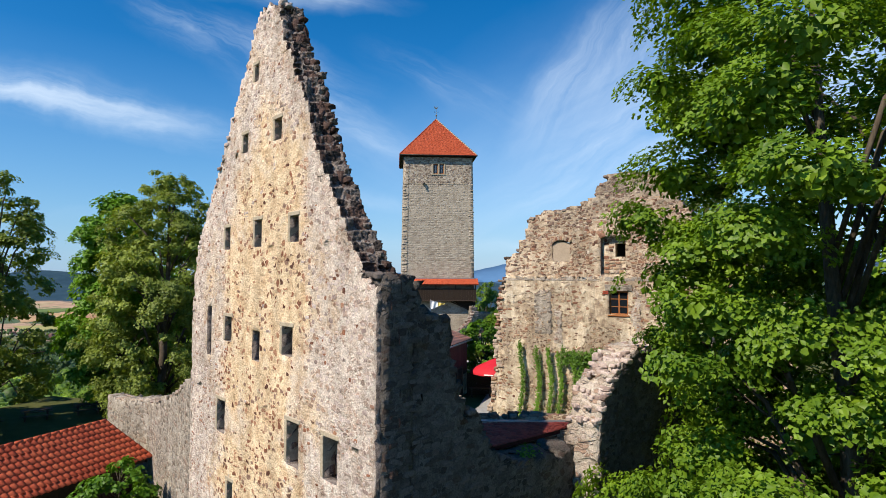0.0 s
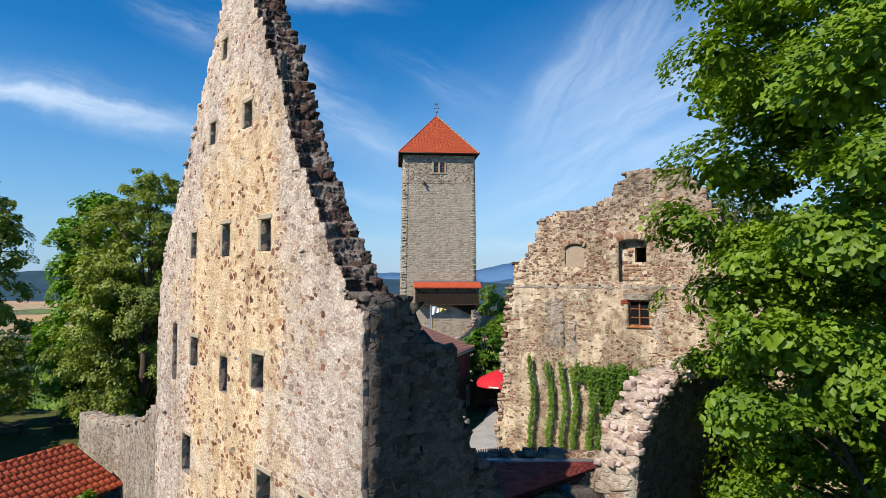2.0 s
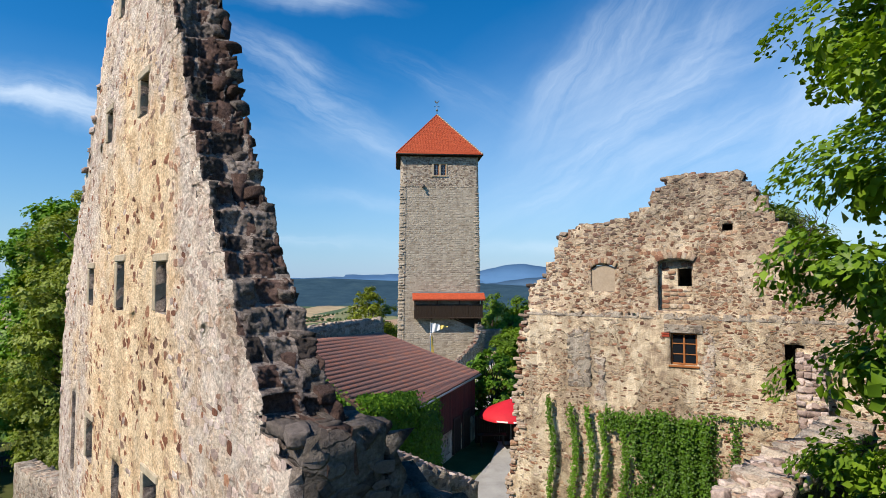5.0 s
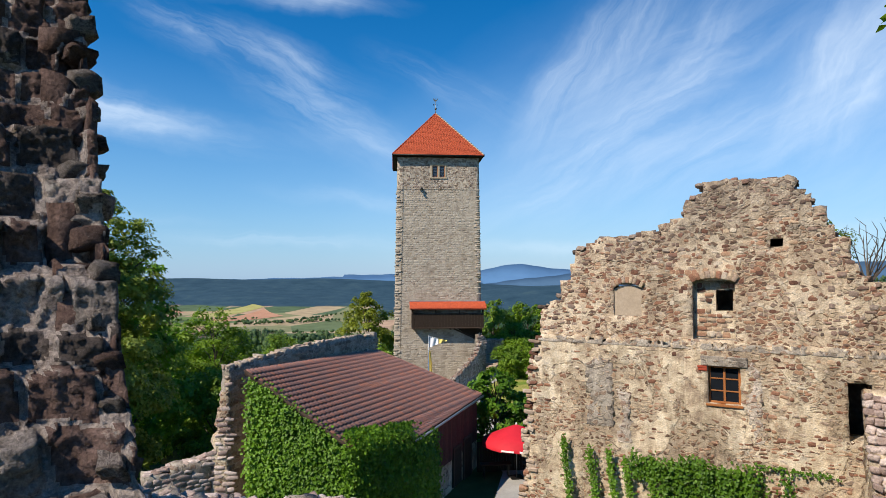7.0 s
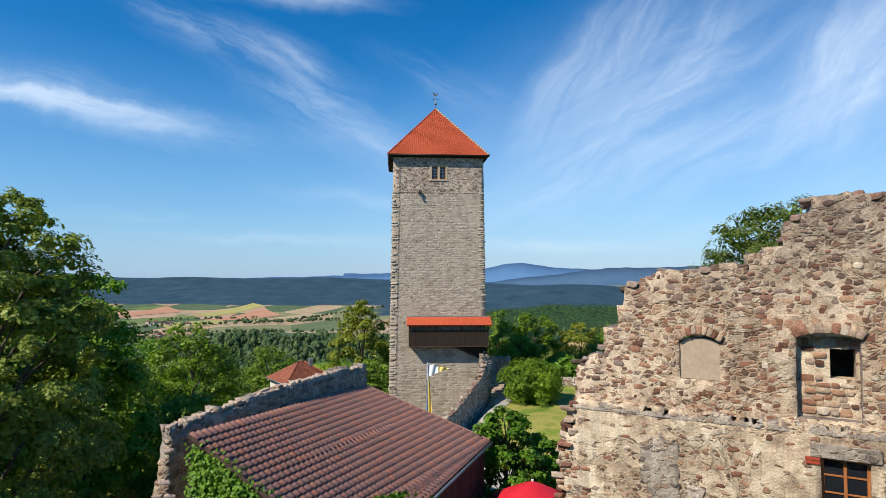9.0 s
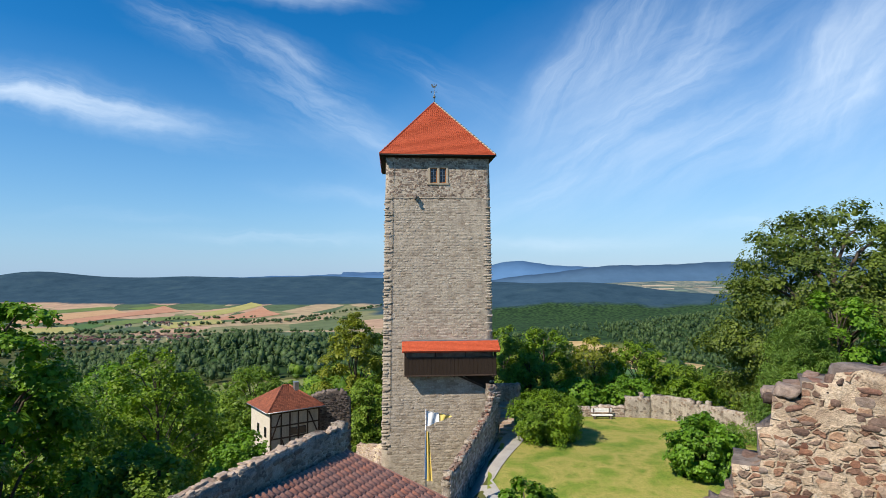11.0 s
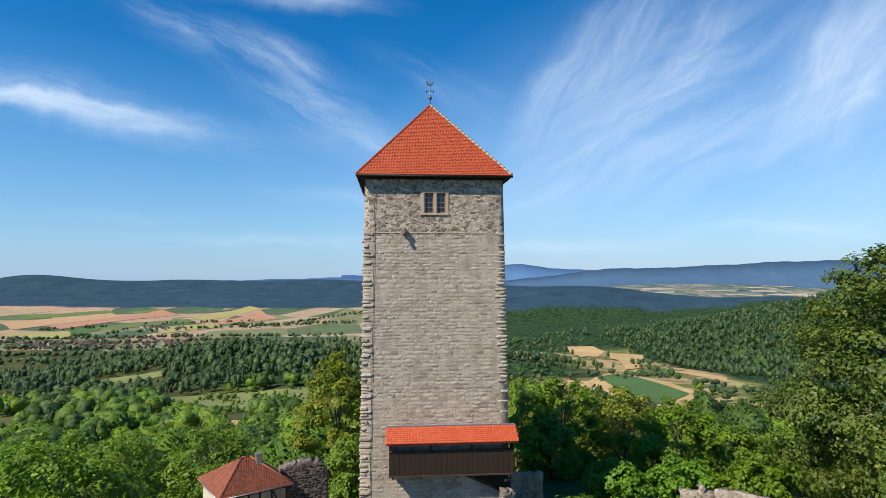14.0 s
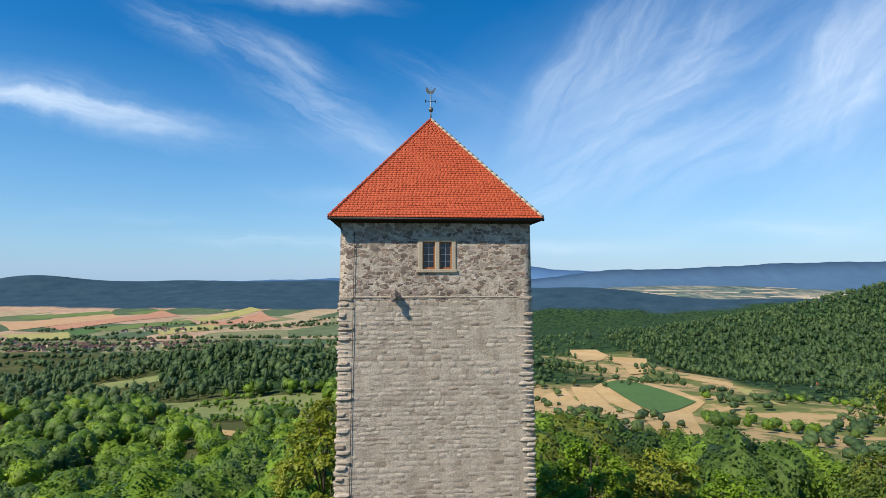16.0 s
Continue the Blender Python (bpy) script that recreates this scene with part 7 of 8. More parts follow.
for z in (0.1, 1.5, 2.8, 4.0, 5.3):
    part("rail", solid([(0.42, 0.34, z, W - 0.4, 0.425, z + 0.14)], 0.01), M["timber"], gate)
for (x0, z0), (x1, z1) in (((0.6, 2.9), (1.45, 5.2)), ((5.5, 2.9), (4.5, 5.2)), ((1.65, 2.7), (2.4, 0.2)), ((4.3, 2.7), (3.5, 0.2)), ((5.55, 2.7), (4.6, 0.2))):
    part("brace", beam((x0, 0.37, z0), (x1, 0.37, z1), 0.13, 0.09, 0.008, up=(0, 1, 0)), M["timber"], gate)
part("door", solid([(0.75, 0.30, -0.4, 1.75, 0.4, 1.9)], 0.01), M["dark_wood"], gate, "dark wooden door")
for x, z in ((2.5, 3.05), (3.45, 3.05)):
    part("window", solid([(x, 0.33, z, x + 0.75, 0.41, z + 0.75)], 0.01), M["glass"], gate)
for y, z in ((1.3, 2.9), (1.3, 0.6), (3.4, 2.9)):
    part("window", solid([(0.35, y, z, 0.40, y + 0.6, z + 1.0)], 0.01), M["glass"], gate)
c4 = [(0, 0, E), (W, 0, E), (W, D, E), (0, D, E)]
ra, rb = (W / 2 - 0.35, D / 2, E + 1.95), (W / 2 + 0.35, D / 2, E + 1.95)
bm = bmesh.new()
lv = [bm.verts.new(p) for p in c4]
ta, tb = bm.verts.new(ra), bm.verts.new(rb)
for face in ((lv[0], lv[1], tb, ta), (lv[1], lv[2], tb), (lv[2], lv[3], ta, tb), (lv[3], lv[0], ta), tuple(lv[::-1])):
    bm.faces.new(face)
groof = part("roof", bm, M["gate_tiles"], gate, "hipped roof of mossy red tiles")
tiled_slope((c4[0], c4[1], rb, ra), 0.2, 0.2, groof, M["gate_tiles"], M["gate_tiles"], "beaver", 0)
tiled_slope((c4[3], c4[0], ra, ra), 0.2, 0.2, groof, M["gate_tiles"], M["gate_tiles"], "beaver", 0)
tiled_slope((c4[1], c4[2], rb, rb), 0.2, 0.2, groof, M["gate_tiles"], M["gate_tiles"], "beaver", 0)
for p, q in ((c4[0], ra), (c4[1], rb), (ra, rb)):
    part("ridge_tiles", tube_mesh("ridge_tiles", [(Vector(p) + Vector((0, 0, 0.05)), 0.09), (Vector(q) + Vector((0, 0, 0.05)), 0.09)], 7), M["gate_tiles"], groof)
part("chimney", solid([(3.7, 2.2, E + 1.0, 4.15, 2.65, E + 2.3), (3.66, 2.16, E + 2.22, 4.19, 2.69, E + 2.35)], 0.01), M["zinc"], gate, "grey sheet-metal chimney")
part("gutter", tube_mesh("gutter", [((0, -0.06, E - 0.02), 0.06), ((W, -0.06, E - 0.02), 0.06)], 6), M["zinc"], gate)
part("gutter", tube_mesh("gutter", [((-0.06, 0, E - 0.02), 0.06), ((-0.06, D, E - 0.02), 0.06)], 6), M["zinc"], gate)
# gate wall with a round arch
arch = thing("gate_wall", (-14.3, 88.3, -4.6), 20, "dark ruined gate wall with a pale round-arched passage", "wall", kind="structure")
ruin_wall("masonry", 0, 4.2, 0, profile((0, 6.6), (0.5, 7.1), (2.6, 7.3), (3.6, 7.1), (4.2, 6.2)), 0.9, [(0.25, 1.75, 0.0, 2.5)], M["rubble_core"], arch, 71, 0.2, 0.04)
arch_keep = lambda x, z, w, h: z + h / 2 < profile((0, 6.4), (0.5, 6.9), (2.6, 7.1), (3.6, 6.9), (4.2, 6.0))(x) and outside([(0.1, 1.9, 0.0, 2.7)], 0.05)(x, z, w, h) and 0.1 < x < 4.0 and rng.uniform() < 0.75
set_stones(lay_courses(rng, 0.1, 4.5, 0.2, 8.0, (0.12, 0.25), (0.15, 0.4), arch_keep, 0.015, 0.1), "round", M["dark_stone"], M["dark_stones"], arch, rng, (0.015, 0.05))
hoop = [(0.25, 2.5), (0.25, 1.75)] + [(1.0 - 0.75 * math.cos(w), 1.75 + 0.75 * math.sin(w)) for w in np.linspace(0, math.pi, 13)] + [(1.75, 2.5)]
part("arch_head", mesh_of("arch_head", [(x, 0.02, z) for x, z in hoop] + [(x, 0.88, z) for x, z in hoop], [tuple([0] + list(range(2, 9))), tuple([len(hoop) - 1, 0] + list(range(8, len(hoop) - 1)))] + [(i, i + 1, len(hoop) + i + 1, len(hoop) + i) for i in range(1, len(hoop) - 2)]), M["dressed"], arch)
lamp = thing("wall_lantern", (-14.0, 88.1, -2.2), 20, "small black wall lantern by the gate arch", "lantern")
part("bracket", solid([(-0.02, -0.25, 0.22, 0.02, 0.12, 0.26)]), M["iron"], lamp)
part("housing", solid([(-0.12, -0.37, -0.2, 0.12, -0.13, 0.16), (-0.16, -0.41, 0.16, 0.16, -0.09, 0.22)], 0.02), M["iron"], lamp)
free_wall("ward_wall", [(-9.3, 86.8, -2.6), (-5.3, 80.5, -1.0), (-4.7, 76.4, -0.6)], 0.7, M["palas_mortar"], "sunlit low wall between gate and keep", GREY, 72, -5.5, M["pale_stone"])

# ---- things of the courtyard ----
umbrella = thing("parasol", (4.1, 45.2, 1.15), 12, "large red canvas parasol on the paved terrace", "parasol")
verts, faces = [(0, 0, 3.03)], []
for j, (r, z) in enumerate(((0.55, 2.82), (1.2, 2.52), (2.0, 2.14), (2.02, 1.92))):
    for k in range(24):
        w = 2 * math.pi * k / 24
        sag = 1 - 0.05 * (1 - abs(math.cos(w * 4))) * (j > 0)
        verts.append((r * math.cos(w) * sag, r * math.sin(w) * sag, z))
faces = [(0, 1 + k, 1 + (k + 1) % 24) for k in range(24)] + [(1 + j * 24 + k, 1 + (j + 1) * 24 + k, 1 + (j + 1) * 24 + (k + 1) % 24, 1 + j * 24 + (k + 1) % 24) for j in range(3) for k in range(24)]
canopy = part("canopy", mesh_of("canopy", verts, faces, smooth=True), M["umbrella_red"], umbrella)
part("finial", solid([(-0.05, -0.05, 3.0, 0.05, 0.05, 3.12)], 0.02), M["white_paint"], umbrella)
part("pole", tube_mesh("pole", [((0, 0, 0), 0.03), ((0, 0, 3.0), 0.025)], 8), M["zinc"], umbrella)
part("base_plate", solid([(-0.4, -0.4, 0, 0.4, 0.4, 0.07)], 0.015), M["iron"], umbrella)
for k in range(8):
    w = 2 * math.pi * k / 8
    part("rib", beam((0, 0, 2.96), (1.95 * math.cos(w), 1.95 * math.sin(w), 2.10), 0.02, 0.02, 0.0), M["iron"], umbrella)
label_ob = part("printed_label", solid([(-0.28, -0.012, -0.02, 0.28, 0.0, 0.36)], 0.003), M["white_paint"], canopy, "white label on the rim")
label_ob.matrix_basis = pose(-0.2, -1.99, 1.98, -50, 0, -4)
for k in range(2):
    bar = part("print_bar", solid([(-0.2, -0.016, 0.08 + 0.14 * k, 0.2 - 0.1 * k, -0.0125, 0.13 + 0.14 * k)]), M["bar_grey"], label_ob)
part("print_bar", solid([(-0.35, -0.01, 0, 0.35, 0.0, 0.09)]), M["white_paint"], canopy).matrix_basis = pose(-1.1, -1.70, 1.98, -4, 0, -33)
for x, y, w in ((2.95, 45.4, 6), (5.35, 45.5, -4)):
    table = thing("beer_table", (x, y, 1.15), w, "dark wooden beer garden table in the parasol's shade", "table", "beer garden tables")
    part("tabletop", solid([(-0.9, -0.3, 0.72, 0.9, 0.3, 0.77)], 0.008), M["timber"], table)
    for sx in (-0.7, 0.7):
        for sy in (-0.2, 0.2):
            part("leg", solid([(sx - 0.03, sy - 0.03, 0, sx + 0.03, sy + 0.03, 0.72)]), M["iron"], table)
# dark boards added to stand in for the shade behind the parasol
screen = thing("board_screen", (1.9, 46.3, 1.1), 3, "added dark boards standing in for shade behind the beer garden tables", "screen")
for k in range(26):
    part("board", solid([(k * 0.16, 0, 0.02, k * 0.16 + 0.152, 0.025, 1.75 + 0.01 * (k % 3))], 0.004), M["dark_wood"], screen)
for x in (0.1, 2.0, 4.0):
    part("post", solid([(x - 0.05, 0.03, -0.3, x + 0.05, 0.13, 1.7)], 0.006), M["timber"], screen)
flag = thing("flagpole", (-1.18, 56.2, 1.4), 0, "slim flagpole with a white and yellow pennant and a hanging banner", "flagpole")
part("pole", tube_mesh("pole", [((0, 0, float(ground_z(-1.18, 56.2)) - 1.5), 0.045), ((0, 0, 6.75), 0.03)], 8), M["zinc"], flag)
part("crossbar", tube_mesh("crossbar", [((0, 0, 6.65), 0.018), ((1.25, -0.05, 6.45), 0.015)], 6), M["zinc"], flag)


def cloth(points, thick=0.012, waves=0.06):
    """A cloth between four corners, with soft folds."""
    a, b, c, d = (Vector(p) for p in points)
    verts, faces, n = [], [], 10
    for side_y in (0, thick):
        for i in range(n + 1):
            for j in range(n + 1):
                u, v = i / n, j / n
                p = (a * (1 - u) + b * u) * (1 - v) + (d * (1 - u) + c * u) * v
                verts.append((p.x, p.y + side_y + waves * math.sin(u * 9 + v * 2), p.z))
    m = (n + 1) ** 2
    for i in range(n):
        for j in range(n):
            q = i * (n + 1) + j
            faces += [(q, q + n + 1, q + n + 2, q + 1), (m + q + 1, m + q + n + 2, m + q + n + 1, m + q)]
    return mesh_of("cloth", verts, faces, smooth=True)


part("pennant", cloth([(0.04, 0, 6.62), (0.72, -0.03, 6.50), (0.72, -0.03, 6.08), (0.04, 0, 5.80)]), M["white_cloth"], flag, "white half of the pennant")
part("pennant_tip", cloth([(0.72, -0.03, 6.50), (1.4, -0.05, 6.37), (1.4, -0.05, 6.34), (0.72, -0.03, 6.08)]), M["yellow_cloth"], flag, "pale yellow half of the pennant")
part("banner", cloth([(0.03, -0.02, 5.6), (0.16, -0.03, 5.5), (0.36, -0.06, 2.9), (0.03, -0.04, 2.9)]), M["yellow_cloth"], flag, "hanging yellow banner")
part("banner_edge", cloth([(-0.06, 0.03, 5.6), (0.03, 0.02, 5.6), (0.05, 0.0, 3.0), (-0.07, 0.01, 3.0)]), M["blue_cloth"], flag, "pale blue edge of the banner")
fence = thing("picket_fence", (0.35, 32.1, 1.05), 24, "short dark wooden picket fence beside the path", "fence")
part("rail", solid([(0, 0.0, 0.3, 2.9, 0.04, 0.38), (0, 0.0, 0.75, 2.9, 0.04, 0.83)]), M["timber"], fence)
for k in range(22):
    part("picket", solid([(k * 0.133, -0.025, 0.05, k * 0.133 + 0.075, 0.0, 1.05)], 0.006), M["timber"], fence)
for x in (0.0, 1.4, 2.85):
    part("post", solid([(x - 0.05, 0.04, -0.2, x + 0.05, 0.14, 1.0)], 0.008), M["timber"], fence)
bench = thing("garden_bench", (13.6, 75.6, 2.72), 0, "pale wooden bench against the garden wall", "bench")
for k in range(3):
    part("seat_slat", solid([(-0.9, -0.3 + k * 0.16, 0.43, 0.9, -0.17 + k * 0.16, 0.47)], 0.006), M["white_paint"], bench)
for k in range(2):
    part("back_slat", solid([(-0.9, 0.22, 0.65 + k * 0.17, 0.9, 0.26, 0.78 + k * 0.17)], 0.006), M["white_paint"], bench)
for x in (-0.7, 0.7):
    part("support", solid([(x - 0.05, -0.28, 0, x + 0.05, 0.2, 0.43), (x - 0.05, 0.16, 0.4, x + 0.05, 0.22, 0.98)], 0.008), M["rubble_core"], bench)
for i, (x, y, w) in enumerate(((-29, 42.5, 30), (-26.5, 44.5, 35), (-30.5, 39.5, 20))):
    table = thing("picnic_table", (x, y, float(ground_z(x, y))), w, "grey wooden picnic table with benches under the trees", "picnic table", "picnic tables")
    part("tabletop", solid([(-0.95, -0.36, 0.72, 0.95, 0.36, 0.77)], 0.008), M["timber"], table)
    for s in (-1, 1):
        part("seat", solid([(-0.95, s * 0.72 - 0.13, 0.42, 0.95, s * 0.72 + 0.13, 0.46)], 0.008), M["timber"], table)
        part("leg_frame", solid([(s * 0.65 - 0.04, -0.8, 0.3, s * 0.65 + 0.04, 0.8, 0.4), (s * 0.65 - 0.04, -0.3, 0, s * 0.65 + 0.04, -0.2, 0.72), (s * 0.65 - 0.04, 0.2, 0, s * 0.65 + 0.04, 0.3, 0.72)]), M["timber"], table)

# ---- trees and shrubs near the castle ----
gz = lambda x, y: float(ground_z(x, y)) - 0.1
tree("maple_tree", (9.9, 14.2, gz(9.9, 14.2)), 19.5, 5.2, 101, M["maple_leaf"], 0.14, 165000, "large sunlit maple tree in full green leaf", clumps=210, low=0.04, radius=0.30, shape="full", tuft=0.82, flat=0.62, thin=0.3, tufts=13, pad=0.36)
tree("maple_tree", (14.5, 17.5, gz(14.5, 17.5)), 18.5, 4.6, 115, M["maple_leaf"], 0.22, 22000, "second maple close behind the large one", clumps=120, low=0.06, radius=0.3, shape="full")
tree("lime_tree", (-19.9, 42.0, gz(-19.9, 42)), 17.4, 5.0, 102, M["dark_leaf"], 0.165, 80000, "dense dark olive-green lime tree behind the bastion", clumps=330, low=0.02, radius=0.35, shape="round", tuft=0.62, flat=0.7, tufts=7, droop=0.8)
tree("chestnut_tree", (-24.5, 56, gz(-24.5, 56)), 17.5, 4.6, 116, M["chestnut_leaf"], 0.3, 16000, "bright green chestnut tree behind the lime", clumps=80, low=0.08, radius=0.33)
tree("chestnut_tree", (-25.6, 47.0, gz(-25.6, 47)), 16.4, 4.3, 103, M["chestnut_leaf"], 0.29, 26000, "bright green chestnut tree beside a darker one", clumps=90, low=0.08, radius=0.33)
tree("alder_tree", (-38, 50.5, gz(-38, 50.5)), 20.5, 4.4, 104, M["dark_leaf"], 0.25, 26000, "tall dark loose-crowned tree on the terrace", clumps=120, low=0.02, radius=0.25, shape="full", tuft=0.85)
tree("small_tree", (-30, 35.5, gz(-30, 35.5)), 6.5, 2.4, 105, M["yellow_leaf"], 0.22, 5000, "small yellow-green tree by the picnic tables", clumps=40, low=0.1)
tree("elder_bush", (-13.3, 24.5, gz(-13.3, 24.5)), 2.5, 1.5, 106, M["ivy_leaf"], 0.18, 2500, "green elder bush before the barn", "bush", clumps=25, low=0.1)
tree("round_bush", (7.6, 69.2, 2.7), 3.5, 2.9, 107, M["maple_leaf"], 0.13, 24000, "big rounded green bush on the lawn", "bush", clumps=130, low=0.06, shape="egg", radius=0.06, tuft=0.8, tufts=9, flat=1.0)
tree("chestnut_sapling", (16.1, 61.5, 2.5), 3.8, 2.2, 108, M["chestnut_leaf"], 0.20, 12000, "young broad-leaved chestnut on the lawn", clumps=110, low=0.04, shape="egg", radius=0.07, tuft=0.85, flat=0.85)
tree("hazel_bush", (3.3, 48.9, 1.2), 5.4, 2.0, 109, M["ivy_leaf"], 0.2, 7000, "tall green hazel bush behind the parasol", "bush", clumps=50, low=0.06)
tree("hazel_bush", (5.4, 50.4, 1.3), 3.4, 1.8, 110, M["ivy_leaf"], 0.2, 4500, "lower green hazel bush behind the parasol", "bush", clumps=36, low=0.06)
tree("beech_tree", (37.0, 80, gz(37, 80)), 21.6, 11.2, 111, M["beech_leaf"], 0.27, 70000, "huge spreading beech beyond the garden wall", clumps=250, low=0.05, radius=0.75, tuft=0.66, flat=0.6, tufts=8, droop=0.6)
tree("pine_tree", (25.6, 66.5, gz(25.6, 66.5)), 9.8, 4.4, 112, M["needle"], 0.19, 60000, "bluish green pine beside the garden wall", clumps=120, low=0.05, shape="cone", narrow=0.22, jitter=0.8, tuft=0.9)
tree("larch_tree", (30.5, 70, gz(30.5, 70)), 11, 3.6, 113, M["chestnut_leaf"], 0.26, 10000, "light green tree beside the pine", clumps=70, low=0.08)
tree("ash_tree", (-12.0, 106, gz(-12, 106) - 2), 22.5, 4.6, 114, M["yellow_leaf"], 0.30, 20000, "tall yellowish green ash behind the keep", clumps=100, low=0.12, shape="egg", radius=0.3)
for i, (x, y, h, r, leaf) in enumerate(((11.8, 95, 14.5, 4.6, "maple_leaf"), (18.5, 97, 14.5, 4.6, "yellow_leaf"), (21.5, 90, 12.5, 4.8, "maple_leaf"), (27, 92, 11, 4.4, "forest_leaf"), (12.5, 79.5, 4.2, 2.6, "chestnut_leaf"), (17.5, 80, 4.6, 2.8, "chestnut_leaf"), (22.5, 79, 4.2, 2.7, "maple_leaf"), (9.6, 90, 7.9, 3.4, "forest_leaf"), (6.8, 92, 13, 4, "forest_leaf"), (34, 95, 13, 5, "forest_leaf"), (44, 88, 14, 5, "dark_leaf"))):
    tree("hedge_tree" if h > 8 else "hedge_shrub", (x, y, gz(x, y)), h * 0.68, r * 0.85, 120 + i, M[leaf], 0.24, 9000 if h > 8 else 4000, "green broadleaf tree behind the garden wall" if h > 8 else "bushy green shrub behind the garden wall", "tree" if h > 8 else "bush", clumps=52, low=0.05)
for i, (x, y, h, r, leaf) in enumerate(((-24, 74, 13, 4.6, "maple_leaf"), (-31, 79, 14, 5, "chestnut_leaf"), (-28.5, 66, 13, 4.5, "forest_leaf"), (-36, 70, 15, 5.2, "forest_leaf"), (-22.5, 94, 13, 4.4, "forest_leaf"), (-30, 92, 14, 5, "maple_leaf"), (-40, 84, 15, 5, "chestnut_leaf"), (-18.5, 60, 9, 3.6, "forest_leaf"), (-14.5, 66, 8, 3.2, "chestnut_leaf"), (-9.5, 98, 10, 3.6, "forest_leaf"))):
    tree("slope_tree", (x, y, gz(x, y)), h, r, 140 + i, M[leaf], 0.24, 13000, "leafy green tree on the castle slope", clumps=120, low=0.03, tuft=0.95, radius=0.2)
# trees outside the view, added to throw shade on the picnic terrace
for i, (x, y) in enumerate(((-44, 28), (-42, 36), (-36, 28), (-50, 40), (-36, 38))):
    tree("terrace_tree", (x, y, gz(x, y)), 15, 5, 160 + i, M["forest_leaf"], 0.6, 5000, "unseen broad tree added to shade the picnic terrace", clumps=60, low=0.12)
dead = thing("bare_shrub", (7.708 + 0.8793 * 5.6 + 0.4763 * 0.6, 31.2 - 0.4763 * 5.6 + 0.8793 * 0.6, 12.6), 0, "leafless shrub growing on the ruined wall top", "shrub")
rng = np.random.default_rng(77)
verts, faces = [], []
for k in range(9):
    w, t = rng.uniform(0, 6.28), rng.uniform(0.25, 0.8)
    p = Vector((0, 0, -0.2))
    stations = [(p, 0.03)]
    for j in range(4):
        p = p + Vector((math.cos(w) * t * 0.35, math.sin(w) * t * 0.35, 0.42)) + Vector(rng.normal(0, 0.06, 3))
        stations.append((p.copy(), 0.022 - 0.0045 * j))
        v2, f2 = tube([(p, 0.012), (p + Vector((rng.normal(0, 0.25), rng.normal(0, 0.25), 0.3)), 0.004)], 4)
        faces += [tuple(q + len(verts) for q in f) for f in f2]
        verts += v2
    v2, f2 = tube(stations, 5)
    faces += [tuple(q + len(verts) for q in f) for f in f2]
    verts += v2
part("stem", mesh_of("stem", verts, faces), M["bark"], dead)

# ---- woods on the slopes, fields and hills ----


def woods(name, spots, templates, material, label, seed):
    """Trees past counting, joined into one object: spots are (x, y, height)."""
    r2 = np.random.default_rng(seed)
    soup = Soup()
    for x, y, h in spots:
        verts, faces = templates[int(r2.integers(len(templates)))]
        w = r2.uniform(0, 6.28)
        c, s = math.cos(w), math.sin(w)
        turned = verts @ np.array(((c, s, 0), (-s, c, 0), (0, 0, 1)))
        soup.add(turned * (h * r2.uniform(0.85, 1.2), h * r2.uniform(0.85, 1.2), h) + (x, y, float(ground_z(x, y)) - 0.06 * h), faces)
    ob = new(name, soup.mesh(name, material))
    return tagged(ob, label, "woods", kind="stuff")


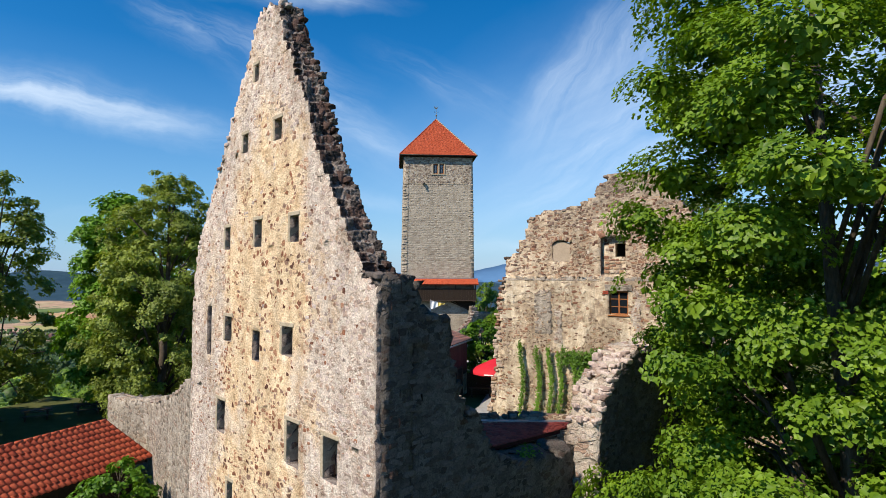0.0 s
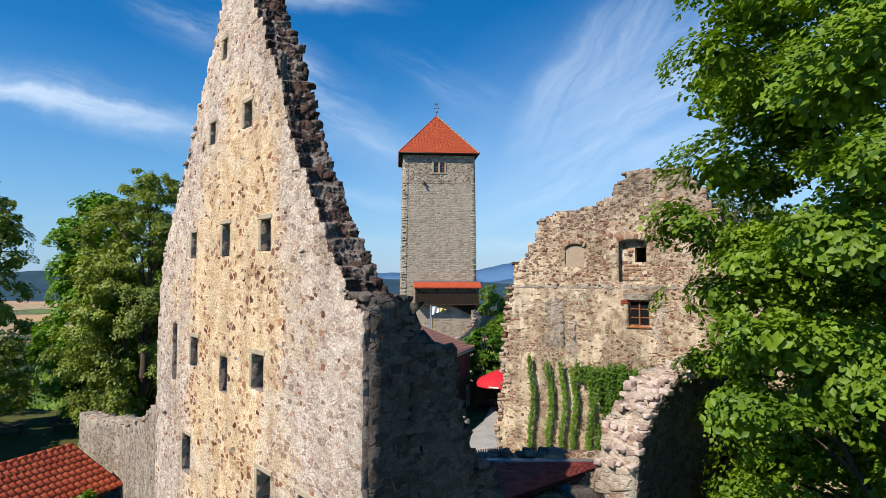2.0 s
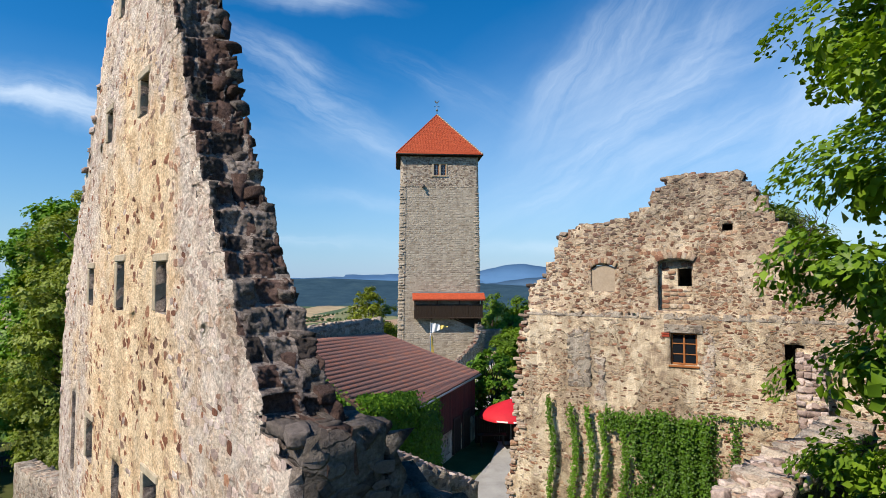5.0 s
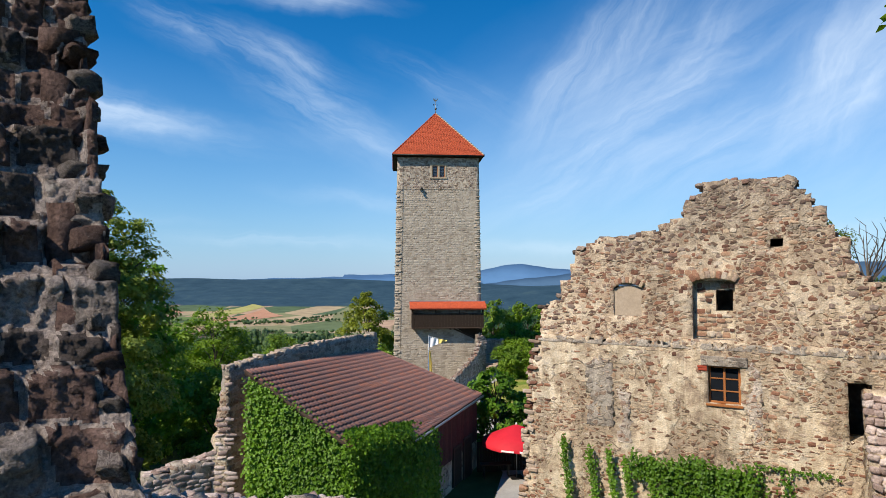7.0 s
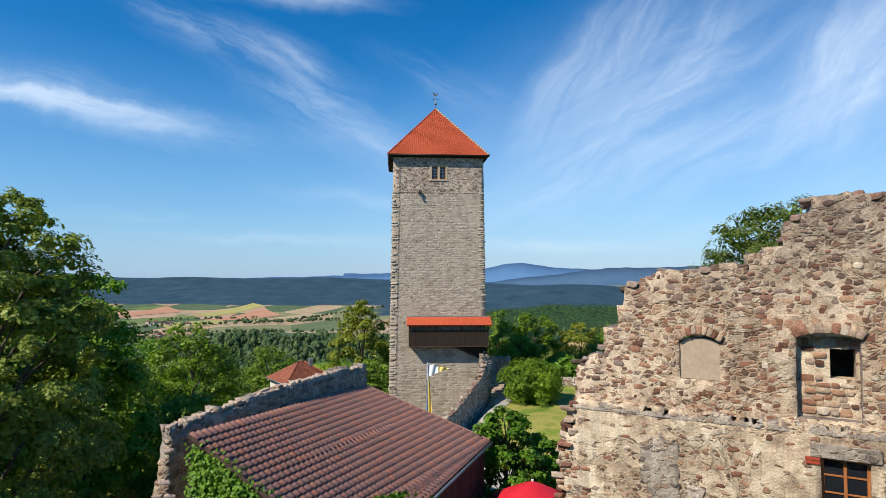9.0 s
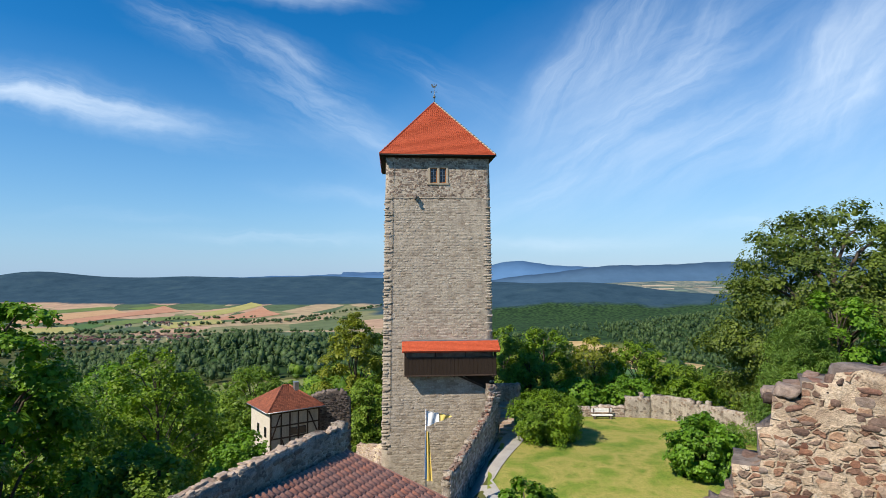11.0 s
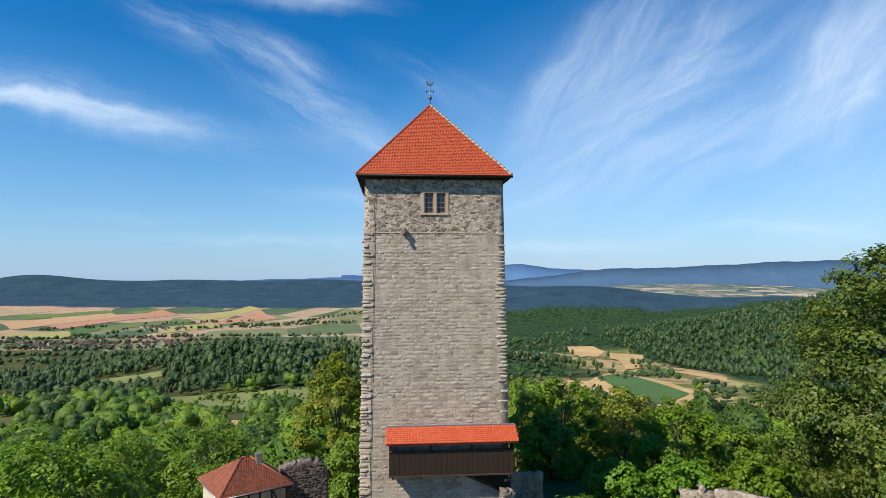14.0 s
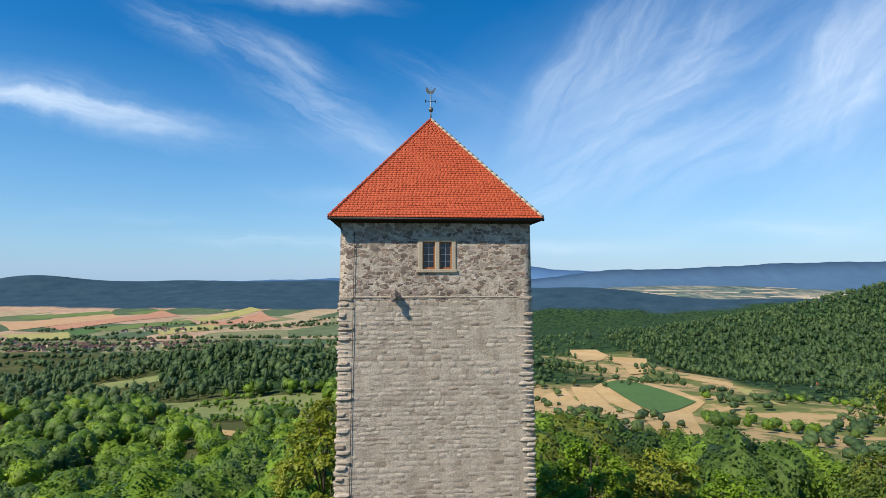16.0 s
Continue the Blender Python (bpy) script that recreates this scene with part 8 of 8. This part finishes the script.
def leafy_template(seed, fine, boughs, leaves, size, wide=0.42, tall=False):
    """A unit-high crown for woods: one uneven dome swollen by its boughs, covered with leaves."""
    r2 = np.random.default_rng(seed)
    bm = bmesh.new()
    bmesh.ops.create_icosphere(bm, subdivisions=fine, radius=1)
    ball = np.array([v.co for v in bm.verts])
    skin = np.array([[v.index for v in f.verts] for f in bm.faces])
    bm.free()
    k = np.arange(boughs)
    up = np.clip(-0.35 + 1.3 * (k + 0.5) / boughs, -1, 0.97)
    turn = k * 2.4 + r2.normal(0, 0.4, boughs)
    tips = np.stack([np.cos(turn) * np.sqrt(1 - up ** 2), np.sin(turn) * np.sqrt(1 - up ** 2), up], 1)
    reach, width = r2.uniform(0.22, 0.58, boughs), r2.uniform(0.8, 1.35, boughs) * 1.75 / math.sqrt(boughs)
    apart = np.arccos(np.clip(ball @ tips.T, -1, 1))
    swell = 0.52 + (reach * np.sqrt(np.clip(1 - (apart / width) ** 2, 0, 1))).max(1)
    swell *= r2.uniform(0.84, 1.12, len(ball))
    height = 0.5 + 0.5 * ball[:, 2]
    girth = np.clip(1.25 - 1.15 * height, 0.05, 1) / np.sqrt(np.clip(1 - ball[:, 2] ** 2, 0.1, 1)) if tall else np.ones(len(ball))
    verts = ball * swell[:, None] * np.stack([wide * girth, wide * girth, np.full(len(ball), 0.5)], 1) + (0, 0, 0.5)
    verts[:, 2] = np.maximum(verts[:, 2], 0.02)
    area = np.linalg.norm(np.cross(verts[skin[:, 1]] - verts[skin[:, 0]], verts[skin[:, 2]] - verts[skin[:, 0]]), axis=1)
    pick = r2.choice(len(skin), leaves, p=area / area.sum())
    share = r2.dirichlet((1, 1, 1), leaves)
    at = (verts[skin[pick]] * share[:, :, None]).sum(1)
    normal = np.cross(verts[skin[pick, 1]] - verts[skin[pick, 0]], verts[skin[pick, 2]] - verts[skin[pick, 0]])
    normal /= np.linalg.norm(normal, axis=1)[:, None] + 1e-9
    away = at - (0, 0, 0.3)
    out = normal * 0.7 + away / np.linalg.norm(away, axis=1)[:, None] * 0.7 + (0, 0, 0.25)
    me = leaf_mesh("template", at + normal * size * r2.uniform(-0.3, 1.3, leaves)[:, None], out, size, r2, None, jitter=0.6, narrow=0.9, lift=0.2)
    v2 = np.empty(len(me.vertices) * 3)
    me.vertices.foreach_get("co", v2)
    f2 = np.empty(len(me.polygons) * 3, dtype=np.int32)
    me.polygons.foreach_get("vertices", f2)
    bpy.data.meshes.remove(me)
    return np.concatenate([verts, v2.reshape(-1, 3)]), np.concatenate([skin, f2.reshape(-1, 3) + len(verts)])


def scatter(count, seed, inside, high):
    """Random places chosen by inside(x, y), nearer ones denser."""
    r2 = np.random.default_rng(seed)
    out, tries = [], 0
    while len(out) < count and tries < count * 60:
        tries += 1
        x, y = inside(r2)
        if x is not None:
            h = r2.uniform(*high)
            d = math.hypot(x, y - 42)
            if any(in_field(x + x / d * k, y + (y - 42) / d * k, 0.0) for k in (10, 25, 45)):
                h *= 0.4
            out.append((x, y, h * 0.6 if 20 < x < 330 + 0.1 * y and 230 < y < 700 else h))
    return out


def polar(r0, r1, w0, w1):
    def pick(r2):
        r, w = math.sqrt(r2.uniform(r0 * r0, r1 * r1)), radians(r2.uniform(w0, w1))
        return r * math.sin(w), 35 + r * math.cos(w)
    return pick


FIELDS = []


def in_field(x, y, margin=4.0):
    for quad in FIELDS:
        good = True
        for (ax, ay), (bx, by) in zip(quad, quad[1:] + quad[:1]):
            if ((bx - ax) * (y - ay) - (by - ay) * (x - ax)) * quad_sign[id(quad)] < -margin * math.hypot(bx - ax, by - ay):
                good = False
                break
        if good:
            return True
    return False


quad_sign = {}
# the far plain's two field tones have distance haze mixed in
FIELD_COLOURS = {"green": [(0.10, 0.16, 0.04), (0.15, 0.21, 0.06)], "tan": [(0.42, 0.26, 0.13), (0.52, 0.34, 0.19)], "salmon": [(0.40, 0.20, 0.12), (0.47, 0.26, 0.16)], "lime": [(0.30, 0.29, 0.09), (0.40, 0.37, 0.14)], "deep": [(0.06, 0.13, 0.035), (0.08, 0.16, 0.045)], "straw": [(0.42, 0.28, 0.11), (0.55, 0.40, 0.20)], "haze_straw": [(0.42, 0.35, 0.25), (0.52, 0.44, 0.33)], "meadow": [(0.13, 0.175, 0.05), (0.24, 0.26, 0.10)], "haze_green": [(0.13, 0.19, 0.15), (0.18, 0.24, 0.18)]}
for key, tones in FIELD_COLOURS.items():
    M["field_" + key] = surface("field_" + key, tones, 0.02, 0.98, 0.0, 0.2, grime=0.2)
FIELD_WORDS = {"green": "green crop field in the valley", "tan": "ripe tan grain field in the valley", "salmon": "ploughed reddish field in the valley", "lime": "yellow-green field in the valley", "deep": "deep green field in the valley", "straw": "straw-coloured stubble field on the slope", "haze_straw": "stubble field on the far plain, paled with painted haze", "meadow": "rough grassy meadow on the hillside", "haze_green": "green field on the far plain, blued with painted haze"}


def field(tone, *quad):
    quad = list(quad)
    area = sum(a[0] * b[1] - b[0] * a[1] for a, b in zip(quad, quad[1:] + quad[:1]))
    quad_sign[id(quad)] = 1 if area > 0 else -1
    FIELDS.append(quad)
    far = math.hypot(*quad[0])
    ob = draped("field", quad, M["field_" + tone], FIELD_WORDS[tone], "field", "structure", 14, (0.9 if tone == "deep" else 0.4) if far < 900 else 1.1, "valley fields")
    return ob


field("green", (-1742, 2459), (-1467, 2653), (-1394, 2574), (-1616, 2359))
field("tan", (-1629, 2234), (-1401, 2562), (-1273, 2430), (-1333, 1880))
field("salmon", (-1310, 2000), (-1250, 2696), (-1070, 2492), (-1209, 1930))
field("green", (-1368, 2607), (-1260, 2717), (-1209, 2674), (-1295, 2551))
field("lime", (-990, 2371), (-859, 2701), (-785, 2633), (-890, 2254))
field("salmon", (-849, 2125), (-771, 2564), (-624, 2341), (-773, 2079))
field("lime", (-1291, 1781), (-1154, 1878), (-994, 1668), (-1110, 1611))
field("deep", (-1171, 1880), (-1147, 1988), (-1069, 1910), (-1047, 1755))
field("green", (-1136, 1952), (-957, 2293), (-887, 2187), (-1023, 1904))
field("lime", (-910, 1890), (-804, 2162), (-686, 1907), (-779, 1701))
field("straw", (-239, 813), (-144, 843), (-136, 812), (-224, 790))
field("straw", (-686, 1503), (-311, 819), (-303, 799), (-364, 839))
field("straw", (-200, 459), (-115, 390), (-103, 360), (-181, 433))
field("straw", (-82, 401), (-67, 412), (-54, 338), (-58, 334))
field("meadow", (-240, 562), (-105, 572), (-80, 442), (-190, 476))
field("meadow", (-376, 691), (-312, 702), (-297, 678), (-344, 649))
field("straw", (138, 596), (217, 733), (207, 515), (131, 403))
field("deep", (153, 614), (190, 665), (200, 516), (151, 461))
field("straw", (115, 385), (187, 496), (124, 328), (92, 281))
field("straw", (77, 549), (113, 601), (110, 518), (42, 316))
field("straw", (120, 605), (138, 596), (122, 419), (94, 376))
field("straw", (246, 1197), (292, 1178), (296, 1109), (203, 901))
field("straw", (293, 1089), (347, 1057), (260, 799), (231, 777))
field("straw", (285, 772), (312, 784), (329, 722), (314, 690))
field("lime", (316, 688), (325, 675), (257, 504), (245, 496))
r4 = np.random.default_rng(14)
for k in range(30):
    f = r4.uniform()
    x, y = 900 + 1700 * f + r4.normal(0, 60), 3300 + 750 * f + r4.normal(0, 230)
    a, b = r4.uniform(40, 150), r4.uniform(18, 55)
    field(("haze_straw", "haze_green", "haze_straw")[k % 3], (x - a, y - b), (x + a * 0.8, y - b * 0.6), (x + a, y + b), (x - a * 0.9, y + b * 0.7))

def slope_spot(r0, r1, w0, w1):
    base = polar(r0, r1, w0, w1)

    def pick(r2):
        x, y = base(r2)
        if math.hypot((x - 3) / 38, (y - 42) / 48) < 1.18 or in_field(x, y):
            return None, None
        if 20 < x < 330 + 0.1 * y and 250 < y < 1150 and noise.noise((x * 0.014, y * 0.014, 0)) < 0.2:
            return None, None
        if x < -20 and 290 < y < 600 and noise.noise((x * 0.012, y * 0.02, 5)) < -0.08:
            return None, None
        return x, y
    return pick


near_crowns = [leafy_template(k, 3, 40, 2300, 0.036, 0.46) for k in range(6)]
mid_crowns = [leafy_template(10 + k, 2, 22, 450, 0.058, 0.36 if k == 4 else 0.46, k == 4) for k in range(6)]
low_crowns = [leafy_template(15 + k, 2, 14, 95, 0.085, 0.30 if k > 4 else 0.42, k > 4) for k in range(7)]
far_crowns = [leafy_template(25 + k, 1, 7, 16, 0.14, 0.26 if k > 2 else 0.34, k > 2) for k in range(6)]
first_crowns = [leafy_template(60 + k, 3, 50, 3300, 0.029, 0.46) for k in range(4)]
near, first = scatter(72, 1, slope_spot(128, 180, -48, 44), (11, 20)), scatter(40, 4, slope_spot(86, 130, -48, 44), (11, 19))
for k, (leaf, words) in enumerate((("wood_green", "dense green broadleaf woods on the castle hill"), ("wood_bright", "bright green crowns in the castle woods"), ("wood_dark", "darker crowns in the castle woods"))):
    woods("near_woods", [p for p in near if p[0] < 0][k::3], near_crowns, M[leaf], words, 1 + k)
    woods("near_woods", [p for p in first if p[0] < 0][k::3], first_crowns, M[leaf], words, 31 + k)
for k, (leaf, words) in enumerate((("wood_olive", "olive-green crowns below the keep"), ("wood_green", "green crowns below the keep"), ("wood_dark", "dark crowns below the keep"))):
    woods("near_woods", [p for p in near if p[0] >= 0][k::3], near_crowns, M[leaf], words, 5 + k)
    woods("near_woods", [p for p in first if p[0] >= 0][k::3], first_crowns, M[leaf], words, 35 + k)
for k, (leaf, words) in enumerate((("wood_green", "broadleaf woods running down to the valley"), ("wood_dark", "dark woods running down to the valley"), ("wood_bright", "sunlit crowns running down to the valley"))):
    woods("slope_woods", scatter(125, 40 + k, slope_spot(170, 310, -50, 45), (9, 17)), mid_crowns, M[leaf], words, 11 + k)
    woods("slope_woods", scatter(290, 50 + k, slope_spot(300, 570, -50, 45), (9, 17)), low_crowns, M[leaf], words, 21 + k)


def meadow_spot(r2):
    """Shrubs gather in loose rows on the meadow."""
    x, y = r2.uniform(-240, -80), r2.uniform(440, 570)
    return (x, y) if noise.noise((x * 0.03, y * 0.05, 9)) > 0.0 else (None, None)


woods("meadow_shrubs", [(x, y, 2.5 + 5 * ((x * 7.3) % 1) ** 2) for x, y, h in scatter(170, 71, meadow_spot, (1, 2))], low_crowns[:5], M["wood_green"], "green shrubs scattered over a hillside meadow", 72)


def hill_spot(r2):
    w = r2.uniform(0, 1)
    if w < 0.58:
        x, y = r2.normal(850, 340), r2.normal(1040, 240)
        if y < 0.25 * x + 500 or x < 330:
            return None, None
    elif w < 0.74:
        x, y = r2.normal(-230, 210), r2.normal(735, 90)
        if not 560 < y < 795:
            return None, None
    else:
        x, y = polar(500, 1450, -52, 40)(r2)
        if noise.noise((x * 0.006, y * 0.006, 0)) < -0.05 or (10 < x < 340 + 0.1 * y and y < 1180 and noise.noise((x * 0.02, y * 0.02, 5)) < 0.15):
            return None, None
    if in_field(x, y):
        return None, None
    return x, y


woods("hill_woods", scatter(8000, 3, hill_spot, (10, 18)), far_crowns, M["hill_leaf"], "dark green woods on the hills round the valley", 3)


row_crowns = [leafy_template(80 + k, 1, 7, 16, 0.14, 0.52) for k in range(5)]


def tree_line(name, rows, seed, label, high=(9, 16)):
    r2 = np.random.default_rng(seed)
    spots = []
    for (ax, ay), (bx, by), count in rows:
        for k in range(count):
            f = r2.uniform()
            spots.append((ax + (bx - ax) * f + r2.normal(0, 9), ay + (by - ay) * f + r2.normal(0, 9), r2.uniform(*high)))
    return woods(name, spots, row_crowns, M["hill_leaf"], label, seed)


tree_line("hedgerow", [((-1300, 1560), (-250, 1650), 170), ((-1000, 1660), (-420, 2050), 60), ((-1250, 1850), (-700, 2250), 40), ((-600, 1900), (-250, 2500), 70), ((-1500, 1450), (-500, 1500), 150), ((-700, 2000), (-300, 2050), 60), ((-1250, 1390), (-480, 1360), 120), ((-1150, 1270), (-420, 1220), 130), ((-1000, 1120), (-450, 1080), 110)], 5, "rows of trees along the valley stream")
tree_line("hedgerow", [((100, 330), (118, 430), 9), ((60, 280), (85, 420), 16), ((215, 470), (260, 620), 26), ((60, 420), (120, 700), 24), ((150, 600), (260, 720), 22), ((200, 640), (330, 1000), 40), ((180, 330), (300, 470), 36), ((240, 500), (400, 660), 44), ((150, 290), (260, 330), 22), ((230, 400), (330, 430), 24), ((30, 330), (60, 560), 18)], 6, "hedges and orchard trees between the fields", (4, 9))

# far mountains stand as a plain distance behind everything, haze put into their blue
M["mountain"] = surface("far_mountain_haze", [(0.062, 0.125, 0.215), (0.078, 0.147, 0.238)], 0.002, 1.0, 0.0, 0.01, grime=0.12, specular=0.0)
M["mountain_far"] = surface("farther_mountain_haze", [(0.085, 0.185, 0.34), (0.10, 0.205, 0.37)], 0.002, 1.0, 0.0, 0.01, grime=0.08, specular=0.0)


def mountain(y, points, material, label):
    xs = np.linspace(points[0][0], points[-1][0], 160)
    zs = np.interp(xs, [p[0] for p in points], [p[1] for p in points])
    zs = np.convolve(np.pad(zs, 4, mode="edge"), np.ones(9) / 9, mode="valid") + 2.5 * np.sin(xs * 0.013) + 1.5 * np.sin(xs * 0.041)
    verts, faces = [], []
    for x, z in zip(xs, zs):
        verts += [(x, y - 520, -150), (x, y - 180, z * 0.5 - 40), (x, y, z), (x, y + 60, -150)]
    for i in range(len(xs) - 1):
        for k in range(3):
            faces.append((i * 4 + k, i * 4 + 4 + k, i * 4 + 5 + k, i * 4 + 1 + k))
    ob = new("backdrop_mountain", mesh_of("backdrop_mountain", verts, faces, material, True))
    tagged(ob, label, "mountains", kind="structure")


mountain(4820, [(-800, 20), (200, 30), (400, 80), (560, 112), (700, 106), (900, 72), (1100, 60), (1500, 55), (2500, 60), (3800, 60)], M["mountain_far"], "long mountain on the horizon, coloured with pale blue haze")
mountain(4560, [(200, -60), (800, 10), (1150, 50), (1350, 80), (1500, 62), (1700, 74), (2100, 90), (2600, 118), (3100, 128), (3500, 132), (4300, 120)], M["mountain"], "wooded mountain range beyond the valley, coloured with blue haze")
mountain(4700, [(-4200, -30), (-2900, -25), (-1500, -15), (-600, 8), (0, 14), (300, -10)], M["mountain_far"], "ridge behind the valley hills, coloured with faint blue haze")

# village in the valley
house = thing("village_house", (-900, 1500, float(ground_z(-900, 1500)) + 1.0), 20, "small white village house with a red-brown roof", "house", "village houses")
part("wall", solid([(-6, -4.5, -2, 6, 4.5, 5)]), M["infill"], house)
part("roof", mesh_of("roof", [(-6.5, -5, 4.8), (6.5, -5, 4.8), (6.5, 5, 4.8), (-6.5, 5, 4.8), (-6.5, 0, 9.5), (6.5, 0, 9.5)], [(0, 1, 5, 4), (2, 3, 4, 5), (0, 4, 3), (1, 2, 5), (3, 2, 1, 0)]), M["village_roof"], house)
r3 = np.random.default_rng(8)
for k in range(130):
    if k < 110:
        x, y = r3.normal(-830, 130), r3.normal(1450, 50)
    else:
        x, y = r3.uniform(-1000, -700), r3.uniform(1750, 1950)
    s = r3.uniform(0.55, 1.05)
    copy_thing(house, pose(x, y, float(ground_z(x, y)) + 1.0, 0, 0, r3.uniform(0, 180)) @ Matrix.Diagonal((s, s, s, 1)))
cabin = thing("field_hut", (430, 735, float(ground_z(430, 735))), 15, "tiny white hut at the wood's edge", "hut")
part("wall", solid([(-3, -2.5, 0, 3, 2.5, 4)]), M["white_plaster"], cabin)
part("roof", mesh_of("roof", [(-3.4, -3, 3.9), (3.4, -3, 3.9), (3.4, 3, 3.9), (-3.4, 3, 3.9), (-3.4, 0, 6), (3.4, 0, 6)], [(0, 1, 5, 4), (2, 3, 4, 5), (0, 4, 3), (1, 2, 5), (3, 2, 1, 0)]), M["gate_tiles"], cabin)
